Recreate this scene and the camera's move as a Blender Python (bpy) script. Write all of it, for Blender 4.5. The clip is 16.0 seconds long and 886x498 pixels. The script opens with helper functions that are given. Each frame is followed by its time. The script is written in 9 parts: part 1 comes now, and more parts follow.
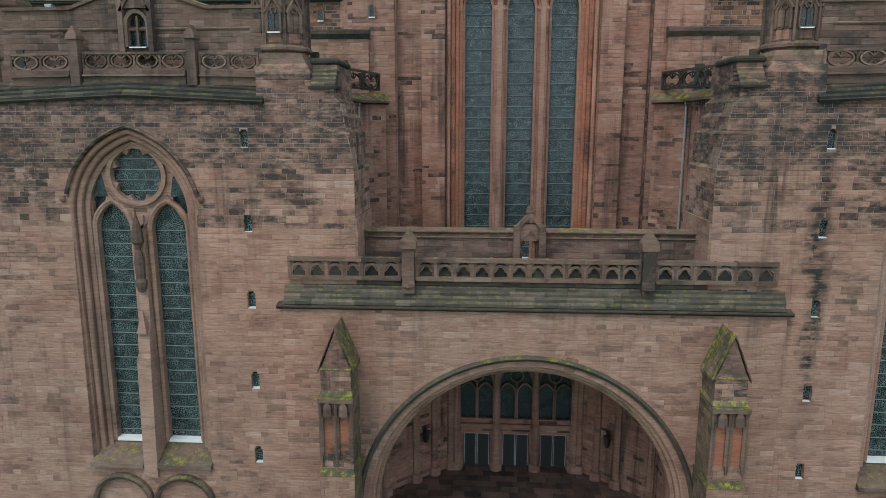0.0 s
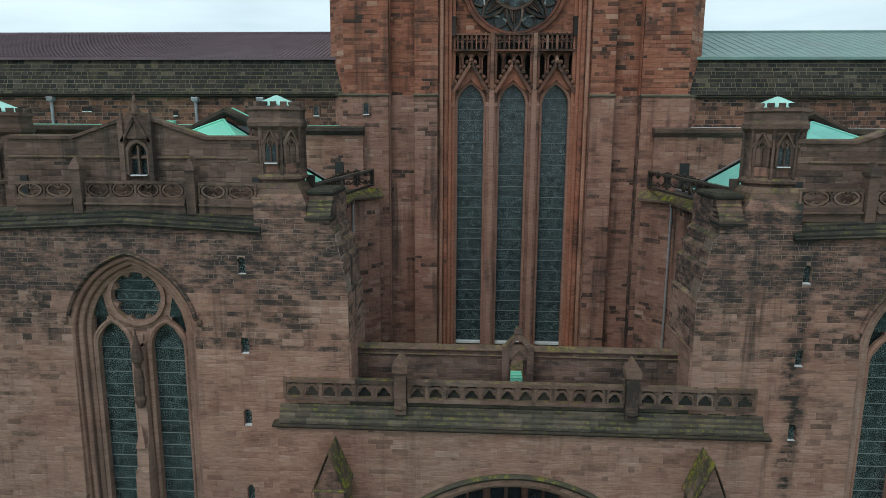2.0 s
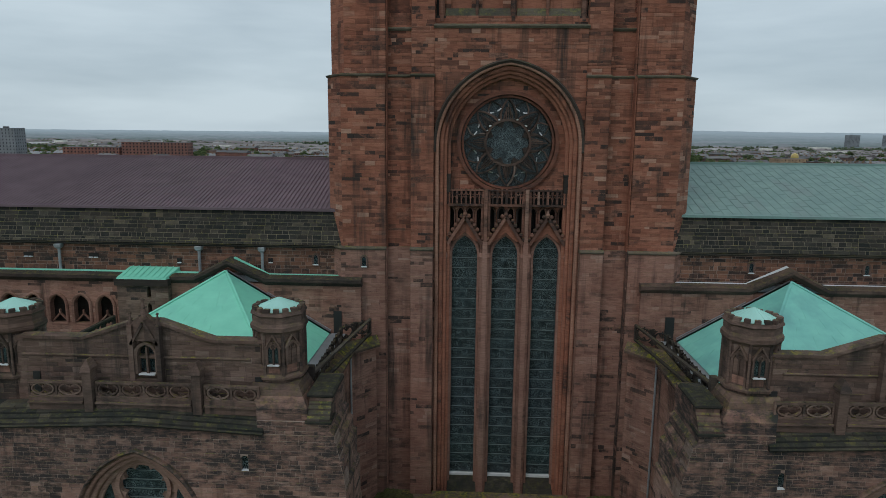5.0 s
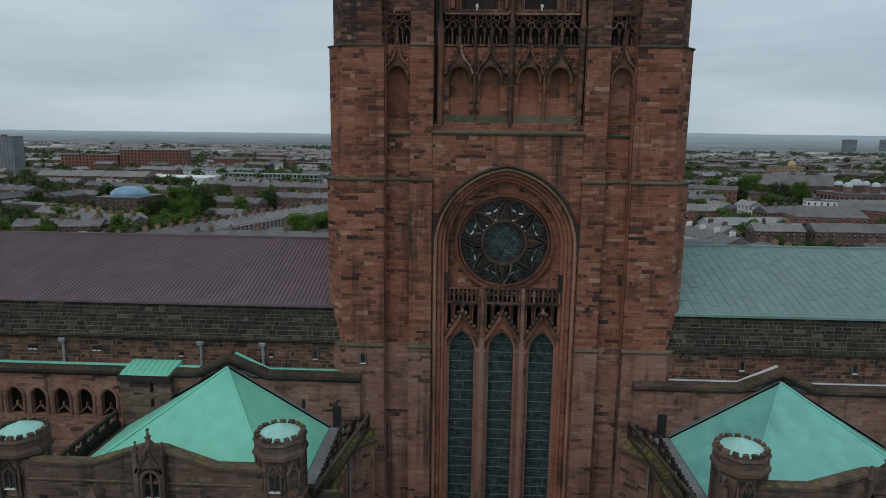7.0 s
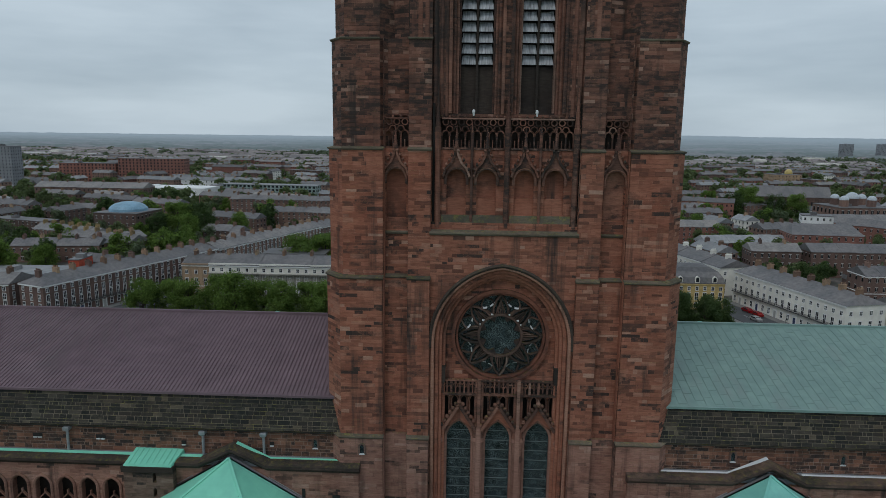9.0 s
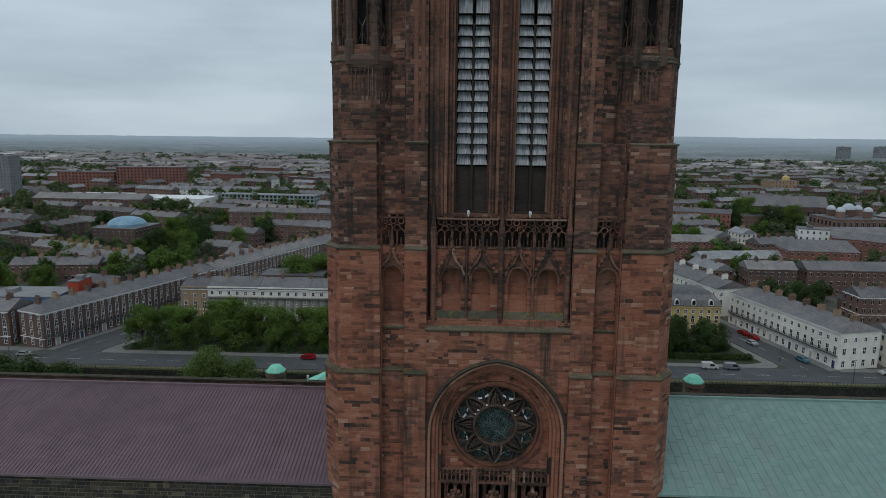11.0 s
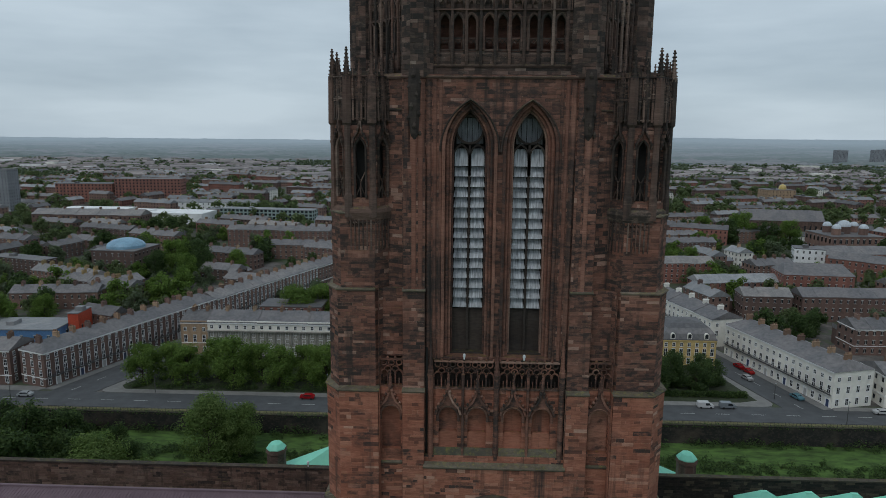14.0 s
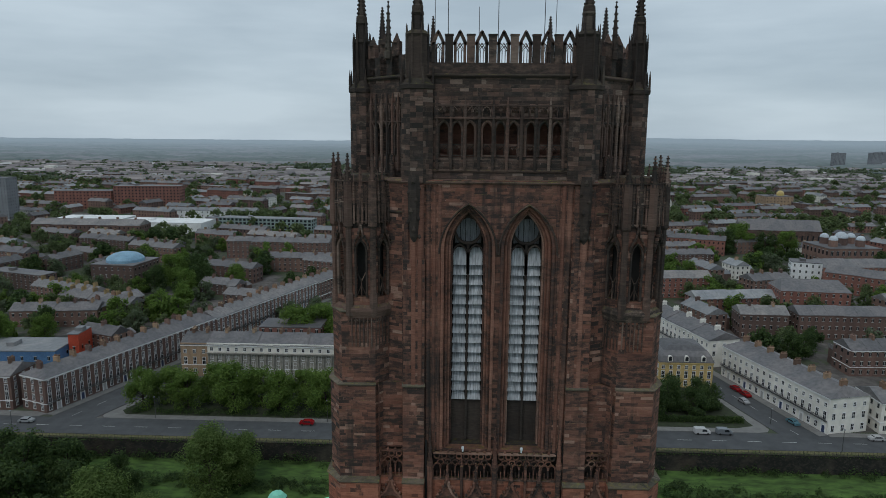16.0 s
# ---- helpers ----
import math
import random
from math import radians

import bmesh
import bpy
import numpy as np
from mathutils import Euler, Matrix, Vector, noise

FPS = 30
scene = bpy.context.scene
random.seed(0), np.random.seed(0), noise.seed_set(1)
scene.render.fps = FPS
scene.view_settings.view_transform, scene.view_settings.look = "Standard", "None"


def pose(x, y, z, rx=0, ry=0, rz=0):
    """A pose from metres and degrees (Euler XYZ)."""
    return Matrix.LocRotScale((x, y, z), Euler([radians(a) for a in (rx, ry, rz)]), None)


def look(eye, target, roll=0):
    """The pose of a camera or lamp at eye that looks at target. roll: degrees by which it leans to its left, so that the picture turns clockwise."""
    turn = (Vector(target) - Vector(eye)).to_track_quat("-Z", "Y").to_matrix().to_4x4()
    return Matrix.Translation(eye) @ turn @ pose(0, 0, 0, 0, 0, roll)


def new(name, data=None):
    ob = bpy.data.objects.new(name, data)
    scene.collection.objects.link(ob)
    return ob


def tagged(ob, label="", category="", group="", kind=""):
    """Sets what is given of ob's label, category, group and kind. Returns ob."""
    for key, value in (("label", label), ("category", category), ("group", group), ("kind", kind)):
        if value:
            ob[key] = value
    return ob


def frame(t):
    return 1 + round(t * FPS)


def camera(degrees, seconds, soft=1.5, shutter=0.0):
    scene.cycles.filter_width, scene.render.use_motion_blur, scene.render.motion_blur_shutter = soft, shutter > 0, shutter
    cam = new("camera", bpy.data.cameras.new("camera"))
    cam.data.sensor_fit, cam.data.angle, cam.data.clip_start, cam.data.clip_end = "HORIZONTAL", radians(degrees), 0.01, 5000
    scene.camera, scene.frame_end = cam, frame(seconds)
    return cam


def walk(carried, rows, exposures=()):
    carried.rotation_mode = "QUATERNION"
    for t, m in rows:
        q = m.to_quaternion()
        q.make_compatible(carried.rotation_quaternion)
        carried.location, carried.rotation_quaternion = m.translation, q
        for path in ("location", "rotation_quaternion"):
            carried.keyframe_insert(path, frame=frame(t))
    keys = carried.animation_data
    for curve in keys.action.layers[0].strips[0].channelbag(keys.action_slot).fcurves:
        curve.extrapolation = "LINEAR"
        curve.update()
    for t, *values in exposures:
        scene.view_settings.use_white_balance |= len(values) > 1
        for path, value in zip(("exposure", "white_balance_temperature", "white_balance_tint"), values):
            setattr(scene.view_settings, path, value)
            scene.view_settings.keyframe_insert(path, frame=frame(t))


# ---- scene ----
cam = camera(68.7, 16.0, soft=0.8)
METRES, EYE, TILT, LEAN, TURN = 64.0, 26.7, -10.8, 0.0, 3.5
EYE_X, EYE_Y = -2.8, -52.5
ROWS = [
    (0.0, 0.0, 0.0, 0.0, 0.0, 0.0, -0.0),
    (0.5, 0.0004, -0.0023, 0.0181, -0.32, -0.04, -0.07),
    (1.0, 0.0002, -0.0066, 0.0485, -0.45, 0.05, -0.11),
    (1.5, 0.0017, -0.0129, 0.0789, -0.42, 0.21, -0.15),
    (2.0, 0.0032, -0.0205, 0.1097, -0.46, 0.31, -0.21),
    (2.5, 0.0039, -0.0276, 0.1406, -0.53, 0.38, -0.25),
    (3.0, 0.0048, -0.0339, 0.1719, -0.57, 0.44, -0.3),
    (3.5, 0.0054, -0.0386, 0.2036, -0.6, 0.5, -0.33),
    (4.0, 0.0044, -0.0432, 0.234, -0.68, 0.55, -0.36),
    (6.5, 0.0031, -0.0663, 0.3913, -0.97, 0.65, -0.5),
    (7.0, 0.0028, -0.0709, 0.4228, -1.01, 0.66, -0.51),
    (7.5, 0.0027, -0.0757, 0.453, -1.06, 0.73, -0.54),
    (8.0, 0.0024, -0.0809, 0.484, -1.1, 0.75, -0.53),
    (8.5, 0.0023, -0.0855, 0.5148, -1.14, 0.78, -0.52),
    (9.0, 0.0023, -0.0905, 0.5459, -1.18, 0.78, -0.5),
    (11.5, 0.005, -0.1152, 0.7013, -1.34, 0.81, -0.36),
    (12.0, 0.005, -0.1199, 0.7322, -1.37, 0.81, -0.36),
    (12.5, 0.0051, -0.1247, 0.7635, -1.41, 0.81, -0.33),
    (13.0, 0.0053, -0.1295, 0.7947, -1.43, 0.8, -0.31),
    (13.5, 0.0054, -0.1346, 0.8263, -1.45, 0.8, -0.26),
    (14.0, 0.0054, -0.1396, 0.8581, -1.46, 0.8, -0.22),
    (14.5, 0.0052, -0.1452, 0.89, -1.5, 0.79, -0.23),
    (15.0, 0.0047, -0.1508, 0.9219, -1.53, 0.8, -0.22),
    (15.5, 0.0042, -0.1561, 0.9538, -1.56, 0.78, -0.21),
    (16.0, 0.004, -0.1612, 0.9865, -1.58, 0.76, -0.2),
]
SKY, SUN = 0.77, 0.6
EXPOSURES = [(0.0, 1.45, 6500, 6), (1.0, 1.42, 6500, 6), (1.5, 1.24, 6500, 3), (2.0, 0.86, 6500, 4), (3.0, 0.50, 6500, 4), (4.0, 0.34, 6500, 7), (6.5, 0.15, 6450, 9), (9.0, 0.12, 6400, 10), (12.0, 0.14, 6400, 10), (16.0, 0.16, 6400, 9.5)]
walk(cam, [(t, pose(EYE_X, EYE_Y, EYE, TILT, LEAN, TURN) @ pose(METRES * x, METRES * y, METRES * z, 90 + pitch, roll, yaw)) for t, x, y, z, yaw, pitch, roll in ROWS], EXPOSURES)

# ---- light ----
world = bpy.data.worlds.new("overcast")
scene.world = world
world.use_nodes = True
wn, wl = world.node_tree.nodes, world.node_tree.links
wn.clear()
w_out, w_bg = wn.new("ShaderNodeOutputWorld"), wn.new("ShaderNodeBackground")
w_sky = wn.new("ShaderNodeTexSky")
w_sky.sky_type, w_sky.sun_disc = "NISHITA", False
w_sky.sun_elevation, w_sky.sun_rotation = radians(48), radians(215)
w_co, w_map, w_noise = wn.new("ShaderNodeTexCoord"), wn.new("ShaderNodeMapping"), wn.new("ShaderNodeTexNoise")
w_map.inputs["Scale"].default_value = (1.6, 1.6, 9.0)
w_noise.inputs["Scale"].default_value, w_noise.inputs["Detail"].default_value = 1.7, 6.0
w_ramp, w_mix, w_gain = wn.new("ShaderNodeValToRGB"), wn.new("ShaderNodeMixRGB"), wn.new("ShaderNodeMixRGB")
w_ramp.color_ramp.elements[0].position, w_ramp.color_ramp.elements[0].color = 0.34, (0.455, 0.555, 0.635, 1)
w_ramp.color_ramp.elements[1].position, w_ramp.color_ramp.elements[1].color = 0.68, (0.625, 0.735, 0.815, 1)
w_gain.blend_type, w_gain.inputs[0].default_value = "MULTIPLY", 1.0
w_gain.inputs[2].default_value = (0.1, 0.1, 0.1, 1)
w_mix.inputs[0].default_value = 0.93
wl.new(w_co.outputs["Generated"], w_map.inputs[0])
wl.new(w_map.outputs[0], w_noise.inputs["Vector"])
wl.new(w_noise.outputs["Fac"], w_ramp.inputs[0])
wl.new(w_sky.outputs[0], w_gain.inputs[1])
wl.new(w_gain.outputs[0], w_mix.inputs[1])
wl.new(w_ramp.outputs[0], w_mix.inputs[2])
wl.new(w_mix.outputs[0], w_bg.inputs[0])
w_bg.inputs[1].default_value = SKY
wl.new(w_bg.outputs[0], w_out.inputs[0])
sun = new("sun", bpy.data.lights.new("sun", "SUN"))
sun.data.energy, sun.data.angle, sun.data.color = SUN, radians(25), (1.0, 0.96, 0.91)
sun.matrix_basis = look((-40, -70, 120), (0, 0, 0))


# ---- materials ----
def mat(name, rough=0.8, metal=0.0):
    m = bpy.data.materials.new(name)
    m.use_nodes = True
    b = m.node_tree.nodes["Principled BSDF"]
    b.inputs["Roughness"].default_value, b.inputs["Metallic"].default_value = rough, metal
    return m, m.node_tree.nodes, m.node_tree.links, b


def mixc(n, l, fac, a, b, mode="MIX"):
    x = n.new("ShaderNodeMixRGB")
    x.blend_type = mode
    for s, v in zip(x.inputs, (fac, a, b)):
        if hasattr(v, "is_linked"):
            l.new(v, s)
        elif isinstance(v, tuple):
            s.default_value = (*v, 1)
        else:
            s.default_value = v
    return x.outputs[0]


def math_(n, l, op, a, b=0.0, clamp=False):
    x = n.new("ShaderNodeMath")
    x.operation, x.use_clamp = op, clamp
    for s, v in zip(x.inputs, (a, b)):
        if hasattr(v, "is_linked"):
            l.new(v, s)
        else:
            s.default_value = v
    return x.outputs[0]


def noise_(n, l, scale, stretch=(1, 1, 1), detail=4.0, lo=0.0, hi=1.0, rough=0.55):
    co, mp, t = n.new("ShaderNodeNewGeometry"), n.new("ShaderNodeMapping"), n.new("ShaderNodeTexNoise")
    mp.inputs["Scale"].default_value = stretch
    t.inputs["Scale"].default_value, t.inputs["Detail"].default_value, t.inputs["Roughness"].default_value = scale, detail, rough
    l.new(co.outputs["Position"], mp.inputs[0])
    l.new(mp.outputs[0], t.inputs["Vector"])
    r = n.new("ShaderNodeMapRange")
    r.inputs[1].default_value, r.inputs[2].default_value = lo, hi
    l.new(t.outputs["Fac"], r.inputs[0])
    return r.outputs[0]


def random_(n, l, mult=1.0):
    g, o = n.new("ShaderNodeNewGeometry"), n.new("ShaderNodeObjectInfo")
    return math_(n, l, "FRACT", math_(n, l, "MULTIPLY", math_(n, l, "ADD", g.outputs["Random Per Island"], o.outputs["Random"]), mult))


def ramp_(n, l, fac, stops):
    r = n.new("ShaderNodeValToRGB")
    while len(r.color_ramp.elements) < len(stops):
        r.color_ramp.elements.new(0.5)
    for e, (p, c) in zip(r.color_ramp.elements, stops):
        e.position, e.color = p, (*c, 1)
    l.new(fac, r.inputs[0])
    return r.outputs[0]


def bump_(n, l, b, height, strength=0.4, distance=0.03):
    x = n.new("ShaderNodeBump")
    x.inputs["Strength"].default_value, x.inputs["Distance"].default_value = strength, distance
    l.new(height, x.inputs["Height"])
    l.new(x.outputs[0], b.inputs["Normal"])


def upward(n, l, lo=0.35, hi=0.8):
    g, s, r = n.new("ShaderNodeNewGeometry"), n.new("ShaderNodeSeparateXYZ"), n.new("ShaderNodeMapRange")
    l.new(g.outputs["True Normal"], s.inputs[0])
    l.new(s.outputs[2], r.inputs[0])
    r.inputs[1].default_value, r.inputs[2].default_value = lo, hi
    return r.outputs[0]


def sandstone(name, stops, soot, lo, hi, moss=0.5, dark=(0.035, 0.030, 0.028), streak=0.5, steep=0.35, block=0.18, patch=0.5, vivid=0.0, stains=()):
    """Coursed sandstone: each block its own tone, soft smoky stains across blocks, a few black blocks, run-off streaks, moss on ledges."""
    m, n, l, b = mat(name, 0.92)
    c = ramp_(n, l, random_(n, l), stops)
    c = mixc(n, l, noise_(n, l, 2.6, (0.6, 0.6, 3.4), 8, 0.40, 0.64, 0.7), c, mixc(n, l, 1.0, c, (0.70, 0.675, 0.66), "MULTIPLY"))
    c = mixc(n, l, noise_(n, l, 0.35, (1, 1, 1.3), 5, 0.42, 0.68), c, mixc(n, l, 1.0, c, (0.80, 0.74, 0.73), "MULTIPLY"))
    c = mixc(n, l, noise_(n, l, 0.11, (1, 1, 0.7), 4, 0.4, 0.75), c, mixc(n, l, 1.0, c, (1.16, 1.05, 1.01), "MULTIPLY"))
    wide = noise_(n, l, 0.42, (0.6, 0.6, 1.2), 10, 0.0, 1.0, 0.72)
    near = math_(n, l, "ADD", wide, math_(n, l, "MULTIPLY", math_(n, l, "SUBTRACT", random_(n, l, 7.31), 0.5), block))
    r = n.new("ShaderNodeMapRange")
    r.inputs[1].default_value, r.inputs[2].default_value = lo, hi
    l.new(near, r.inputs[0])
    blot = math_(n, l, "MULTIPLY", r.outputs[0], noise_(n, l, 2.2, (0.6, 0.6, 1.6), 7, 0.32, 0.55, 0.7))
    c = mixc(n, l, math_(n, l, "MULTIPLY", blot, soot, True), c, dark)
    odd = math_(n, l, "MULTIPLY", math_(n, l, "GREATER_THAN", random_(n, l, 13.7), 1.0 - 0.6 * block), noise_(n, l, 1.9, (0.7, 0.7, 1.0), 6, 0.30, 0.52, 0.6))
    c = mixc(n, l, math_(n, l, "MULTIPLY", odd, math_(n, l, "MULTIPLY", noise_(n, l, 0.14, (1, 1, 1), 3, 0.38, 0.54), 0.9 if block > 0.15 else 0.4), True), c, dark)
    run = math_(n, l, "MULTIPLY", noise_(n, l, 0.9, (1.0, 1.0, 0.06), 7, 0.51, 0.66, 0.65), noise_(n, l, 0.16, (1, 1, 1), 4, 0.42, 0.58))
    c = mixc(n, l, math_(n, l, "MULTIPLY", run, streak, True), c, dark)
    for sx, half, low, high in stains:
        g, q = n.new("ShaderNodeNewGeometry"), n.new("ShaderNodeSeparateXYZ")
        l.new(g.outputs["Position"], q.inputs[0])
        away = math_(n, l, "ABSOLUTE", math_(n, l, "SUBTRACT", math_(n, l, "ADD", q.outputs[0], noise_(n, l, 0.5, (1, 1, 0.6), 4, 0.25, 0.75)), sx + 0.5))
        core = math_(n, l, "SUBTRACT", 1.0, math_(n, l, "MULTIPLY", away, 1.0 / half), True)
        fade = math_(n, l, "MULTIPLY", math_(n, l, "SUBTRACT", q.outputs[2], low), 1.0 / (high - low), True)
        core = math_(n, l, "MULTIPLY", math_(n, l, "MULTIPLY", core, fade), math_(n, l, "MULTIPLY", noise_(n, l, 1.3, (0.8, 0.8, 1.6), 8, 0.36, 0.62, 0.7), math_(n, l, "ADD", random_(n, l, 3.3), 0.35)))
        c = mixc(n, l, math_(n, l, "MULTIPLY", core, 1.7, True), c, dark)
    pale = math_(n, l, "MULTIPLY", noise_(n, l, 1.3, (0.35, 0.35, 4.0), 6, 0.67 - 0.1 * (patch > 0.6), 0.74, 0.6), patch)
    c = mixc(n, l, pale, c, mixc(n, l, 1.0, c, (1.7, 1.75, 1.7), "MULTIPLY"))
    green = ramp_(n, l, noise_(n, l, 2.6, (1, 1, 1), 8, 0.3, 0.7, 0.72), [(0.25 - vivid, (0.046, 0.048, 0.038)), (0.48 - vivid, (0.072, 0.080, 0.034)), (0.60 - vivid, (0.115, 0.12, 0.03)), (0.70 - vivid, (0.25, 0.23, 0.022))])
    up = math_(n, l, "MULTIPLY", upward(n, l, steep, steep + 0.45), math_(n, l, "MULTIPLY", noise_(n, l, 0.9, (1, 1, 1), 9, 0.40, 0.60, 0.75), moss), True)
    c = mixc(n, l, up, c, green)
    l.new(c, b.inputs["Base Color"])
    b.inputs["Specular IOR Level"].default_value = 0.25
    bump_(n, l, b, noise_(n, l, 7.0, (0.8, 0.8, 2.0), 8, 0.0, 1.0, 0.65), 0.75, 0.05)
    return m


PINK = [(0.0, (0.270, 0.158, 0.127)), (0.06, (0.305, 0.183, 0.147)), (0.35, (0.335, 0.208, 0.166)), (0.75, (0.352, 0.220, 0.178)), (0.95, (0.375, 0.243, 0.198)), (1.0, (0.400, 0.274, 0.229))]
RED = [(0.0, (0.150, 0.068, 0.050)), (0.12, (0.275, 0.119, 0.081)), (0.45, (0.340, 0.144, 0.096)), (0.85, (0.375, 0.165, 0.111)), (0.96, (0.41, 0.21, 0.15)), (1.0, (0.46, 0.29, 0.22))]
SOOTY = [(0.0, (0.135, 0.072, 0.057)), (0.15, (0.195, 0.100, 0.075)), (0.5, (0.240, 0.118, 0.086)), (0.92, (0.29, 0.155, 0.115)), (1.0, (0.36, 0.24, 0.19))]
BROWN = [(0.0, (0.118, 0.080, 0.068)), (0.15, (0.162, 0.109, 0.090)), (0.6, (0.194, 0.131, 0.108)), (0.9, (0.221, 0.152, 0.126)), (1.0, (0.255, 0.187, 0.157))]
DARK = [(0.0, (0.038, 0.033, 0.030)), (0.3, (0.056, 0.047, 0.041)), (0.8, (0.074, 0.059, 0.050)), (1.0, (0.10, 0.088, 0.074))]
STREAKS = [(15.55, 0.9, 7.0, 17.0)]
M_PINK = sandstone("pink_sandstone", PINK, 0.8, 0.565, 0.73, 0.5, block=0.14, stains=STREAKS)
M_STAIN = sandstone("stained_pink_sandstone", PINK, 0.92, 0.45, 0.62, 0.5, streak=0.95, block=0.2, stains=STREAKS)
M_RED = sandstone("red_sandstone", RED, 0.85, 0.55, 0.70, 0.35, streak=0.9, block=0.22)
M_SOOTRED = sandstone("sooty_red_sandstone", SOOTY, 0.92, 0.42, 0.60, 0.35, (0.034, 0.029, 0.027), 0.9, block=0.28)
M_BROWN = sandstone("brown_sandstone", BROWN, 0.8, 0.48, 0.66, 0.6, streak=0.9, block=0.2)
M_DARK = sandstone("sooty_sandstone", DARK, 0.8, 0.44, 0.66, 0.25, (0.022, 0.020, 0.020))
M_SLATY = sandstone("blackened_sandstone", [(0.0, (0.036, 0.035, 0.031)), (0.5, (0.062, 0.057, 0.049)), (0.9, (0.088, 0.080, 0.064)), (1.0, (0.13, 0.115, 0.085))], 0.85, 0.38, 0.60, 0.28, (0.018, 0.020, 0.019), block=0.4)
M_LICHEN = sandstone("lichened_sandstone", [(0.0, (0.075, 0.065, 0.055)), (0.5, (0.11, 0.094, 0.079)), (1.0, (0.16, 0.135, 0.112))], 0.7, 0.42, 0.66, 0.62, (0.035, 0.036, 0.033), vivid=0.02)
ROSE = [(0.0, (0.240, 0.130, 0.102)), (0.1, (0.310, 0.172, 0.134)), (0.5, (0.338, 0.190, 0.148)), (0.9, (0.355, 0.206, 0.163)), (1.0, (0.41, 0.27, 0.22))]
M_ROSE = sandstone("rose_sandstone", ROSE, 0.72, 0.54, 0.70, 0.4, streak=0.9, block=0.16)
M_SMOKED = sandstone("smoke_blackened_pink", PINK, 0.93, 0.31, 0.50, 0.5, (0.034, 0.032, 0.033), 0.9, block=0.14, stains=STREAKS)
M_MOSSY = sandstone("mossy_sandstone", BROWN, 0.85, 0.40, 0.62, 0.9, (0.040, 0.040, 0.032), 0.6, -0.05, vivid=0.07)
M_TOP = sandstone("sooty_tower_top", [(0.0, (0.065, 0.050, 0.043)), (0.3, (0.105, 0.076, 0.064)), (0.75, (0.160, 0.104, 0.084)), (1.0, (0.23, 0.18, 0.15))], 0.86, 0.41, 0.60, 0.3, (0.026, 0.024, 0.022), 0.8, block=0.3, patch=0.9)
M_STRING = sandstone("grey_green_string_stone", [(0.0, (0.115, 0.100, 0.078)), (0.5, (0.165, 0.145, 0.112)), (1.0, (0.22, 0.19, 0.15))], 0.6, 0.55, 0.72, 0.45, (0.05, 0.048, 0.04), 0.6, -0.1, block=0.2)
M_MORTAR = sandstone("pale_lime_mortar", [(0.0, (0.25, 0.19, 0.16)), (1.0, (0.34, 0.27, 0.235))], 0.5, 0.55, 0.75, 0.3)
M_ORANGE = sandstone("orange_brick", [(0.0, (0.17, 0.095, 0.065)), (0.5, (0.25, 0.13, 0.088)), (1.0, (0.30, 0.165, 0.115))], 0.9, 0.44, 0.62, 0.3, streak=0.9, block=0.4)


def plain(name, colour, rough=0.7, metal=0.0, vary=0.25, scale=2.0, bump=0.15, stretch=(1, 1, 1)):
    m, n, l, b = mat(name, rough, metal)
    dark = tuple(v * (1 - vary) for v in colour)
    light = tuple(min(v * (1 + vary * 0.6), 0.9) for v in colour)
    c = ramp_(n, l, noise_(n, l, scale, stretch, 6, 0.3, 0.7), [(0.0, dark), (1.0, light)])
    c = mixc(n, l, noise_(n, l, scale * 0.11, stretch, 3, 0.35, 0.7), c, mixc(n, l, 1.0, c, (0.8, 0.8, 0.8), "MULTIPLY"))
    l.new(c, b.inputs["Base Color"])
    if bump:
        bump_(n, l, b, noise_(n, l, scale * 4, stretch, 4), bump, 0.02)
    return m


def varied(name, stops, rough=0.85, grain=3.0, spread=0.3):
    """One tone for each separate piece, with grain on it."""
    m, n, l, b = mat(name, rough)
    c = ramp_(n, l, random_(n, l), stops)
    c = mixc(n, l, noise_(n, l, grain, (1, 1, 1), 5, 0.3, 0.75), c, mixc(n, l, 1.0, c, (1 - spread,) * 3, "MULTIPLY"))
    c = mixc(n, l, noise_(n, l, grain * 0.16, (1, 1, 0.3), 3, 0.42, 0.58), c, mixc(n, l, 1.0, c, (1.3, 1.25, 1.2), "MULTIPLY"))
    l.new(c, b.inputs["Base Color"])
    return m


def copper(name, pale, dull, stain):
    m, n, l, b = mat(name, 0.55)
    c = mixc(n, l, noise_(n, l, 0.8, (1, 1, 1), 6, 0.35, 0.7), pale, dull)
    c = mixc(n, l, math_(n, l, "MULTIPLY", noise_(n, l, 0.25, (1.5, 0.5, 1), 5, 0.52, 0.75), 0.8), c, stain)
    c = mixc(n, l, math_(n, l, "MULTIPLY", random_(n, l), 0.35), c, dull)
    l.new(c, b.inputs["Base Color"])
    bump_(n, l, b, noise_(n, l, 3.0), 0.2, 0.03)
    return m


M_COPPER = copper("verdigris_copper", (0.24, 0.69, 0.51), (0.20, 0.61, 0.45), (0.16, 0.46, 0.37))
M_COPPER_OLD = copper("streaked_verdigris", (0.23, 0.60, 0.50), (0.18, 0.49, 0.43), (0.11, 0.25, 0.27))
M_COPPER_ROOF = copper("grey_green_copper", (0.20, 0.31, 0.28), (0.15, 0.245, 0.225), (0.19, 0.22, 0.215))
M_PURPLE = plain("purple_lead", (0.165, 0.112, 0.130), 0.8, 0.0, 0.2, 0.5, 0.1)
M_BOARD = plain("grey_boarding", (0.17, 0.18, 0.19), 0.8, 0.0, 0.5, 3.0, 0.2, (3, 3, 0.4))
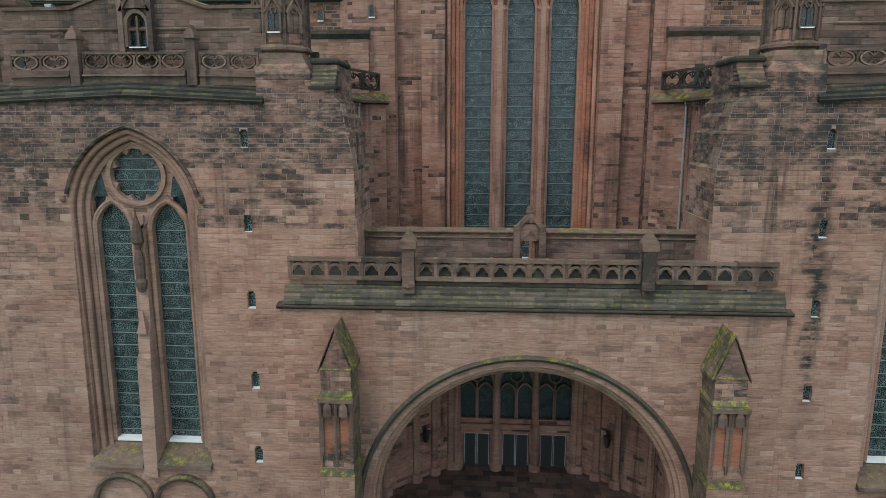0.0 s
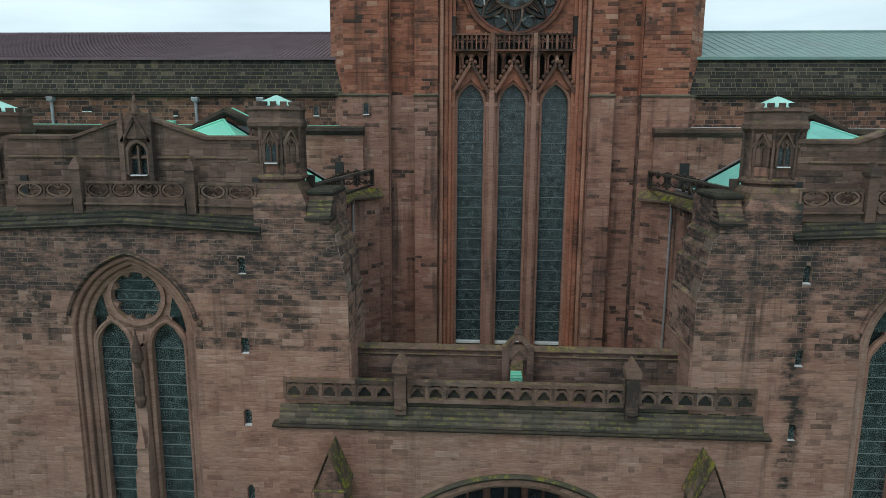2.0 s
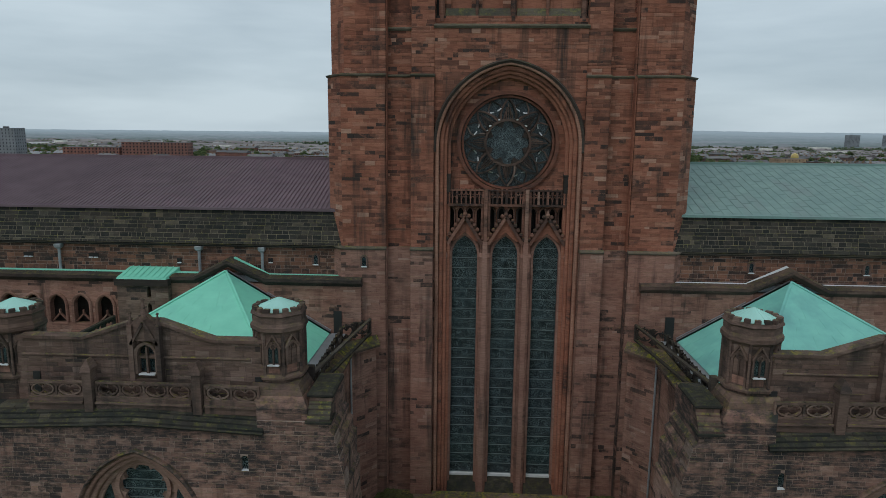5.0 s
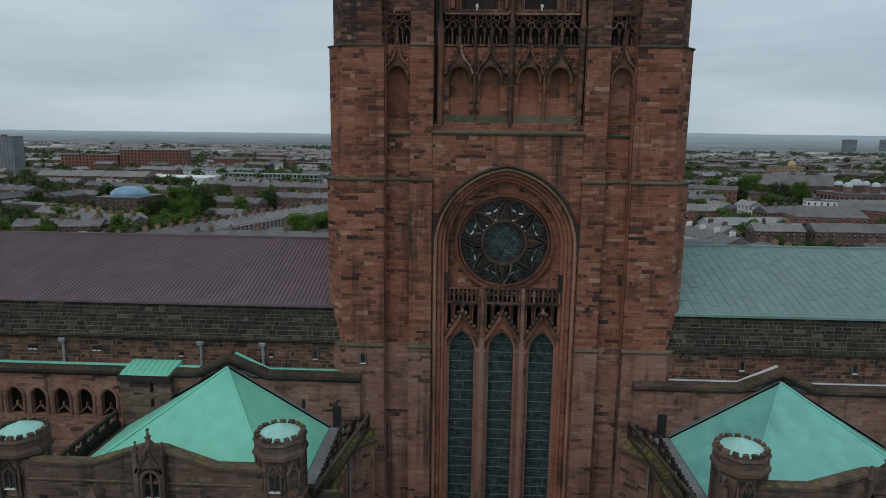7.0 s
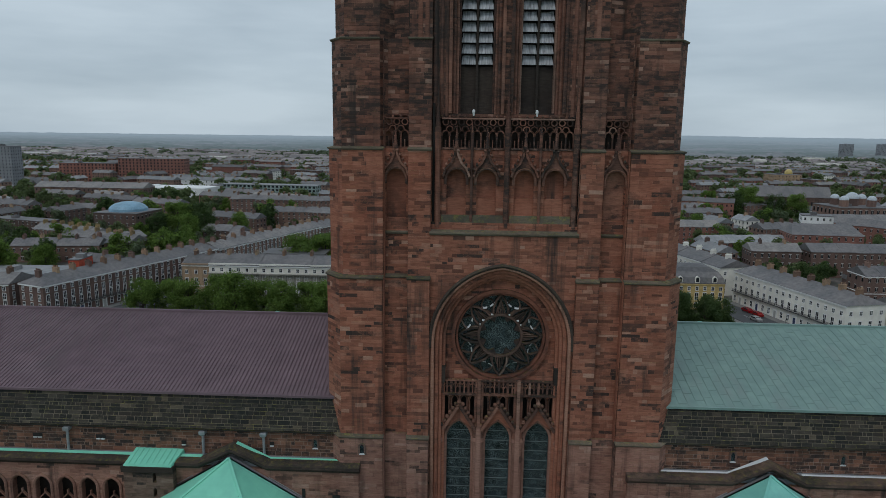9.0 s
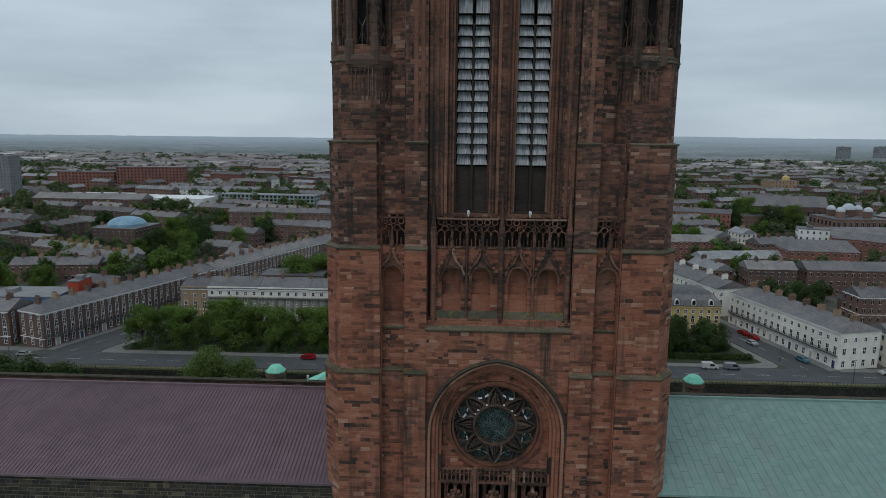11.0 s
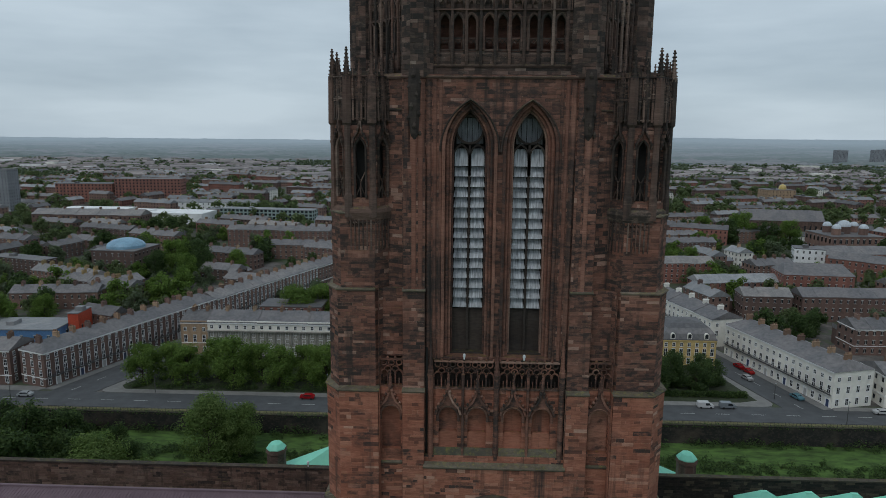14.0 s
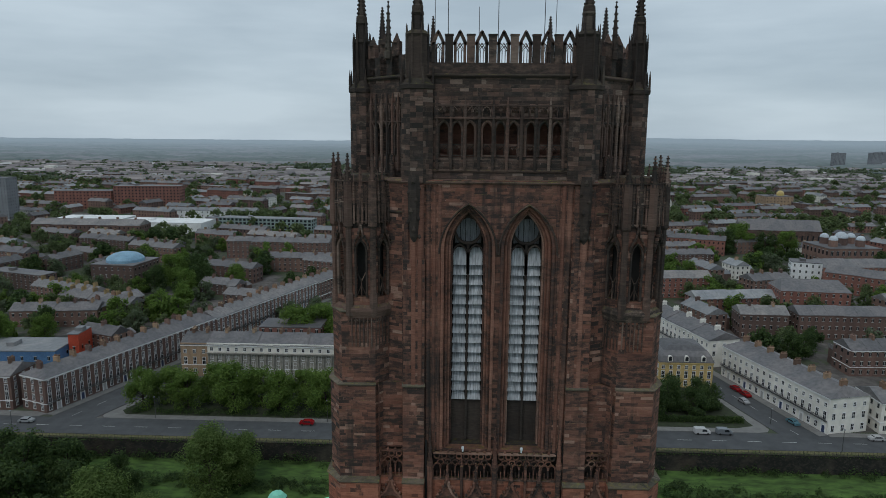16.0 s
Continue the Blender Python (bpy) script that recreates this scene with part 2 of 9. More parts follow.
M_COPPER_PALE = copper("pale_verdigris", (0.42, 0.72, 0.64), (0.36, 0.66, 0.58), (0.30, 0.55, 0.50))
M_LEAD = plain("grey_lead", (0.23, 0.24, 0.255), 0.5, 0.0, 0.2, 1.0)
M_FLASH = plain("pale_flashing", (0.72, 0.74, 0.76), 0.5, 0.0, 0.1, 1.0)
M_LOUVRE = plain("weathered_louvre", (0.42, 0.44, 0.46), 0.8, 0.0, 0.65, 1.6, 0.2, (5, 1, 0.35))
M_BLACK = plain("dark_timber", (0.018, 0.017, 0.017), 0.6)
# Near-black colour that paints shade into openings and recesses.
M_SHADE = plain("unlit_interior", (0.02, 0.018, 0.017), 0.95)
M_BAR = plain("saddle_bar", (0.15, 0.19, 0.19), 0.6)
M_IRON = plain("cast_iron", (0.10, 0.10, 0.10), 0.5, 0.3)
M_PIPE = plain("zinc_pipe", (0.34, 0.36, 0.38), 0.5, 0.3)
M_MOSS = plain("moss", (0.075, 0.075, 0.02), 0.95, 0.0, 0.5, 2.0, 0.5)
M_PAVE = varied("wet_flagstone", [(0.0, (0.065, 0.048, 0.046)), (0.5, (0.115, 0.078, 0.070)), (1.0, (0.18, 0.115, 0.10))], 0.12, 0.7, 0.6)


def leaded(name, tint, wire):
    """Dark glass in fine irregular leading, some quarries paler than others."""
    m, n, l, b = mat(name, 0.25)
    g, mp = n.new("ShaderNodeNewGeometry"), n.new("ShaderNodeMapping")
    mp.inputs["Scale"].default_value = (1.25, 0.2, 1.0)
    l.new(g.outputs["Position"], mp.inputs[0])
    v, e = n.new("ShaderNodeTexVoronoi"), n.new("ShaderNodeTexVoronoi")
    e.feature = "DISTANCE_TO_EDGE"
    for t in (v, e):
        t.inputs["Scale"].default_value = 8.0
        l.new(mp.outputs[0], t.inputs["Vector"])
    c = ramp_(n, l, v.outputs["Color"], [(0.15, (0.007, 0.010, 0.012)), (0.55, tint), (0.95, tuple(x * 1.5 for x in tint))])
    c = mixc(n, l, noise_(n, l, 0.8, (1, 1, 0.8), 5, 0.4, 0.62), c, (0.008, 0.011, 0.013))
    lines = math_(n, l, "LESS_THAN", e.outputs["Distance"], 0.085)
    c = mixc(n, l, math_(n, l, "MULTIPLY", lines, noise_(n, l, 2.2, (1, 1, 1), 6, 0.28, 0.58)), c, wire)
    l.new(c, b.inputs["Base Color"])
    b.inputs["Specular IOR Level"].default_value = 0.35
    return m


M_GLASS = leaded("leaded_glass", (0.020, 0.032, 0.038), (0.135, 0.175, 0.185))
M_GLASS_ROSE = leaded("rose_glass", (0.020, 0.032, 0.038), (0.115, 0.15, 0.155))
M_GLASS_DIM = leaded("sooty_leaded_glass", (0.014, 0.022, 0.026), (0.06, 0.09, 0.095))


# ---- mesh helpers ----
class Geo:
    """Vertices and faces of one mesh."""

    def __init__(self):
        self.v, self.f = [], []

    def add(self, verts, faces):
        k = len(self.v)
        self.v += verts
        self.f += [tuple(i + k for i in f) for f in faces]

    def box(self, x0, x1, y0, y1, z0, z1):
        x0, x1, y0, y1, z0, z1 = min(x0, x1), max(x0, x1), min(y0, y1), max(y0, y1), min(z0, z1), max(z0, z1)
        self.add([(x0, y0, z0), (x1, y0, z0), (x1, y1, z0), (x0, y1, z0), (x0, y0, z1), (x1, y0, z1), (x1, y1, z1), (x0, y1, z1)],
                 [(3, 2, 1, 0), (4, 5, 6, 7), (0, 1, 5, 4), (1, 2, 6, 5), (2, 3, 7, 6), (3, 0, 4, 7)])

    def loft(self, rings, caps=True):
        m = len(rings[0])
        faces = []
        for r in range(len(rings) - 1):
            for i in range(m):
                j = (i + 1) % m
                faces.append((r * m + i, r * m + j, (r + 1) * m + j, (r + 1) * m + i))
        if caps:
            faces += [tuple(reversed(range(m))), tuple(range((len(rings) - 1) * m, len(rings) * m))]
        self.add([p for ring in rings for p in ring], faces)

    def poly(self, pts, y0, y1):
        """An outline in x and z, made solid from y0 to y1."""
        self.loft([[(x, y0, z) for x, z in pts], [(x, y1, z) for x, z in pts]])

    def plan(self, pts, z0, z1):
        self.loft([[(x, y, z0) for x, y in pts], [(x, y, z1) for x, y in pts]])

    def cone(self, x, y, rings, sides=8, turn=0.5):
        """Rings of (z, radius) round an upright axis."""
        self.loft([[(x + r * math.cos((i + turn) * 2 * math.pi / sides), y + r * math.sin((i + turn) * 2 * math.pi / sides), z)
                    for i in range(sides)] for z, r in rings])

    def sweep(self, path, profile, closed=False):
        """A profile of (outward, y) carried along a path in x and z; outward is to the left of the way."""
        n, rings = len(path), []
        for i in range(n):
            a = path[i - 1] if (i or closed) else path[i]
            b = path[(i + 1) % n] if (i < n - 1 or closed) else path[i]
            dx, dz = b[0] - a[0], b[1] - a[1]
            k = math.hypot(dx, dz) or 1
            nx, nz = -dz / k, dx / k
            rings.append([(path[i][0] + nx * o, y, path[i][1] + nz * o) for o, y in profile])
        if closed:
            rings.append(rings[0])
        self.loft(rings, not closed)

    def bar(self, p, q, w, y0, y1):
        """A straight bar in x and z."""
        self.sweep([p, q], [(-w / 2, y0), (w / 2, y0), (w / 2, y1), (-w / 2, y1)])

    def ring(self, cx, cz, r, w, y0, y1, sides=20):
        path = [(cx + r * math.cos(-i * 2 * math.pi / sides), cz + r * math.sin(-i * 2 * math.pi / sides)) for i in range(sides)]
        self.sweep(path, [(-w / 2, y0), (w / 2, y0), (w / 2, y1), (-w / 2, y1)], True)

    def mapped(self, fn):
        self.v = [fn(p) for p in self.v]
        return self


INV = {}


def thing(name, at, label, category, group="", kind="", world=True):
    ob = new(name)
    ob.location = at
    if world:
        INV[ob] = Matrix.Translation(at).inverted()
    return tagged(ob, label, category, group, kind)


def mesh_of(geo, material, name, fix=True):
    me = bpy.data.meshes.new(name)
    me.from_pydata(geo.v, [], geo.f)
    if fix and len(geo.f) < 30000:
        bm = bmesh.new()
        bm.from_mesh(me)
        bmesh.ops.recalc_face_normals(bm, faces=bm.faces)
        bm.to_mesh(me)
        bm.free()
    for m in (material if isinstance(material, (list, tuple)) else [material]):
        me.materials.append(m)
    return me


def part(name, geo, material, parent, label="", kind="", fix=True):
    ob = new(name, geo if isinstance(geo, bpy.types.Mesh) else mesh_of(geo, material, name, fix))
    ob.parent = parent
    if parent in INV:
        ob.matrix_parent_inverse = INV[parent]
    return tagged(ob, label, "", "", kind)


def pointed(cx, hw, z0, spring, rise, steps=9):
    """The outline of a pointed opening, from its left foot over the apex to its right foot."""
    rise = max(rise, hw * 1.001)
    r = (hw * hw + rise * rise) / (2 * hw)
    top = math.acos(max(-1, min(1, (r - hw) / r)))
    left = [(cx - hw + r - r * math.cos(top * i / steps), spring + r * math.sin(top * i / steps)) for i in range(steps + 1)]
    right = [(2 * cx - x, z) for x, z in reversed(left[:-1])]
    return [(cx - hw, z0)] + left + right + [(cx + hw, z0)]


def arch_half(hw, spring, rise, z):
    """Half the width of a pointed opening at height z."""
    if z <= spring:
        return hw
    rise = max(rise, hw * 1.001)
    r = (hw * hw + rise * rise) / (2 * hw)
    h = z - spring
    return max(0.0, hw - r + math.sqrt(max(0.0, r * r - h * h))) if h < rise else 0.0


def opening(cx, hw, z0, spring, rise):
    """An opening as a function that gives its two sides at a height."""
    def at(z):
        h = arch_half(hw, spring, rise, z) if z0 <= z < spring + rise else 0
        return (cx - h, cx + h) if h > 0.02 else None
    return at


def circle_hole(cx, cz, r):
    def at(z):
        h = math.sqrt(max(0, r * r - (z - cz) ** 2))
        return (cx - h, cx + h) if h > 0.05 else None
    return at


def solid_spans(a, b, holes, z0, z1):
    """What remains of the stretch a to b when the holes at z0 and z1 are cut out."""
    spans = [(a, b)]
    for h in holes:
        cuts = [c for c in (h(z0 + 0.01), h((z0 + z1) / 2), h(z1 - 0.01)) if c]
        if cuts:
            c0, c1 = min(c[0] for c in cuts), max(c[1] for c in cuts)
            spans = [s for p, q in spans for s in ((p, min(q, c0)), (max(p, c1), q)) if s[1] - s[0] > 0.03]
    return spans


STONES = {}
PIECES = []


def wall(parent, p0, p1, z0, z1, material, holes=(), thick=0.5, course=0.30, top=None, pieces=None, core_mat=None, long=1.0, lean=0.0, joint=0.009):
    """A coursed stone wall from plan point p0 to p1, seen from the right of that way. holes and top use the distance along x for
    walls that run along x, else the distance from p0. lean: how far the face falls back over its height."""
    U = Vector((p1[0] - p0[0], p1[1] - p0[1], 0))
    W = U.length
    U.normalize()
    N = Vector((U.y, -U.x, 0))
    along = abs(U.y) < 0.01
    off = p0[0] if along and U.x > 0 else 0.0
    O = Vector((p0[0], p0[1], 0))
    core, stones = Geo(), Geo()

    def put(u, o, z):
        p = O + U * u + N * (o - lean * (z - z0) / (z1 - z0))
        return (p.x, p.y, z)

    def block(geo, a, b, c, d, o0, o1):
        geo.add([put(a, o0, c), put(b, o0, c), put(b, o1, c), put(a, o1, c), put(a, o0, d), put(b, o0, d), put(b, o1, d), put(a, o1, d)],
                [(0, 1, 2, 3), (7, 6, 5, 4), (3, 2, 6, 7), (2, 1, 5, 6), (1, 0, 4, 5), (0, 3, 7, 4)])
    rows = max(1, round((z1 - z0) / course))
    ch = (z1 - z0) / rows
    rng = random.Random(int(abs(p0[0]) * 131 + abs(p0[1]) * 17 + z0 * 71 + p1[0] * 7))
    shift = lambda at: (lambda z: (lambda c: (c[0] - off, c[1] - off) if c else None)(at(z)))
    cuts = [shift(h) for h in holes]
    if top:
        limit = lambda z: [(s[0] - off, s[1] - off) for s in top(z)]
    marks = [0.0]
    for r in range(rows):
        marks.append(marks[-1] + rng.choice((0.72, 0.9, 1.0, 1.0, 1.15, 1.3)))
    marks = [z0 + (z1 - z0) * q / marks[-1] for q in marks]
    for r in range(rows):
        a0, a1 = marks[r], marks[r + 1]
        ch = a1 - a0
        fine = 3 if (cuts or top) else 1
        for k in range(fine):
            c0, c1 = a0 + ch * k / fine, a0 + ch * (k + 1) / fine
            base = limit((c0 + c1) / 2) if top else [(0, W)]
            for lo, hi in base:
                for a, b in solid_spans(max(0, lo), min(W, hi), cuts, c0, c1):
                    block(core, a, b, c0, c1, -thick, 0)
        base = limit(a1 - 0.01) if top else [(0, W)]
        for lo, hi in base:
            for a, b in solid_spans(max(0, lo), min(W, hi), cuts, a0, a1):
                x = a
                first = True
                while x < b - 0.05:
                    w = rng.choice((0.4, 0.55, 0.7, 0.85, 1.0, 1.2, 1.5)) * long
                    if first and r % 2:
                        w *= 0.6
                    first = False
                    e = x + w
                    if b - e < 0.35:
                        e = b
                    g, i, d = joint, 0.018, rng.uniform(0.006, 0.022)
                    q = [(x + g, a0 + g, 0), (e - g, a0 + g, 0), (e - g, a1 - g, 0), (x + g, a1 - g, 0),
                         (x + g + i, a0 + g + i, d), (e - g - i, a0 + g + i, d), (e - g - i, a1 - g - i, d), (x + g + i, a1 - g - i, d)]
                    if e - x > 0.12:
                        verts = [put(u, o, z) for u, z, o in q]
                        faces = [(4, 5, 6, 7), (0, 1, 5, 4), (1, 2, 6, 5), (2, 3, 7, 6), (3, 0, 4, 7)]
                        if pieces and pieces[0] <= x + off <= pieces[1] and pieces[2] <= a0 <= pieces[3]:
                            PIECES.append((parent, verts, faces, material))
                        else:
                            stones.add(verts, faces)
                    x = e
    body = part("wall", core, core_mat or material, parent, fix=False)
    if stones.f:
        part("stonework", stones, material, parent, kind="stuff", fix=False)
    return body


def lay_pieces():
    """The blocks that can be told apart singly, as parts of their walls."""
    count = {}
    for parent, verts, faces, material in PIECES:
        count[parent] = count.get(parent, 0) + 1
        base = verts[0]
        g = Geo()
        g.add([(x - base[0], y - base[1], z - base[2]) for x, y, z in verts], faces)
        key = (material.name, tuple(round(c, 2) for p in g.v for c in p))
        if key not in STONES:
            STONES[key] = mesh_of(g, material, "block", False)
        ob = part("block", STONES[key], material, parent)
        ob.location = base


def string(geo, pts, z, h=0.28, out=0.16, back=0.15):
    """A moulded string course along plan points, with a sloped top."""
    for p0, p1 in zip(pts, pts[1:]):
        U = Vector((p1[0] - p0[0], p1[1] - p0[1], 0))
        W = U.length
        U.normalize()
        N = Vector((U.y, -U.x, 0))
        prof = [(-back, z + h * 1.5), (-back, z), (out * 0.5, z), (out, z + h * 0.45), (out, z + h * 0.7)]
        rings = []
        for u in (-out * 0.35, W + out * 0.35):
            o = Vector((p0[0], p0[1], 0)) + U * u
            rings.append([((o + N * d).x, (o + N * d).y, zz) for d, zz in prof])
        geo.loft(rings)


def tracery(geo, x0, x1, z0, z1, y, n, w=0.09, d=0.2, style="loop"):
    """A pierced parapet: rails, posts and looped bars."""
    geo.box(x0, x1, y - d * 0.2, y + d * 1.2, z1 - w * 1.6, z1)
    geo.box(x0, x1, y - d * 0.2, y + d * 1.2, z0, z0 + w * 1.6)
    c = (x1 - x0) / n
    h = z1 - z0
    for i in range(n + 1):
        geo.box(x0 + i * c - w * 0.7, x0 + i * c + w * 0.7, y, y + d, z0, z1)
    for i in range(n):
        a, b, m = x0 + i * c, x0 + (i + 1) * c, x0 + (i + 0.5) * c
        if style == "loop":
            geo.sweep(pointed(m, c * 0.44, z0, z0 + h * 0.42, h * 0.44, 5), [(-w / 2, y), (w / 2, y), (w / 2, y + d), (-w / 2, y + d)])
            geo.bar((a, z0 + h * 0.95), (m, z0 + h * 0.55), w * 0.8, y, y + d)
            geo.bar((b, z0 + h * 0.95), (m, z0 + h * 0.55), w * 0.8, y, y + d)
        elif style == "bowl":
            geo.sweep([(m + c * 0.40 * math.cos(-t * math.pi / 7), z0 + h * 0.52 + h * 0.36 * math.sin(-t * math.pi / 7)) for t in range(14)], [(-w / 2, y), (w / 2, y), (w / 2, y + d), (-w / 2, y + d)], True)
            geo.bar((m, z0 + h * 0.58), (m, z1), w * 0.7, y + 0.02, y + d - 0.02)
            for e in (-1, 1):
                geo.bar((m, z0 + h * 0.6), (m + e * c * 0.17, z0 + h * 0.82), w * 0.7, y + 0.03, y + d - 0.03)
                geo.bar((m + e * c * 0.12, z0 + h * 0.2), (m, z0 + h * 0.36), w * 0.7, y + 0.03, y + d - 0.03)
                geo.poly([(m + e * c * 0.47, z0 + h * 0.95), (m + e * c * 0.28, z0 + h * 0.93), (m + e * c * 0.45, z0 + h * 0.68)][::e], y + 0.02, y + d - 0.02)
                geo.poly([(m + e * c * 0.47, z0 + h * 0.08), (m + e * c * 0.45, z0 + h * 0.34), (m + e * c * 0.28, z0 + h * 0.1)][::e], y + 0.02, y + d - 0.02)
        elif style == "tall":
            for k in (0.25, 0.75):
                geo.bar((a + c * k, z0), (a + c * k, z0 + h * 0.7), w * 0.7, y, y + d)
            geo.ring(m, z0 + h * 0.74, c * 0.24, w * 0.8, y, y + d, 10)
            geo.bar((a, z0 + h * 0.5), (m, z0 + h * 0.62), w * 0.7, y, y + d)
            geo.bar((b, z0 + h * 0.5), (m, z0 + h * 0.62), w * 0.7, y, y + d)
            geo.bar((a, z1 - w), (a + c * 0.3, z0 + h * 0.75), w * 0.7, y, y + d)
            geo.bar((b, z1 - w), (b - c * 0.3, z0 + h * 0.75), w * 0.7, y, y + d)


def pinnacle(geo, x, y, z0, z1, r, knobs=6, sides=8):
    """A tapered spirelet with crockets and a finial."""
    geo.cone(x, y, [(z0, r), (z0 + (z1 - z0) * 0.12, r * 1.02), (z0 + (z1 - z0) * 0.14, r * 0.8), (z1 - 0.05, r * 0.1), (z1, r * 0.05)], sides)
    for k in range(knobs):
        f = 0.18 + 0.72 * k / max(1, knobs - 1)
        z, rr = z0 + (z1 - z0) * f, r * 0.8 * (1 - (f - 0.14) / 0.86) + r * 0.14
        for i in range(4):
            a = i * math.pi / 2 + math.pi / 4
            px, py = x + rr * math.cos(a), y + rr * math.sin(a)
            s = r * 0.17
            geo.box(px - s, px + s, py - s, py + s, z - s, z + s)
    geo.cone(x, y, [(z1 - r * 0.5, r * 0.12), (z1 - r * 0.25, r * 0.32), (z1, r * 0.1)], 6)


def foil(geo, cx, cz, outer, mid, lobe, y0, y1, lobes=8, steps=8, turn=0.5):
    """A ring whose inner edge is cut into round lobes."""
    stations = []
    for i in range(lobes * steps):
        a = (i / steps + turn) * 2 * math.pi / lobes
        d = ((i % steps) / steps * 2 - 1) * math.pi / lobes
        s = math.sqrt(max(0.0, lobe ** 2 - (mid * math.sin(d)) ** 2)) if abs(mid * math.sin(d)) < lobe else 0.0
        r = mid * math.cos(d) + s
        ca, sa = math.cos(a), math.sin(a)
        stations.append([(cx + outer * ca, y0, cz + outer * sa), (cx + r * ca, y0, cz + r * sa), (cx + r * ca, y1, cz + r * sa), (cx + outer * ca, y1, cz + outer * sa)])
    geo.loft(stations + [stations[0]], False)


def pane(cx, hw, z0, spring, rise, y):
    g = Geo()
    g.poly(pointed(cx, hw, z0, spring, rise), y, y + 0.05)
    return g


def oct_masonry(parent, x, y, r, z0, z1, material, course=0.4, facets=(3, 4, 5, 6, 7)):
    """An octagonal shaft of coursed stone; facets 5 faces the front."""
    g = Geo()
    g.cone(x, y, [(z0, r - 0.02), (z1, r - 0.02)])
    part("shaft_core", g, material, parent)
    for k in facets:
        a0, a1 = (k + 0.5) * math.pi / 4, (k + 1.5) * math.pi / 4
        wall(parent, (x + r * math.cos(a0), y + r * math.sin(a0)), (x + r * math.cos(a1), y + r * math.sin(a1)), z0, z1, material, thick=0.02, course=course, long=0.7)


def stepped_stones(parent, x0, x1, y, z, rows, dy, dz, material, rng, rise=lambda x: 0.0, back=0.7, label=""):
    """Rows of sloping weathering stones, each row set back above the last."""
    for r in range(rows):
        g = Geo()
        x = x0
        while x < x1 - 0.05:
            e = min(x + rng.uniform(0.6, 1.3), x1)
            if x1 - e < 0.3:
                e = x1
            yy, zz, j = y + r * dy, z + r * dz, rng.uniform(-0.015, 0.015)
            g.loft([[(a, yy + j, zz - 0.04 + rise(a)), (a, yy + j, zz + dz * 0.45 + rise(a)), (a, yy + dy + 0.05, zz + dz + 0.03 + rise(a)), (a, yy + back, zz + dz + 0.03 + rise(a)), (a, yy + back, zz - 0.04 + rise(a))]
                    for a in (x + 0.006, e - 0.006)])
            x = e
        part("weathering_course", g, material, parent, label, "stuff")

# ---- tower ----
CT, CP, YC = 0.13, -0.1, 14.6
tower = thing("cathedral_tower", (CT, YC, 0), "tall red sandstone cathedral tower with louvred belfry and pinnacled top", "tower")
# set-offs: from, to, front of the buttress strips
STAGES = [(13.0, 36.5, 0.0, 14.95), (36.5, 50.4, 0.35, 14.85), (50.4, 60.95, 0.85, 14.6), (60.95, 69.6, 1.3, 14.35), (69.6, 76.0, 1.5, 14.05)]
g = Geo()
g.box(CT - 12.0, CT + 12.0, 6.0, 27.5, 13, 86.8)
part("core", g, M_RED, tower)
lines, caps = Geo(), Geo()
for z0, z1, f, hw in STAGES:
    m = M_ROSE if z1 < 37 else M_RED if z1 < 62 else M_SOOTRED
    for s in (-1, 1):
        X = lambda x: CT + s * x
        run = lambda a, b: (a, b) if s > 0 else (b, a)
        if z1 < 70:
            p = run((X(6.0), f), (X(7.85), f))
            wall(tower, *p, z0, z1, m, thick=1.6)
            g = Geo()
            g.box(X(6.0) - 0.02, X(7.85) + 0.02, f + 0.3, 3, z0, z1)
            q = run((X(7.85), f + 0.8), (X(9.9), f + 0.8))
            holes = [opening(X(8.92), 0.84, 55.3, 58.6, 0.85)] if z0 == 50.4 else [opening(X(8.87), 0.97, 60.98, 63.5, 0.0001)] if 60 < z0 < 62 else []
            wall(tower, *q, z0, z1, m, holes, thick=0.5)
            g.box(X(7.85), X(9.9), f + 1.3, 3, z0, z1)
            part("backing", g, m, tower)
            for a, b in (run((X(6.0), f + 1.6), (X(6.0), f)), run((X(7.85), f), (X(7.85), f + 0.8)), run((X(9.9), f + 0.8), (X(9.9), f))):
                wall(tower, a, b, z0, z1, m, thick=0.02)
        # corner turret, faceted
        inner = [(X(9.9), f + 0.8), (X(9.9), f), (X(hw - 1.35), f), (X(hw), f + 1.6), (X(hw), 10.0)]
        if z0 > 60:
            inner = [(X(9.0), f + 1.5), (X(10.2), f + 0.15), (X(hw - 1.0), f + 0.15), (X(hw), f + 1.7), (X(hw), 10.0)]
        g = Geo()
        g.plan([(x - s * 0.1, y + 0.12) for x, y in inner] + [(X(9.0), 10.0)], z0, z1)
        part("turret_core", g, m, tower)
        for a, b in zip(inner, inner[1:]):
            a, b = run(a, b)
            if abs(a[1] - b[1]) > 4:
                far, near = (a, b) if a[1] > b[1] else (b, a)
                mid = (near[0], near[1] + 4.0)
                a, b = (mid, near) if s < 0 else (near, mid)
            wall(tower, a, b, z0, z1, m, thick=0.1)
        if z1 < 70:
            pts = [(X(6.0), f), (X(7.85), f)]
            string(lines, pts if s > 0 else pts[::-1], z1 - 0.15, 0.22, 0.15, 0.7)
        path = inner[1:4] + [(inner[3][0], 7.0)]
        string(lines, path if s > 0 else path[::-1], z1 - 0.15, 0.22, 0.15, 0.8)
        if 50 < z1 < 51:
            pts = [(X(7.85), f + 0.8), (X(9.9), f + 0.8)]
            string(lines, pts if s > 0 else pts[::-1], z1 - 0.15, 0.22, 0.15, 0.8)
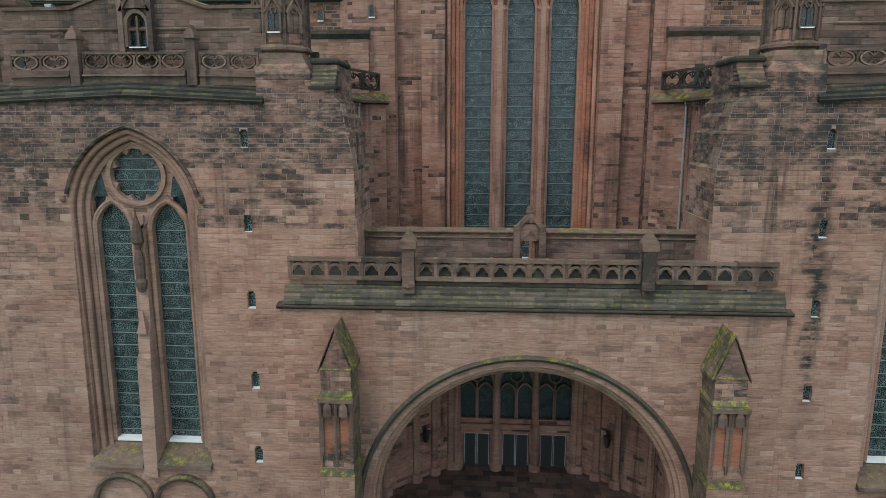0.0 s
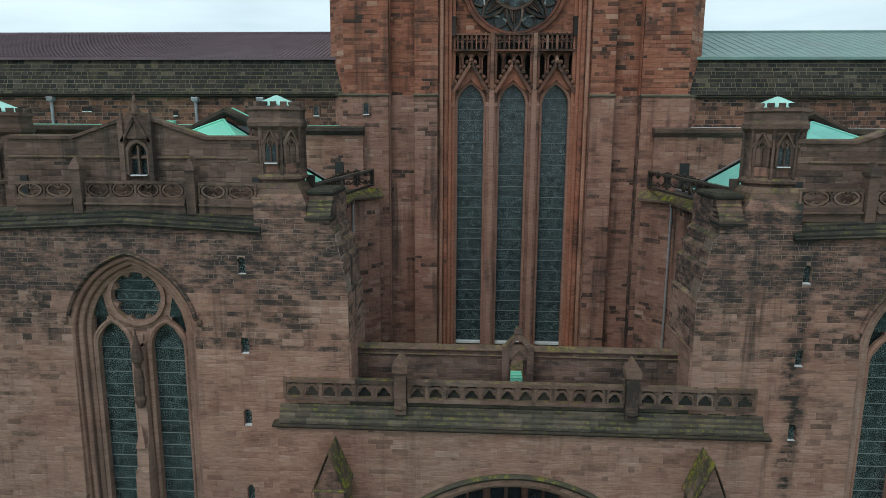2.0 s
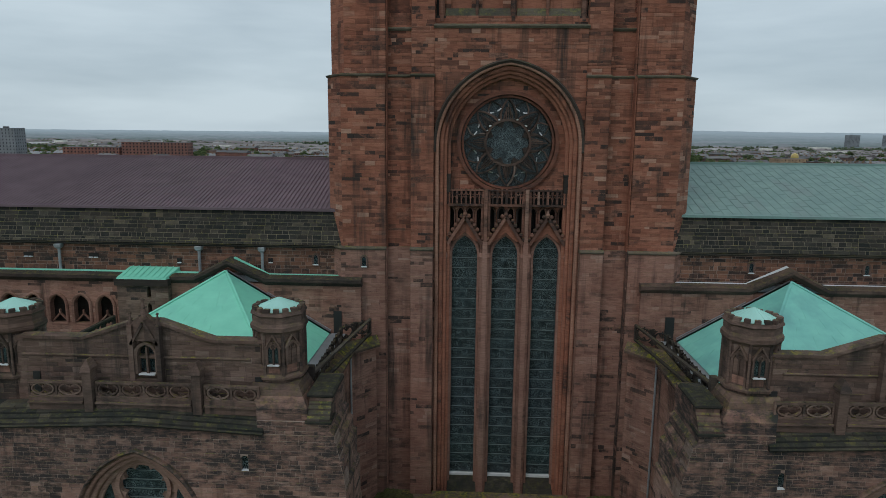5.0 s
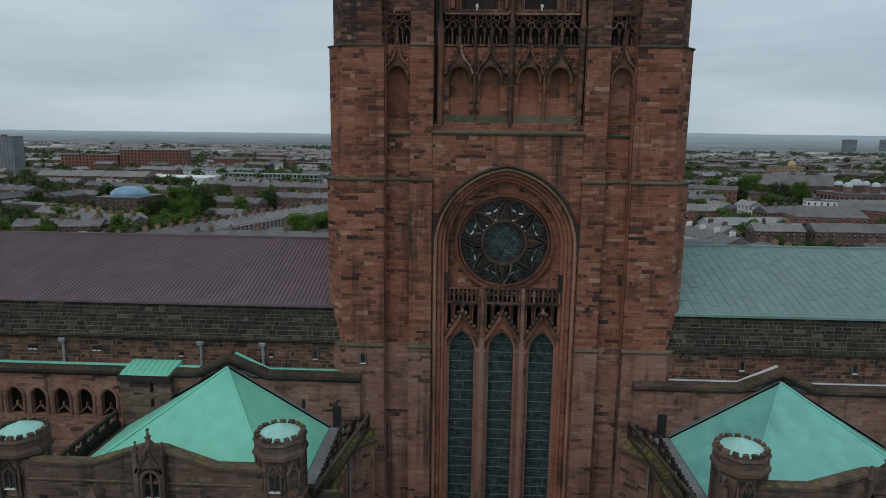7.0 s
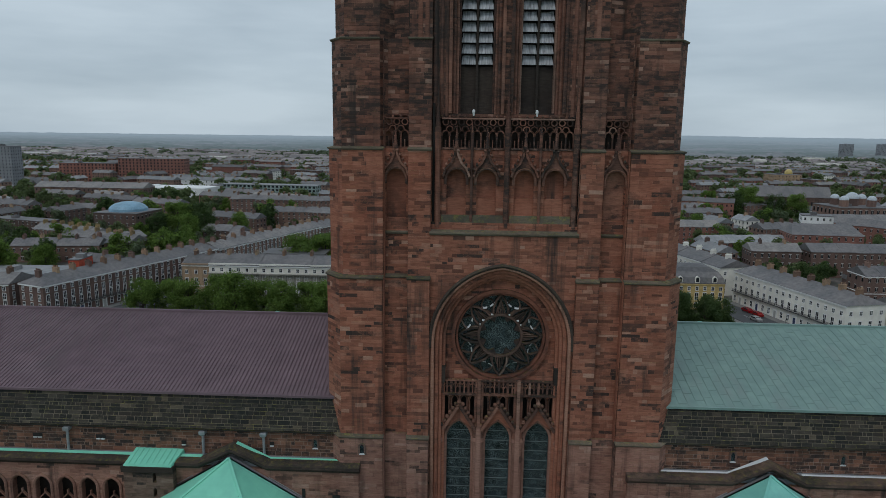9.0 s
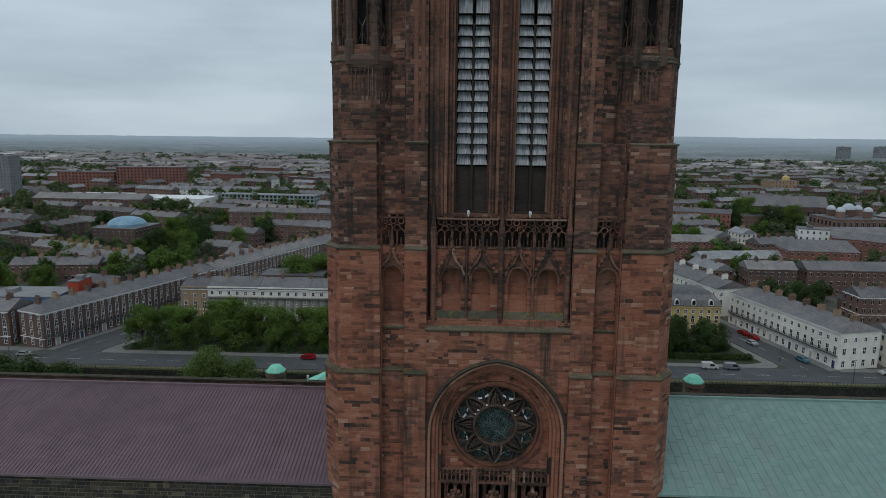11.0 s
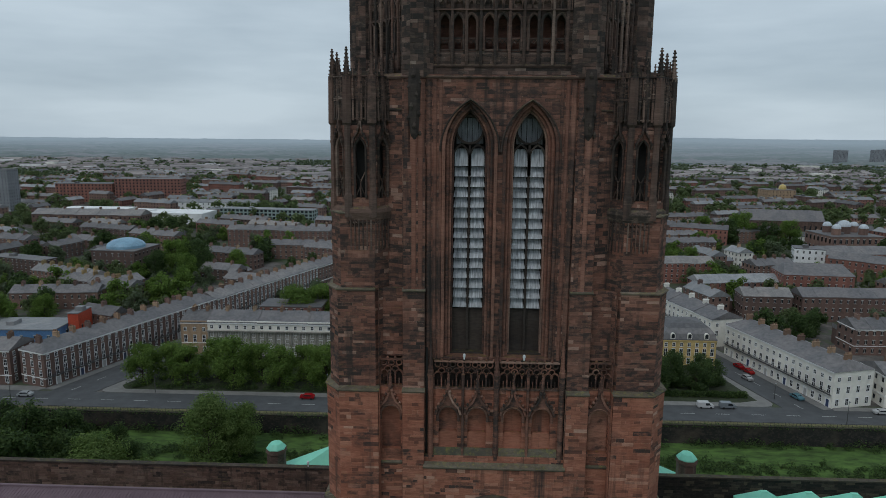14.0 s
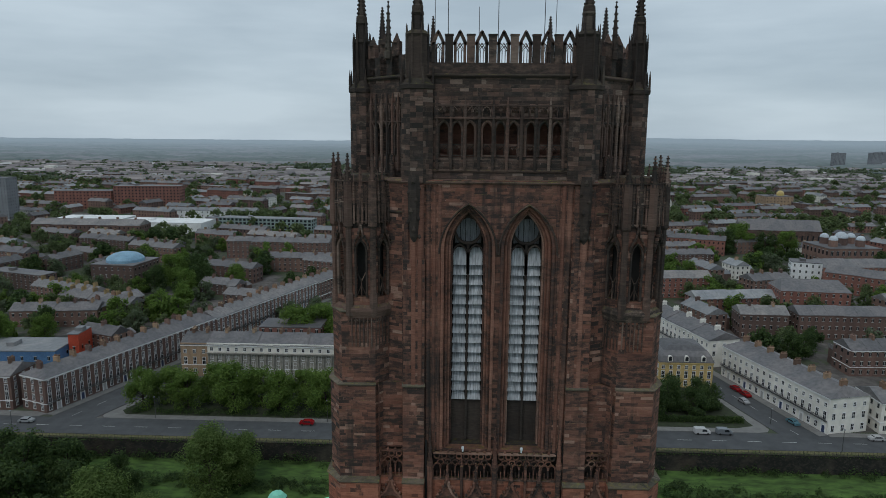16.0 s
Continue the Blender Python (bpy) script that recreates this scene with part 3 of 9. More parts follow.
        # side and rear
for s in (-1, 1):
    X = lambda x: CT + s * x
    a, b = (X(14.0), 10.0), (X(14.0), 27.5)
    wall(tower, *((a, b) if s > 0 else (b, a)), 13, 76, M_RED, thick=0.6, course=0.9, long=2)
    for yy in (25.6,):
        g = Geo()
        g.cone(X(12.3), yy, [(13, 2.9), (50, 2.8), (76, 2.4), (86, 2.3)])
        part("rear_turret", g, M_RED, tower)
wall(tower, (CT + 12.4, 27.6), (CT - 12.4, 27.6), 13, 86.8, M_RED, thick=0.6, course=0.9, long=2)

# central bay: a tall arched recess that holds the three lights, the gallery and the rose
BAY = opening(CT, 5.62, 13.0, 44.9, 6.35)
wall(tower, (CT - 6.0, 0.75), (CT + 6.0, 0.75), 13.0, 37.0, M_ROSE, [BAY], thick=1.3)
wall(tower, (CT - 6.0, 0.75), (CT + 6.0, 0.75), 37.0, 54.2, M_RED, [BAY], thick=1.3)
wall(tower, (CT - 6.0, 1.2), (CT + 6.0, 1.2), 54.2, 55.0, M_RED, thick=1.0)
arch = Geo()
path = pointed(CT, 5.62, 13.0, 44.9, 6.35, 16)
for o, y0, y1, w in ((0.12, 0.55, 0.85, 0.30), (-0.22, 0.85, 1.3, 0.34), (-0.52, 1.1, 1.6, 0.30), (-0.80, 1.4, 2.0, 0.32)):
    arch.sweep(path, [(o - w / 2, y1), (o - w / 2, y0 + 0.06), (o - w / 4, y0), (o + w / 4, y0), (o + w / 2, y0 + 0.06), (o + w / 2, y1)])
part("arch_moulding", arch, M_RED, tower, "stepped arch moulding")
hood = Geo()
hood.sweep(pointed(CT, 5.95, 44.4, 44.9, 6.62, 16), [(-0.12, 0.8), (-0.12, 0.5), (0.05, 0.38), (0.18, 0.55), (0.18, 0.8)])
part("hood_mould", hood, M_DARK, tower, "soot-blackened hood mould")
LIGHTS = [-3.4, 0.0, 3.45]
ROSE_Z = 45.15
holes = [opening(CT + c, 1.1, 14.9, 35.75, 1.65) for c in LIGHTS] + [circle_hole(CT, ROSE_Z, 3.86)]
GALLERY = (-1.18, -0.39, 0.39, 1.18)
holes += [opening(CT + c + k, 0.27, 37.55, 39.35, 0.45) for c in LIGHTS for k in GALLERY]
wall(tower, (CT - 5.0, 1.9), (CT + 5.0, 1.9), 13.0, 37.0, M_ROSE, holes, thick=0.7)
wall(tower, (CT - 5.0, 1.9), (CT + 5.0, 1.9), 37.0, 51.2, M_RED, holes, thick=0.7)
for c in LIGHTS:
    win = part("window", pane(CT + c, 1.17, 14.9, 35.75, 1.75, 2.35), M_GLASS, tower, "tall leaded lancet window")
    g = Geo()
    for k in range(24):
        g.box(CT + c - 1.15, CT + c + 1.15, 2.27, 2.33, 15.6 + k * 0.9, 15.645 + k * 0.9)
    part("glazing_bar", g, M_BAR, win, kind="stuff")
    g = Geo()
    g.sweep(pointed(CT + c, 1.12, 15.0, 35.75, 1.7, 8), [(-0.06, 2.3), (-0.06, 1.75), (0.12, 1.62), (0.26, 1.75), (0.26, 1.95)])
    part("frame", g, M_ROSE, win)
    g = Geo()
    g.box(CT + c - 1.1, CT + c + 1.1, 2.0, 2.3, 15.4, 15.6)
    part("sill", g, M_FLASH, win, "pale lead sill")
    g = Geo()
    g.loft([[(CT + c - 1.3, 0.95, 13.0), (CT + c + 1.3, 0.95, 13.0), (CT + c + 1.3, 2.3, 13.0), (CT + c - 1.3, 2.3, 13.0)], [(CT + c - 1.3, 1.0, 14.0), (CT + c + 1.3, 1.0, 14.0), (CT + c + 1.3, 2.3, 14.0), (CT + c - 1.3, 2.3, 14.0)], [(CT + c - 1.25, 2.05, 15.4), (CT + c + 1.25, 2.05, 15.4), (CT + c + 1.25, 2.3, 15.4), (CT + c - 1.25, 2.3, 15.4)]])
    part("sloping_apron", g, M_SLATY, win, "blackened sloping stone below the glass")
    g = Geo()
    for q in (-1, 1):
        g.bar((CT + c + q * 1.45, 36.75), (CT + c, 39.05), 0.26, 1.25, 1.9)
        for k in range(6):
            f = (k + 0.4) / 6
            x, z = CT + c + q * (1.45 * (1 - f) + 0.16), 36.9 + 2.3 * f
            g.cone(x, 1.4, [(z - 0.05, 0.05), (z + 0.08, 0.19), (z + 0.24, 0.17), (z + 0.34, 0.04)], 6)
    g.cone(CT + c, 1.5, [(39.0, 0.1), (39.25, 0.22), (39.45, 0.1), (39.7, 0.03)], 6)
    part("gablet", g, M_SOOTRED, tower, "crocketed stone gablet")
    g = Geo()
    g.poly([(CT + c - 1.35, 36.9), (CT + c - 0.85, 37.0), (CT + c, 37.75), (CT + c + 0.85, 37.0), (CT + c + 1.35, 36.9), (CT + c, 38.95)], 1.55, 1.92)
    part("gablet_field", g, M_RED, tower)
    for k in GALLERY:
        # A black pane paints the darkness inside each gallery opening.
        part("gallery_opening", pane(CT + c + k, 0.3, 37.5, 39.35, 0.5, 2.5), M_SHADE, tower)
        g = Geo()
        g.sweep(pointed(CT + c + k, 0.27, 37.55, 39.35, 0.45, 5), [(-0.04, 2.2), (-0.04, 1.75), (0.06, 1.7), (0.09, 1.75), (0.09, 1.95)])
        part("gallery_arch", g, M_SOOTRED, tower)
for c in (-5.05, -1.95, -1.45, 1.45, 1.95, 5.05):
    g = Geo()
    g.cone(CT + c, 1.55, [(13, 0.2), (35.4, 0.2), (35.7, 0.3), (36.0, 0.2)], 8)
    part("window_shaft", g, M_ROSE, tower, "slender stone window shaft")
    g = Geo()
    g.cone(CT + c, 1.55, [(36.0, 0.17), (40.0, 0.15), (40.2, 0.2), (41.3, 0.12)], 8)
    part("gallery_shaft", g, M_SOOTRED, tower, "sooty gallery shaft")
for c in (-1.7, 1.7):
    g = Geo()
    g.plan([(CT + c - 0.34, 1.95), (CT + c - 0.2, 1.25), (CT + c + 0.2, 1.25), (CT + c + 0.34, 1.95)], 13, 37.0)
    part("mullion", g, M_ROSE, tower, "tall stone mullion")
    g = Geo()
    g.plan([(CT + c - 0.2, 1.95), (CT + c - 0.14, 1.2), (CT + c + 0.14, 1.2), (CT + c + 0.2, 1.95)], 37.0, 41.35)
    part("gallery_pier", g, M_SOOTRED, tower)
for c in (-4.85, 4.85):
    g = Geo()
    g.plan([(CT + c - 0.2, 1.95), (CT + c - 0.2, 1.2), (CT + c + 0.2, 1.2), (CT + c + 0.2, 1.95)], 41.1, 42.55)
    g.loft([[(CT + c - 0.24, 1.15, z), (CT + c + 0.24, 1.15, z), (CT + c + 0.24, 2.0, z), (CT + c - 0.24, 2.0, z)] for z in (42.45, 42.6)])
    part("jamb_pier", g, M_DARK, tower, "stubby blackened pier end")
for a, b in ((-4.85, -1.88), (-1.52, 1.52), (1.88, 4.9)):
    g = Geo()
    c = (b - a) / 8
    g.box(CT + a, CT + b, 1.3, 1.9, 39.95, 40.12)
    g.box(CT + a, CT + b, 1.36, 1.75, 41.2, 41.32)
    for k in range(9):
        x = CT + a + k * c
        w = 0.09 if k % 2 == 0 else 0.05
        g.box(x - w, x + w, 1.38 + 0.002 * k, 1.6, 40.1, 41.25)
        g.cone(x, 1.46, [(41.25, 0.06), (41.34, 0.1), (41.42, 0.03)], 6)
    for k in range(8):
        x = CT + a + (k + 0.5) * c
        g.sweep(pointed(x, c * 0.46, 40.1, 40.45, 0.3, 5), [(-0.035, 1.42), (0.045, 1.42), (0.045, 1.58), (-0.035, 1.58)])
        g.sweep([(x - c * 0.45, 41.2), (x - c * 0.3, 40.95), (x, 40.86), (x + c * 0.3, 40.95), (x + c * 0.45, 41.2)], [(-0.035, 1.42), (0.045, 1.42), (0.045, 1.58), (-0.035, 1.58)])
    part("gallery_parapet", g, M_SOOTRED, tower, "pierced and sooty gallery parapet")
    # Black box behind the pierced parapet, painting the shade there.
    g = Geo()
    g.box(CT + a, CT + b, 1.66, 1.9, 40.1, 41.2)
    part("gallery_shade", g, M_SHADE, tower)
# rose
rose = Geo()
disc = [(CT + 3.95 * math.cos(i * math.pi / 24), ROSE_Z + 3.95 * math.sin(i * math.pi / 24)) for i in range(48)]
rose.poly(disc, 2.5, 2.55)
rose_win = part("rose_window", rose, M_GLASS_ROSE, tower, "round leaded rose window")
g = Geo()
g.ring(CT, ROSE_Z, 4.02, 0.3, 1.6, 2.45, 48)
g.ring(CT, ROSE_Z, 3.72, 0.18, 1.85, 2.45, 48)
part("rim", g, M_RED, rose_win)
g = Geo()
g.ring(CT, ROSE_Z, 1.85, 0.2, 2.0, 2.45, 32)
foil(g, CT, ROSE_Z, 1.85, 1.4, 0.42, 2.15, 2.45)
at = lambda r, a: (CT + r * math.cos(a), ROSE_Z + r * math.sin(a))
for i in range(8):
    a = i * math.pi / 4 + math.pi / 2
    for w in (-0.2, -0.1, 0.0, 0.1, 0.2):
        g.bar(at(1.9, a + w), at(3.2 - abs(w) * 3.2, a + w * 0.45), 0.085, 2.05, 2.45)
    for q in (-1, 1):
        g.sweep([at(1.9, a + q * 0.33), at(2.5, a + q * 0.25), at(3.1, a + q * 0.13), at(3.6, a)][::q], [(-0.07, 2.0), (0.07, 2.0), (0.07, 2.45), (-0.07, 2.45)])
        b = a + math.pi / 8
        g.sweep([at(1.95, b), at(2.35, b + q * 0.07), at(2.75, b + q * 0.2), at(3.15, b + q * 0.16), at(3.6, b + q * 0.02)][::q], [(-0.05, 2.1), (0.05, 2.1), (0.05, 2.45), (-0.05, 2.45)])
part("tracery", g, M_TOP, rose_win, "soot-stained radiating stone tracery")
g = Geo()
for i in range(8):
    for q in (-1, 1):
        b = i * math.pi / 4 + math.pi / 8
        if abs(math.sin(b)) > 0.3:
            p = [at(2.72, b + q * 0.05), at(2.78, b + q * 0.13), at(2.95, b + q * 0.21)][::q]
            p = [(x, z) for x, z in p]
            g.sweep(p, [(-0.05, 2.25), (0.06, 2.08), (0.06, 2.12), (-0.05, 2.3)])
for a in (0.5, 0.75, 1.2, 1.94, 2.4, 2.64):
    x, z = at(1.98, a)
    g.box(x - 0.1, x + 0.1, 2.0, 2.12, z - 0.04, z + 0.08)
part("lead_flashing", g, M_FLASH, rose_win, "small pale lead flashings", "stuff")

# blind arcade and pierced parapet
NICHES = (-3.97, -1.5, 1.57, 4.0)
blind_holes = [opening(CT + c, 0.8, 55.6, 58.5, 0.8) for c in NICHES]
wall(tower, (CT - 6.0, 1.55), (CT + 6.0, 1.55), 55.0, 60.9, M_RED, blind_holes, thick=0.5)
g = Geo()
g.box(CT - 6.0, CT + 6.0, 2.05, 4.2, 54.2, 60.8)
part("backing", g, M_RED, tower)
# Dark backing added to paint the shade behind the pierced parapet.
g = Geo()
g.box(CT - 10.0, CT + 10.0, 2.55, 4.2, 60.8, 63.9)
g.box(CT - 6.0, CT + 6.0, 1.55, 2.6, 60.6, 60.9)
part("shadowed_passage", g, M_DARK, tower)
for c, s in [(c, 0) for c in NICHES] + [(-8.92, 1), (8.92, 1)]:
    y = 1.3 if not s else 1.4
    g = Geo()
    g.sweep(pointed(CT + c, 0.86, 58.1, 58.5, 0.9, 9), [(-0.08, y + 0.3), (-0.08, y), (0.06, y - 0.08), (0.15, y), (0.15, y + 0.3)])
    part("niche_arch", g, M_SOOTRED, tower, "round-headed niche arch")
    if not s:
        g = Geo()
        g.poly([(CT + c - 0.8, 55.6), (CT + c + 0.8, 55.6), (CT + c + 0.8, 56.9), (CT + c + 0.6, 57.0), (CT + c - 0.6, 57.0), (CT + c - 0.8, 56.9)], 1.72, 2.1)
        part("niche_apron", g, M_RED, tower)
    g = Geo()
    for q in (-1, 1):
        g.sweep([(CT + c + q * 1.08, 58.75), (CT + c + q * 0.86, 59.4), (CT + c + q * 0.42, 59.85), (CT + c + q * 0.14, 60.5), (CT + c, 61.5)][::-q], [(-0.09, y + 0.3), (-0.09, y - 0.2), (0.09, y - 0.2), (0.09, y + 0.3)])
        for k in range(5):
            f = k / 4
            g.cone(CT + c + q * (1.02 - 0.85 * f), y - 0.2, [(59.2 + 1.5 * f, 0.04), (59.34 + 1.5 * f, 0.13), (59.5 + 1.5 * f, 0.04)], 6)
    g.poly([(CT + c - 0.8, 59.2), (CT + c, 59.35), (CT + c + 0.8, 59.2), (CT + c + 0.3, 59.9), (CT + c, 61.0), (CT + c - 0.3, 59.9)], y - 0.05, y + 0.3)
    pinnacle(g, CT + c, y - 0.1, 61.0, 62.8, 0.2, 5)
    part("ogee_gablet", g, M_SOOTRED, tower, "crocketed ogee gablet")
for c in (-5.48, -2.72, 0.13, 2.8, 5.64):
    tall = c in (-5.48, 0.13, 5.64)
    g = Geo()
    r = 0.24 if tall else 0.13
    g.cone(CT + c, 1.35, [(54.6, r), (60.5, r), (62.0, r * 1.05), (62.3, r * 1.3)], 8)
    pinnacle(g, CT + c, 1.35, 62.2, 66.0 if tall else 63.2, r * 1.1, 6)
    part("pinnacled_shaft", g, M_SOOTRED, tower, "slender shaft with a crocketed pinnacle")
# Thin black strips on the wall paint the buttress shadows.
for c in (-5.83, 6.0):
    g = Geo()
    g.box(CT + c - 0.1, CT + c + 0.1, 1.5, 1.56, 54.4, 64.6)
    part("recess_shadow_gap", g, M_SHADE, tower, "dark slot beside the buttress")


def net(geo, x0, x1, z0, z1, y, n, w=0.1, d=0.22):
    """A parapet pierced below by narrow arches and above by two staggered rows of rounded mesh."""
    c, h = (x1 - x0) / n, z1 - z0
    bar = [(-w / 2, y), (w / 2, y), (w / 2, y + d), (-w / 2, y + d)]
    geo.box(x0, x1, y - 0.04, y + d + 0.04, z1 - 0.12, z1)
    geo.box(x0, x1, y - 0.06, y + d + 0.06, z0, z0 + 0.16)
    for i in range(n + 1):
        geo.box(x0 + i * c - w * 0.55, x0 + i * c + w * 0.55, y + 0.01, y + d - 0.01, z0, z0 + h * 0.5)
        geo.cone(x0 + i * c, y + d / 2, [(z1 - 0.02, 0.1), (z1 + 0.1, 0.13), (z1 + 0.2, 0.03)], 6)
    for i in range(n):
        m = x0 + (i + 0.5) * c
        geo.sweep(pointed(m, c * 0.46, z0 + h * 0.42, z0 + h * 0.46, c * 0.55, 4), bar)
        geo.box(m - w * 0.3, m + w * 0.3, y + 0.04, y + d - 0.04, z0 + 0.1, z0 + h * 0.3)
        geo.ring(m, z0 + h * 0.86, c * 0.38, w * 0.8, y, y + d, 8)
    for i in range(n + 1):
        m = x0 + i * c
        if 0 < i < n:
            geo.ring(m, z0 + h * 0.64, c * 0.42, w * 0.8, y, y + d, 8)


for a, b, y, n in ((-5.2, -0.12, 1.5, 8), (0.38, 5.4, 1.5, 8), (-9.85, -7.9, 1.75, 3), (7.9, 9.85, 1.75, 3)):
    g = Geo()
    net(g, CT + a, CT + b, 60.93, 63.45, y, n)
    part("pierced_parapet", g, M_SOOTRED, tower, "pierced sooty stone parapet below the belfry")
g = Geo()
for a, b in ((-5.2, -0.1), (0.4, 5.4)):
    g.loft([[(CT + a, 1.2, 54.95), (CT + b, 1.2, 54.95), (CT + b, 1.7, 54.95), (CT + a, 1.7, 54.95)], [(CT + a, 1.5, 55.6), (CT + b, 1.5, 55.6), (CT + b, 1.7, 55.6), (CT + a, 1.7, 55.6)]])
string(g, [(CT - 6.0, 0.75), (CT + 6.0, 0.75)], 54.0, 0.3, 0.2, 0.6)
for s in (-1, 1):
    string(g, [(CT + s * 8.87 - 1.0, 1.65), (CT + s * 8.87 + 1.0, 1.65)], 53.9, 0.3, 0.2, 0.4)
part("weathered_sill", g, M_STRING, tower, "grey-green weathered sill")
part("string_course", lines, M_STRING, tower, "weathered string courses", "stuff")

# belfry
BEL = [opening(CT + c, 2.0, 63.8, 81.4, 3.6) for c in (-2.45, 2.45)]
wall(tower, (CT - 7.9, 1.75), (CT + 7.9, 1.75), 63.5, 87.0, M_SOOTRED, BEL, thick=0.9)
for s in (-1, 1):
    X = lambda x: CT + s * x
    a, b = (X(7.9), 2.2), (X(9.6), 3.0)
    wall(tower, *((a, b) if s > 0 else (b, a)), 63.5, 87.0, M_SOOTRED, thick=0.6)
    for k, r in ((6.4, 0.34), (6.95, 0.34), (7.5, 0.26), (5.75, 0.24), (5.25, 0.18), (4.8, 0.16)):
        g = Geo()
        g.cone(X(k), 1.7 if k > 6 else 1.8, [(69.6 if k > 6 else 63.6, r), (86.4, r), (86.6, r * 1.3)], 8)
        part("wall_shaft", g, M_SOOTRED, tower, "slender clustered wall shaft")
    p = ((X(6.0), 1.45), (X(7.8), 1.45))
    wall(tower, *(p if s > 0 else p[::-1]), 69.6, 80.5, M_SOOTRED, thick=0.4, long=0.6)
    g = Geo()
    g.cone(X(6.9), 1.5, [(81.8, 0.06), (82.4, 0.36), (84.5, 0.5), (86.0, 0.55), (87.4, 0.45)], 8)
    for k in range(16):
        a = k * 2.4
        g.cone(X(6.9) + 0.45 * math.cos(a), 1.45 + 0.45 * math.sin(a), [(82.2 + k * 0.3, 0.08), (82.4 + k * 0.3, 0.18), (82.7 + k * 0.3, 0.04)], 5)
    part("canopied_niche", g, M_DARK, tower, "carved canopy on the buttress")
for c in (-2.45, 2.45):
    path = pointed(CT + c, 2.0, 63.8, 81.4, 3.6, 10)
    for o, y0, y1, w in ((0.1, 1.5, 1.9, 0.26), (-0.18, 1.85, 2.4, 0.26), (-0.42, 2.2, 2.9, 0.26), (-0.60, 2.6, 3.5, 0.2)):
        g = Geo()
        g.sweep(path, [(o - w / 2, y1), (o - w / 2, y0 + 0.05), (o, y0), (o + w / 2, y0 + 0.05), (o + w / 2, y1)])
        part("belfry_arch", g, M_SOOTRED, tower, "stepped belfry arch moulding")
for c in (-2.45, 2.45):
    g = Geo()
    g.sweep([q for q in pointed(CT + c, 2.36, 81.0, 81.0, 4.05, 12)], [(-0.06, 1.8), (-0.06, 1.5), (0.03, 1.4), (0.1, 1.5), (0.1, 1.8)])
    part("hood_mould", g, M_TOP, tower, "sooty pointed hood mould")
for c in (-2.45, 2.45):
    # The pane behind the louvres is painted black for the belfry's inner shade.
    bel = part("belfry_window", pane(CT + c, 1.45, 63.5, 81.6, 3.2, 3.9), M_SHADE, tower, "tall louvred belfry window")
    g = Geo()
    g.box(CT + c - 0.09, CT + c + 0.09, 3.0, 3.4, 64.0, 81.6)
    g.ring(CT + c, 82.75, 1.12, 0.2, 3.0, 3.4, 20)
    for q in (-0.68, 0.68):
        g.sweep(pointed(CT + c + q, 0.62, 79.0, 80.6, 0.95, 5), [(-0.07, 3.4), (-0.07, 3.0), (0.07, 3.0), (0.07, 3.4)])
    g.sweep(pointed(CT + c, 1.4, 79.0, 81.4, 3.0, 8), [(-0.08, 3.5), (-0.08, 2.95), (0.1, 2.95), (0.1, 3.5)])
    part("tracery", g, M_DARK, bel)
    g = Geo()
    for k in range(5):
        x = CT + c - 0.9 + k * 0.45
        g.box(x - 0.2, x + 0.2, 3.55, 3.62, 81.6, 83.7)
    part("boarding", g, M_BOARD, bel, "grey vertical boarding")
    g = Geo()
    g.box(CT + c - 1.42, CT + c + 1.42, 3.3, 3.9, 63.5, 67.6)
    part("lower_panel", g, M_DARK, bel, "water-stained lower stone panel")
    slat = Geo()
    slat.loft([[(-0.60, -0.42, 0), (0.60, -0.42, 0), (0.60, -0.36, 0.0), (-0.60, -0.36, 0.0)], [(-0.50, 0.14, 0.79), (0.50, 0.14, 0.79), (0.50, 0.2, 0.79), (-0.50, 0.2, 0.79)]])
    slat = mesh_of(slat, M_LOUVRE, "slat")
    for q in (-0.68, 0.68):
        for k in range(15):
            ob = part("slat", slat, M_LOUVRE, bel)
            ob.location = (CT + c + q, 3.45, 67.75 + k * 0.86)
            if k == 14:
                ob.scale = (1, 1, 1.8)
g = Geo()
string(g, [(CT - 7.9, 1.75), (CT + 7.9, 1.75)], 86.7, 0.26, 0.22, 0.8)
for s in (-1, 1):
    a, b = (CT + s * 7.9, 2.2), (CT + s * 9.6, 3.0)
    string(g, [a, b] if s > 0 else [b, a], 86.7, 0.3, 0.2)
    string(g, [a, b] if s > 0 else [b, a], 84.2, 0.2, 0.12)
part("string_course", g, M_BROWN, tower)
for c in (-2.65, 2.4):
    g = Geo()
    g.cone(CT + c, 1.5, [(63.6, 0.06), (63.8, 0.09), (63.9, 0.13), (64.05, 0.11), (64.12, 0.03)], 10)
    part("floodlight", g, M_FLASH, tower, "small pale floodlight on the parapet")

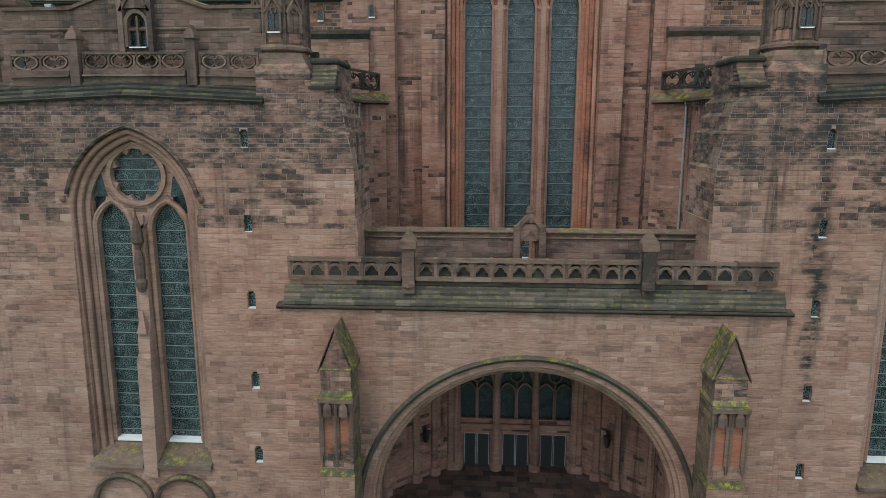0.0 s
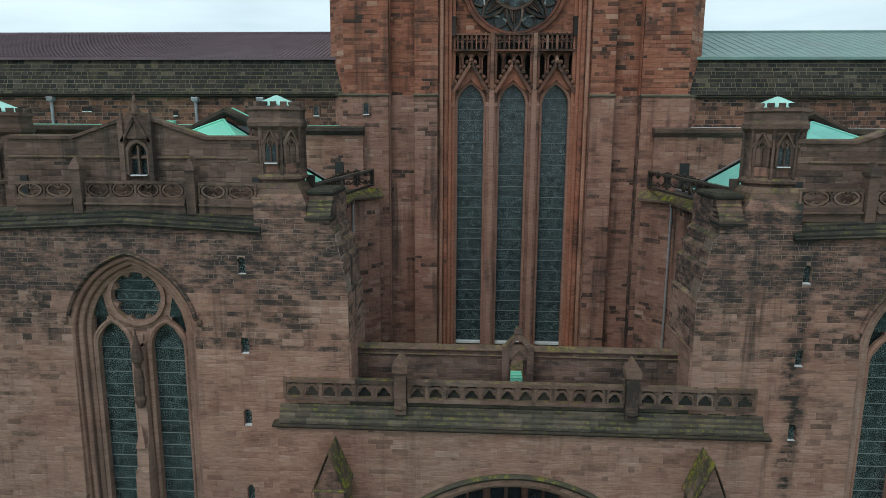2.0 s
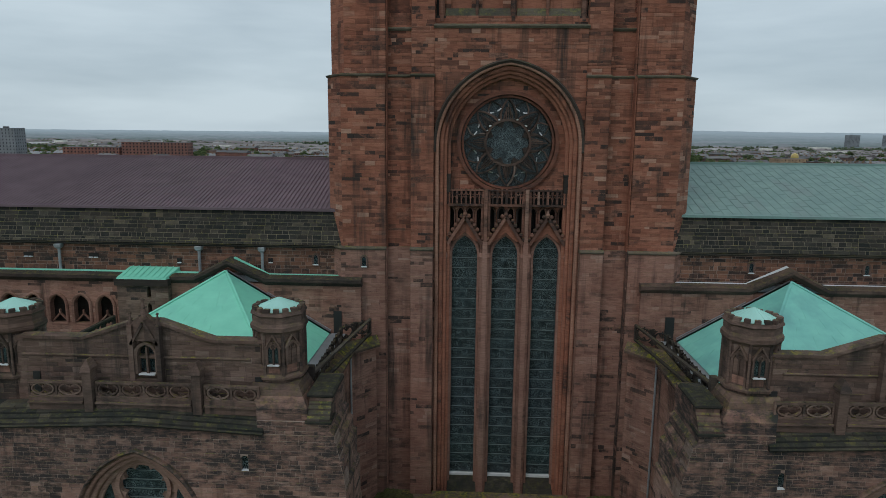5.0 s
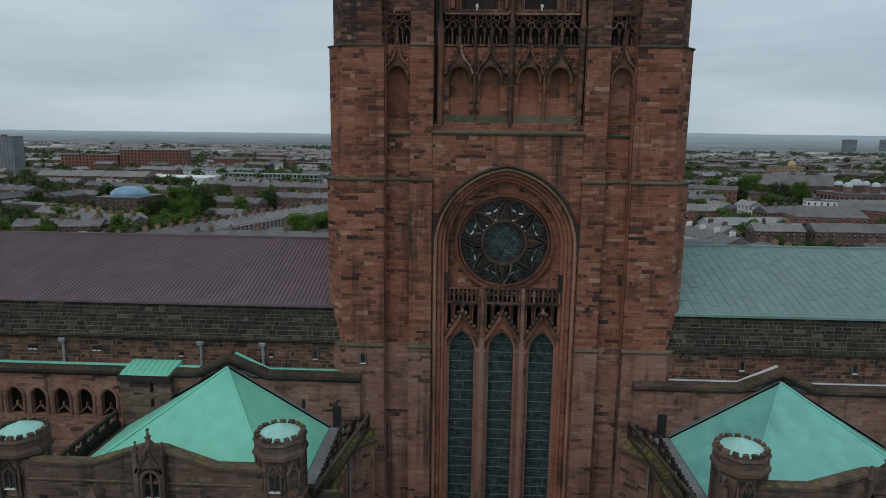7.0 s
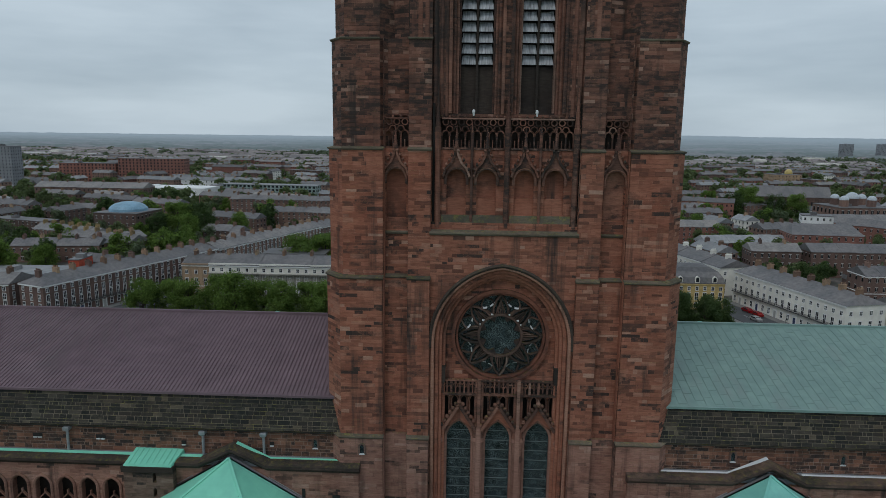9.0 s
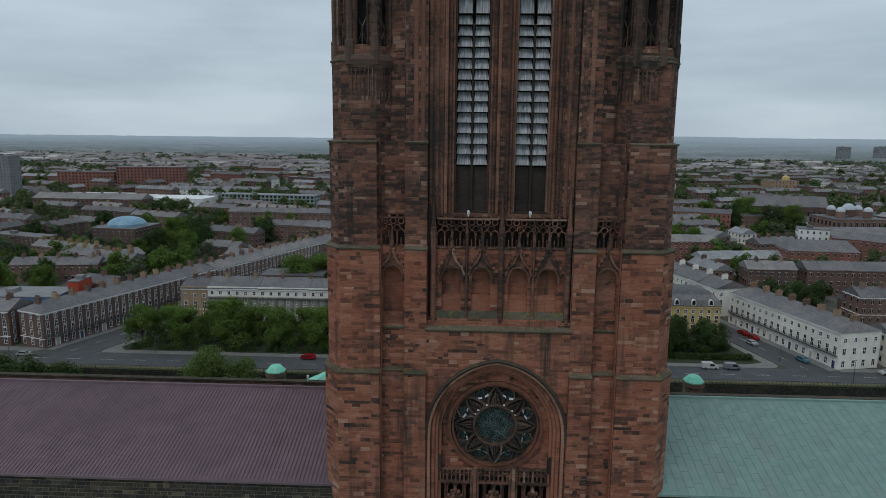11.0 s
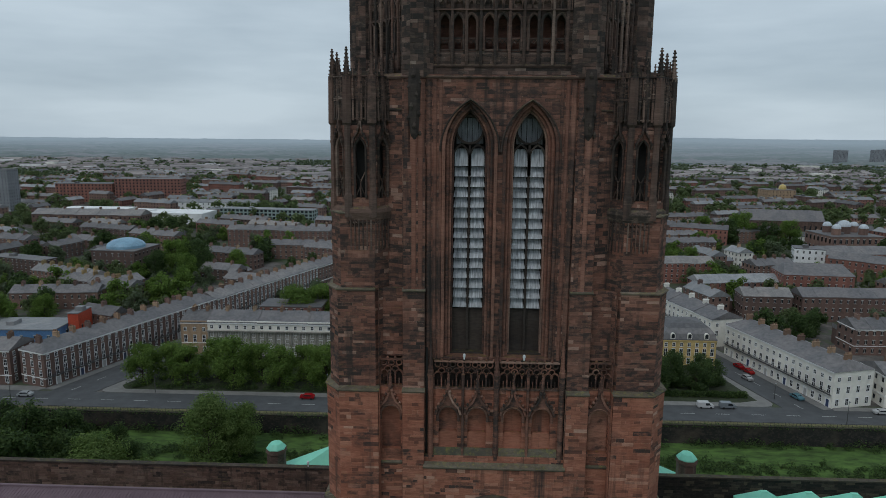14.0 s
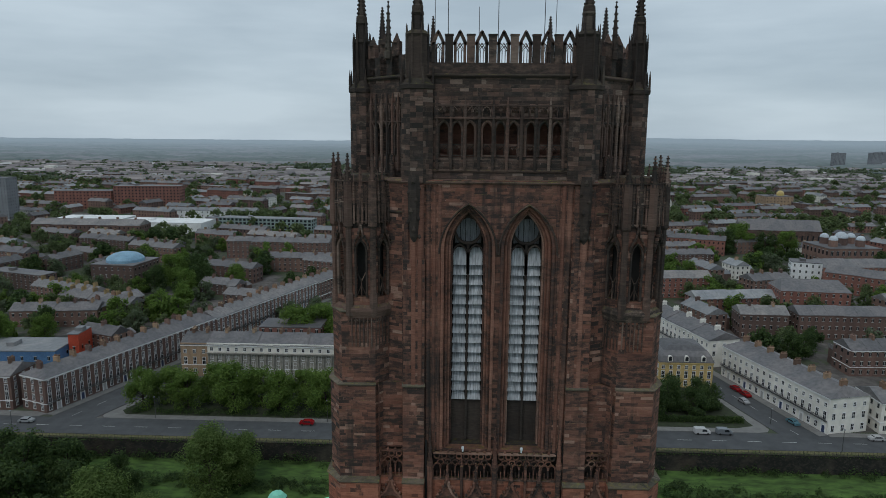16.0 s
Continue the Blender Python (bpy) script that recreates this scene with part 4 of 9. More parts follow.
# corner turrets above the belfry sill: open lancet stage and a crown of crocketed pinnacles
for s in (-1, 1):
    X = lambda x: CT + s * x
    cx, cy, r = X(11.3), 4.1, 2.62
    at = lambda k, q=r: (cx + q * math.cos((k + 0.5) * math.pi / 4), cy + q * math.sin((k + 0.5) * math.pi / 4))
    g = Geo()
    g.cone(cx, cy, [(75.4, 2.75), (76.0, 2.95), (76.3, 2.9), (76.5, 2.62)])
    part("turret_cornice", g, M_TOP, tower)
    # Solid black core that paints shade behind the lancets.
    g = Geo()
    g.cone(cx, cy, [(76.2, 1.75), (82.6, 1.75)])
    part("turret_hollow", g, M_SHADE, tower)
    g = Geo()
    g.cone(cx, cy, [(82.2, 2.2), (83.0, 2.5), (84.6, 2.48), (86.8, 2.4), (87.3, 2.0)])
    part("turret_drum", g, M_TOP, tower, "soot-dark turret drum")
    for i in range(8):
        p, q = at(i), at(i + 1)
        P, Q = Vector(p), Vector(q)
        L, d = (Q - P).length, (Q - P).normalized()
        nrm = Vector((d.y, -d.x))
        if i in (3, 4, 5, 6, 7):
            off = p[0] if abs(d.y) < 0.01 else 0.0
            wall(tower, p, q, 76.4, 83.0, M_SOOTRED, [opening(off + L / 2, 0.4, 77.2, 81.1, 0.8)], thick=0.5, course=0.32, long=0.6)
            lat = Geo()
            u = L / 2
            lat.sweep(pointed(u, 0.43, 77.2, 81.1, 0.86, 6), [(-0.05, 0.1), (-0.05, -0.1), (0.1, -0.18), (0.1, 0.1)])
            lat.bar((u, 77.2), (u, 78.7), 0.08, 0.05, 0.17)
            for e in (-1, 1):
                lat.bar((u, 78.5), (u + e * 0.38, 79.3), 0.08, 0.05, 0.17)
                lat.bar((u + e * 0.38, 77.3), (u, 78.2), 0.07, 0.06, 0.16)
                lat.sweep([(u + e * 0.62, 81.3), (u + e * 0.5, 81.95), (u + e * 0.16, 82.5), (u, 83.6)], [(-0.06, 0.1), (-0.06, -0.28), (0.06, -0.28), (0.06, 0.1)])
                for w in range(4):
                    lat.box(u + e * (0.6 - 0.14 * w) - 0.07, u + e * (0.6 - 0.14 * w) + 0.07, -0.38, -0.1, 81.6 + 0.32 * w, 81.8 + 0.32 * w)
            lat.mapped(lambda v: (P.x + d.x * v[0] - nrm.x * v[1], P.y + d.y * v[0] - nrm.y * v[1], v[2]))
            part("canopied_lancet", lat, M_TOP, tower, "canopied turret lancets")
        lat = Geo()
        tracery(lat, 0.1, L - 0.1, 83.5, 85.2, -0.16, 5, 0.06, 0.2, "tall")
        tracery(lat, 0.1, L - 0.1, 85.2, 86.9, -0.12, 6, 0.055, 0.2, "tall")
        for k in range(6):
            u = L * (k + 0.5) / 6
            lat.box(u - 0.05, u + 0.05, -0.14, 0.1, 72.9, 75.4)
            lat.sweep(pointed(u, L / 12, 75.0, 75.05, L / 11, 3), [(-0.03, 0.1), (-0.03, -0.12), (0.04, -0.12), (0.04, 0.1)])
            zt = 86.9 + 0.55 * (k % 2) + 0.4 * math.sin(i * 2.3 + k)
            lat.loft([[(u - 0.07, -0.24, 83.4), (u + 0.07, -0.24, 83.4), (u + 0.07, 0.05, 83.4), (u - 0.07, 0.05, 83.4)], [(u - 0.06, -0.2, 84.9), (u + 0.06, -0.2, 84.9), (u + 0.06, 0.04, 84.9), (u - 0.06, 0.04, 84.9)], [(u - 0.02, -0.08, zt), (u + 0.02, -0.08, zt), (u + 0.02, -0.04, zt), (u - 0.02, -0.04, zt)]])
            for w in range(6):
                lat.box(u - 0.14 + 0.012 * w, u + 0.14 - 0.012 * w, -0.24 + 0.015 * w, 0.06, 84.95 + w * 0.28, 85.05 + w * 0.28)
        lat.mapped(lambda v: (P.x + d.x * v[0] - nrm.x * v[1], P.y + d.y * v[0] - nrm.y * v[1], v[2]))
        part("crown_tracery", lat, M_TOP, tower, "fretted soot-black crown tracery")
        g = Geo()
        g.cone(p[0], p[1], [(75.6, 0.36), (77.4, 0.36), (77.6, 0.28), (83.0, 0.27), (83.2, 0.42), (86.8, 0.36)], 6)
        pinnacle(g, p[0], p[1], 86.6, 89.1, 0.34, 7)
        part("corner_pinnacle", g, M_TOP, tower, "crocketed soot-black pinnacle")
        g = Geo()
        m = (P + Q) / 2
        g.cone(m.x, m.y, [(83.2, 0.1), (84.4, 0.24), (86.0, 0.26)], 6)
        pinnacle(g, m.x, m.y, 85.9, 88.3, 0.26, 6)
        part("face_pinnacle", g, M_TOP, tower)

# octagonal top stage
OCT = [(-6.7, 2.3), (6.7, 2.3), (11.9, 7.5), (11.9, 21.7), (6.7, 26.9), (-6.7, 26.9), (-11.9, 21.7), (-11.9, 7.5)]
OCT = [(CT + x, y) for x, y in OCT]
g = Geo()
g.plan([(CT + (x - CT) * 0.9, YC + (y - YC) * 0.9) for x, y in OCT], 86.5, 95.2)
part("top_core", g, M_SOOTRED, tower)
arc = [(-4.55, 0.36), (-3.5, 0.36), (-2.45, 0.36), (-1.05, 0.36), (0.0, 0.36), (1.05, 0.36), (2.45, 0.36), (3.5, 0.36), (4.55, 0.36)]
wall(tower, (CT - 6.7, 2.3), (CT + 6.7, 2.3), 86.8, 95.3, M_TOP, [opening(CT + c, w, 88.9, 91.0, 0.6) for c, w in arc], thick=0.8)
for k in range(1, 8):
    a, b = OCT[k], OCT[(k + 1) % 8]
    L = math.hypot(b[0] - a[0], b[1] - a[1])
    hs = [opening(L / 2 + c, 0.34, 88.9, 91.0, 0.6) for c in (-2.2, -1.3, -0.4, 0.5, 1.4, 2.2)] if k in (1, 7) else []
    wall(tower, a, b, 86.8, 95.3, M_TOP, hs, thick=0.8, course=0.42 if k in (1, 7) else 0.9)
g = Geo()
for c, w in arc:
    g.sweep(pointed(CT + c, w + 0.04, 88.9, 91.0, 0.66, 6), [(-0.05, 2.6), (-0.05, 2.2), (0.08, 2.12), (0.16, 2.2), (0.16, 2.6)])
    tracery(g, CT + c - w, CT + c + w, 88.9, 89.9, 2.4, 1, 0.07, 0.1)
for k in range(10):
    x = CT - 5.1 + k * 1.13
    g.cone(x, 2.15, [(87.8, 0.1), (88.0, 0.14), (91.9, 0.13), (92.6, 0.16), (93.6, 0.03)], 6)
tracery(g, CT - 5.3, CT + 5.3, 91.9, 93.0, 2.05, 14, 0.07, 0.15)
string(g, [(CT - 6.7, 2.3), (CT + 6.7, 2.3)], 95.1, 0.3, 0.25)
string(g, [(CT - 6.0, 2.3), (CT + 6.0, 2.3)], 87.6, 0.25, 0.15)
part("arcade", g, M_TOP, tower, "sooty blind arcade and pierced band")
for s in (-1, 1):
    a, b = Vector((CT + s * 6.7, 2.3)), Vector((CT + s * 11.9, 7.5))
    d = (b - a).normalized()
    nrm = Vector((s * 0.7071, -0.7071))
    g = Geo()
    L = (b - a).length
    for k in range(9):
        c = a + d * (0.8 + k * 0.74) + nrm * 0.12
        g.cone(c.x, c.y, [(87.6, 0.14), (91.9, 0.13), (92.8, 0.2), (94.0, 0.03)], 6)
    lat = Geo()
    tracery(lat, 0.8, L - 0.6, 91.6, 93.2, 0, 9, 0.08, 0.15)
    for k in range(6):
        lat.sweep(pointed(L / 2 - 2.2 + k * 0.89, 0.36, 88.9, 91.0, 0.66, 5), [(-0.06, 0.0), (0.1, 0.0), (0.1, 0.2), (-0.06, 0.2)])
    lat.mapped(lambda p: (a.x + d.x * p[0] + nrm.x * (0.15 - p[1]), a.y + d.y * p[0] + nrm.y * (0.15 - p[1]), p[2]))
    g.add(lat.v, lat.f)
    pts = [tuple(a), tuple(b)]
    string(g, pts if s > 0 else pts[::-1], 95.1, 0.3, 0.25)
    part("arcade", g, M_TOP, tower)
# parapet: pierced gablets between narrow merlons
g = Geo()
g.box(CT - 6.2, CT + 6.2, 2.2, 2.6, 95.3, 96.25)
for k in range(7):
    x = CT - 5.05 + k * 1.72
    for q in (-1, 1):
        g.box(x + q * 0.38 - 0.11, x + q * 0.38 + 0.11, 2.2, 2.6, 96.2, 97.8)
        g.bar((x + q * 0.5, 97.6), (x, 98.6), 0.24, 2.2, 2.6)
        g.bar((x + q * 0.34, 97.2), (x, 97.75), 0.06, 2.3, 2.5)
        g.bar((x + q * 0.3, 97.8), (x - q * 0.3, 97.1), 0.05, 2.3, 2.5)
        g.box(x + q * 0.12 - 0.03, x + q * 0.12 + 0.03, 2.35, 2.45, 96.2, 97.2)
    g.cone(x, 2.4, [(98.4, 0.08), (98.6, 0.13), (98.75, 0.04)], 5)
    if k < 6:
        g.box(x + 0.86 - 0.31, x + 0.86 + 0.31, 2.18, 2.62, 96.2, 98.3)
        g.box(x + 0.86 - 0.36, x + 0.86 + 0.36, 2.13, 2.67, 98.3, 98.42)
part("pierced_parapet", g, M_TOP, tower, "black pierced gablet parapet at the tower top")
g = Geo()
for k in range(1, 8):
    a, b = Vector(OCT[k]), Vector(OCT[(k + 1) % 8])
    d, L = (b - a).normalized(), (b - a).length
    n = Vector((d.y, -d.x))
    for u0, u1, h in [(0, L, 97.0)] + [(0.9 + i * 1.6, 1.8 + i * 1.6, 98.1) for i in range(int((L - 1.2) / 1.6))]:
        p = [a + d * u0 - n * 0.4, a + d * u0, a + d * u1, a + d * u1 - n * 0.4]
        g.plan([tuple(v) for v in p], 95.2, h)
        if h > 98:
            c = a + d * (u0 + u1) / 2 - n * 0.2
            g.cone(c.x, c.y, [(98.0, 0.5), (98.5, 0.2), (98.8, 0.05)], 4)
part("parapet", g, M_TOP, tower, "black battlemented parapet")
for k, (x, y) in enumerate(OCT):
    front = k in (0, 1)
    r = 1.36 if front else 1.12
    yy = y + (0.3 if front else 0)
    if k in (0, 1, 2, 7):
        oct_masonry(tower, x, yy, r, 86.8, 94.2, M_TOP, 0.4)
    g = Geo()
    g.cone(x, yy, [(86.8, r - 0.05), (94.1, r - 0.05), (94.2, r * 1.1), (94.5, r * 1.12), (94.7, r * 0.92), (95.2, r * 0.6)])
    g.cone(x, yy, [(94.6, r * 0.72 if front else r * 0.6), (98.2, r * 0.66 if front else r * 0.54), (98.4, r * 0.76 if front else r * 0.64), (98.7, r * 0.5)])
    pin = part("pier", g, M_DARK, tower, "octagonal corner pier of the top stage")
    g = Geo()
    for i in range(8):
        a = (i + 0.5) * math.pi / 4
        g.cone(x + r * math.cos(a), yy + r * math.sin(a), [(94.4, 0.12), (95.4, 0.1), (96.1, 0.02)], 5)
        g.cone(x + r * 0.68 * math.cos(a), yy + r * 0.68 * math.sin(a), [(95.0, 0.1), (98.4, 0.09), (99.2, 0.02)], 5)
    part("buttress_shaft", g, M_DARK, pin, kind="stuff")
    g = Geo()
    g.cone(x, yy, [(98.6, 0.5), (99.8, 0.44), (100.0, 0.56), (100.2, 0.44)], 8)
    pinnacle(g, x, yy, 100.1, 104.0, 0.46, 9)
    for i in range(4):
        a = i * math.pi / 2 + math.pi / 4
        pinnacle(g, x + 0.55 * math.cos(a), yy + 0.55 * math.sin(a), 98.4, 100.4, 0.15, 4, 6)
    part("pinnacle", g, M_DARK, pin, "crocketed black pinnacle")
for x, y in ((-9.3, 4.9), (9.3, 4.9), (-9.3, 24.4), (9.3, 24.4), (-5.6, 26.6), (5.4, 26.6)):
    g = Geo()
    pinnacle(g, CT + x, y, 96.8, 101.4, 0.36, 7)
    part("pinnacle", g, M_DARK, tower)
rods = Geo()
for x, y, z in ((-4.6, 14.0, 106.5), (-1.6, 16, 103.0), (0.1, 12.0, 104.6), (4.6, 14.0, 105.2), (-6.0, 17.0, 104.0), (6.2, 18.0, 104.5)):
    rods.cone(CT + x, y, [(95.2, 0.06), (z, 0.03)], 6)
part("antenna", rods, M_IRON, tower, "thin antenna rods on the tower roof", "stuff")
g = Geo()
g.plan([(CT + (x - CT) * 0.97, YC + (y - YC) * 0.97) for x, y in OCT], 95.0, 95.4)
part("roof", g, M_LEAD, tower)

# ---- long roofs, clerestory walls and the low rear side ----
nave = thing("cathedral_nave", (0, YC, 0), "long low-pitched cathedral roofs on sandstone clerestory walls beside the tower", "church nave")


def slab(geo, pts, thick=0.12):
    """A roof plane through four points, with thickness downward."""
    geo.loft([[(x, y, z - thick) for x, y, z in pts], list(pts)])


for s, far in ((-1, 118.0), (1, 105.0)):
    X = lambda x: s * x
    run = lambda a, b: (a, b) if s > 0 else (b, a)
    inner = 13.2
    first = 11.8 if s < 0 else 11.1
    # low outer wall with its arcade
    holes = []
    if s < 0:
        holes = [opening(-33.6 - k * 2.08, 0.68, 29.72, 31.2, 0.84) for k in range(12)]
    else:
        holes = [opening(33.6 + k * 3.6, 1.2, 28.5, 31.4, 1.3) for k in range(4)]
    wall(nave, *run((X(first), -0.4), (X(62), -0.4)), 14.2, 33.4, M_ROSE, holes, thick=0.5, course=0.32)
    g = Geo()
    for k in range(12 if s < 0 else 0):
        c = -33.6 - k * 2.08
        g.sweep(pointed(c, 0.72, 29.72, 31.2, 0.9, 6), [(-0.06, 0.0), (-0.06, -0.5), (0.1, -0.58), (0.2, -0.5), (0.2, 0.0)])
        g.bar((c - 0.64, 29.75), (c, 30.42), 0.1, -0.3, -0.1)
        g.bar((c + 0.64, 29.75), (c, 30.42), 0.1, -0.3, -0.1)
        g.bar((c, 30.36), (c, 30.75), 0.1, -0.3, -0.1)
    for k in range(4 if s > 0 else 0):
        c = 33.6 + k * 3.6
        g.sweep(pointed(c, 1.24, 28.5, 31.4, 1.35, 8), [(-0.06, 0.0), (-0.06, -0.5), (0.14, -0.6), (0.3, -0.5), (0.3, 0.0)])
    part("arcade", g, M_ROSE, nave, "small arcaded openings below the eaves")
    g = Geo()
    g.box(X(10.6), X(62), 0.7, 1.1, 26, 33.4)
    part("inner_wall", g, M_DARK, nave)
    # cornice with a little gable over the transept roof
    g = Geo()
    line = [(first - 0.1, 33.75), (19.7, 33.75), (22.85, 35.22), (25.75, 33.75), (62, 33.75)]
    line = [(X(a), z) for a, z in line]
    g.sweep(line if s > 0 else line[::-1], [(-0.45, 0.3), (-0.45, -0.45), (-0.1, -0.8), (0.15, -0.8), (0.3, -0.3), (0.3, 0.3)])
    part("cornice", g, M_TOP, nave, "weathered stone cornice")
    g = Geo()
    line = [(12.5, 34.0), (19.7, 34.0), (22.85, 35.5)] if s > 0 else [(25.75, 34.03), (62, 34.03)]
    line2 = [(25.9, 34.0), (62, 34.0)] if s > 0 else [(12.5, 34.0), (19.7, 34.0), (22.6, 35.4)]
    for path in (line, line2):
        path = [(X(a), z) for a, z in path]
        if path[0][0] > path[-1][0]:
            path = path[::-1]
        g.sweep(path, [(-0.1, 0.5), (-0.1, 0.12), (0.03, 0.12), (0.08, 0.5)])
    part("gutter_flashing", g, M_FLASH if s > 0 else M_COPPER, nave, "pale lead flashing" if s > 0 else "bright verdigris flashing")
    g = Geo()
    g.box(X(first + 0.1), X(62), -0.2, 1.4, 33.5, 34.0)
    part("low_roof", g, M_LEAD, nave)
    # upper wall and the blackened weathering under the eaves
    wall(nave, *run((X(inner), 0.9), (X(far), 0.9)), 33.8, 36.55, M_ORANGE, thick=0.6, course=0.3, long=0.8, core_mat=M_MORTAR, joint=0.016)
    wall(nave, *run((X(inner), 0.5), (X(far), 0.5)), 36.55, 39.35, M_SLATY, thick=0.6, course=0.31, long=0.75, lean=1.05, core_mat=M_STRING, joint=0.018)
    g = Geo()
    string(g, run((X(inner), 0.75), (X(far), 0.75)), 36.3, 0.2, 0.25)
    part("string_course", g, M_SLATY, nave)
    g = Geo()
    slab(g, [(X(inner - 1), 1.3, 39.42), (X(far), 1.3, 39.42), (X(far), 14.3, 43.1), (X(inner - 1), 14.3, 43.1)])
    roof = part("roof", g, M_PURPLE if s < 0 else M_COPPER_ROOF, nave, "purplish-grey seamed metal roof" if s < 0 else "grey-green copper roof of staggered sheets")
    g = Geo()
    slope = (43.1 - 39.42) / 13.0
    if s < 0:
        x = inner
        while x < far:
            g.loft([[(X(x), 1.3, 39.42), (X(x + 0.07), 1.3, 39.42), (X(x + 0.07), 1.3, 39.49), (X(x), 1.3, 39.49)],
                    [(X(x), 14.3, 43.1), (X(x + 0.07), 14.3, 43.1), (X(x + 0.07), 14.3, 43.17), (X(x), 14.3, 43.17)]])
            x += 0.37
        part("standing_seam", g, M_PURPLE, roof, kind="stuff")
    else:
        k = 0
        x = inner
        while x < far:
            y = 1.32 - (0.0, 0.9, 0.45, 1.35)[k % 4]
            while y < 14.2:
                y0, y1 = max(1.32, y), min(14.25, y + 1.75)
                z0, z1 = 39.44 + (y0 - 1.3) * slope, 39.44 + (y1 - 1.3) * slope
                g.loft([[(X(x + 0.04), y0 + 0.03, z0), (X(x + 0.74), y0 + 0.03, z0), (X(x + 0.74), y1, z1), (X(x + 0.04), y1, z1)],
                        [(X(x + 0.05), y0 + 0.04, z0 + 0.025), (X(x + 0.73), y0 + 0.04, z0 + 0.025), (X(x + 0.73), y1 - 0.01, z1 + 0.02), (X(x + 0.05), y1 - 0.01, z1 + 0.02)]])
                y += 1.8
            x += 0.78
            k += 1
        part("sheet_cladding", g, M_COPPER_ROOF, roof, kind="stuff", fix=False)
    g = Geo()
    g.box(X(inner - 1), X(far), 14.15, 14.45, 43.05, 43.3)
    part("ridge_roll", g, M_PURPLE if s < 0 else M_COPPER_ROOF, roof)
    g = Geo()
    g.box(X(inner - 1), X(far), 1.25, 1.5, 39.3, 39.5)
    part("eaves_flashing", g, M_PURPLE if s < 0 else M_COPPER_ROOF, roof)
    # rear wall, rear parapet, end walls
    g = Geo()
    g.box(X(inner), X(far), 14.4, 15.0, 0, 43.0)
    g.box(X(far - 0.6), X(far), 1.6, 14.4, 0, 39.4)
    g.box(X(inner), X(far), 1.6, 2.2, 0, 33.8)
    part("wall", g, M_BROWN, nave)
    g = Geo()
    g.box(X(inner), X(far), 15.0, 34.4, 0, 30.6)
    part("rear_aisle", g, M_SLATY, nave, "dark low roof behind the long roof")
    py, pz = (30.2, 37.25) if s < 0 else (34.6, 35.0)
    wall(nave, *run((X(inner), py), (X(far), py)), 30.5, pz, M_BROWN if s < 0 else M_SLATY, thick=0.6, course=0.4, long=1.2)
    g = Geo()
    g.box(X(inner), X(far), py - 0.12, py + 0.7, pz, pz + 0.22)
    part("rear_parapet", g, M_DARK if s < 0 else M_SLATY, nave, "dark stone coping of the rear parapet")
    for k in (20.5, 23.6):
        g = Geo()
        g.cone(X(k), py + 0.2, [(pz + 0.2, 0.08), (pz + 0.6, 0.1), (pz + 0.7, 0.18), (pz + 1.0, 0.16), (pz + 1.1, 0.03)], 8)
        part("floodlight", g, M_FLASH, nave)
    if s > 0:
        for k in range(9):
            g = Geo()
            cx = 38.07 + k * 5.98
            g.loft([[(cx - h, y0, z), (cx + h, y0, z), (cx + h, y1, z), (cx - h, y1, z)] for h, y0, y1, z in ((2.97, 28.4, 33.2, 30.5), (2.97, 28.4, 33.2, 33.35), (0.5, 30.5, 31.1, 35.4), (0.45, 30.55, 31.05, 35.5))])
            part("chapel_roof", g, M_COPPER, nave, "small pyramid roof of bright verdigris copper")
# down pipes and little vents
for x in (-37.9, -25.7, -20.3):
    g = Geo()
    g.cone(x, 0.62, [(33.9, 0.12), (36.0, 0.12)], 8)
    g.cone(x, 0.62, [(35.85, 0.16), (36.0, 0.36), (36.25, 0.4), (36.3, 0.36)], 4)
    part("down_pipe", g, M_PIPE, nave, "zinc down pipe with hopper head")
def slit(parent, x, y, z):
    """A small hooded slit window in a wall that faces the front."""
    w = part("slit_window", pane(x, 0.16, z, z + 0.55, 0.2, y - 0.06), M_GLASS_DIM, parent, "little hooded slit window")
    g = Geo()
    g.sweep(pointed(x, 0.2, z - 0.05, z + 0.55, 0.26, 5), [(-0.03, y), (-0.03, y - 0.1), (0.1, y - 0.14), (0.14, y)])
    part("frame", g, M_BROWN, w)
    g = Geo()
    g.box(x - 0.24, x + 0.24, y - 0.16, y, z - 0.1, z - 0.02)
    part("sill", g, M_FLASH, w, "pale lead sill")


for x in (-15.8, 20.2, 29.4, 36.0, 44.0):
    slit(nave, x, 0.89, 34.9)
# Vent slots are shallow boxes, their inner shade painted black.
for x, z, w in ((-40.8, 35.15, 0.42), (-35.05, 35.17, 0.42), (-27.55, 34.85, 0.2), (-19.66, 35.0, 0.2)):
    g = Geo()
    g.box(x - w, x + w, 0.82, 0.9, z, z + 0.32)
    vent = part("wall_vent", g, M_SHADE, nave, "small dark vent slot")
    g = Geo()
    for q in ((-0.22, 0.22) if w > 0.3 else (0.0,)):
        g.box(x + q - 0.16, x + q + 0.16, 0.76, 0.9, z - 0.1, z - 0.02)
    part("sill", g, M_FLASH, vent, "pale lead sill")
slit(tower, -11.55, -0.01, 35.0)
g = Geo()
g.loft([[(-32.0, -1.3, 33.75), (-27.8, -1.3, 33.75), (-27.45, 0.85, 33.75), (-31.95, 0.85, 33.75)], [(-31.95, -1.25, 33.9), (-27.85, -1.25, 33.9), (-27.55, 0.8, 34.42), (-31.85, 0.8, 34.42)]])
dormer = part("stair_roof", g, M_COPPER, nave, "flat copper roof of a stair head")
g = Geo()
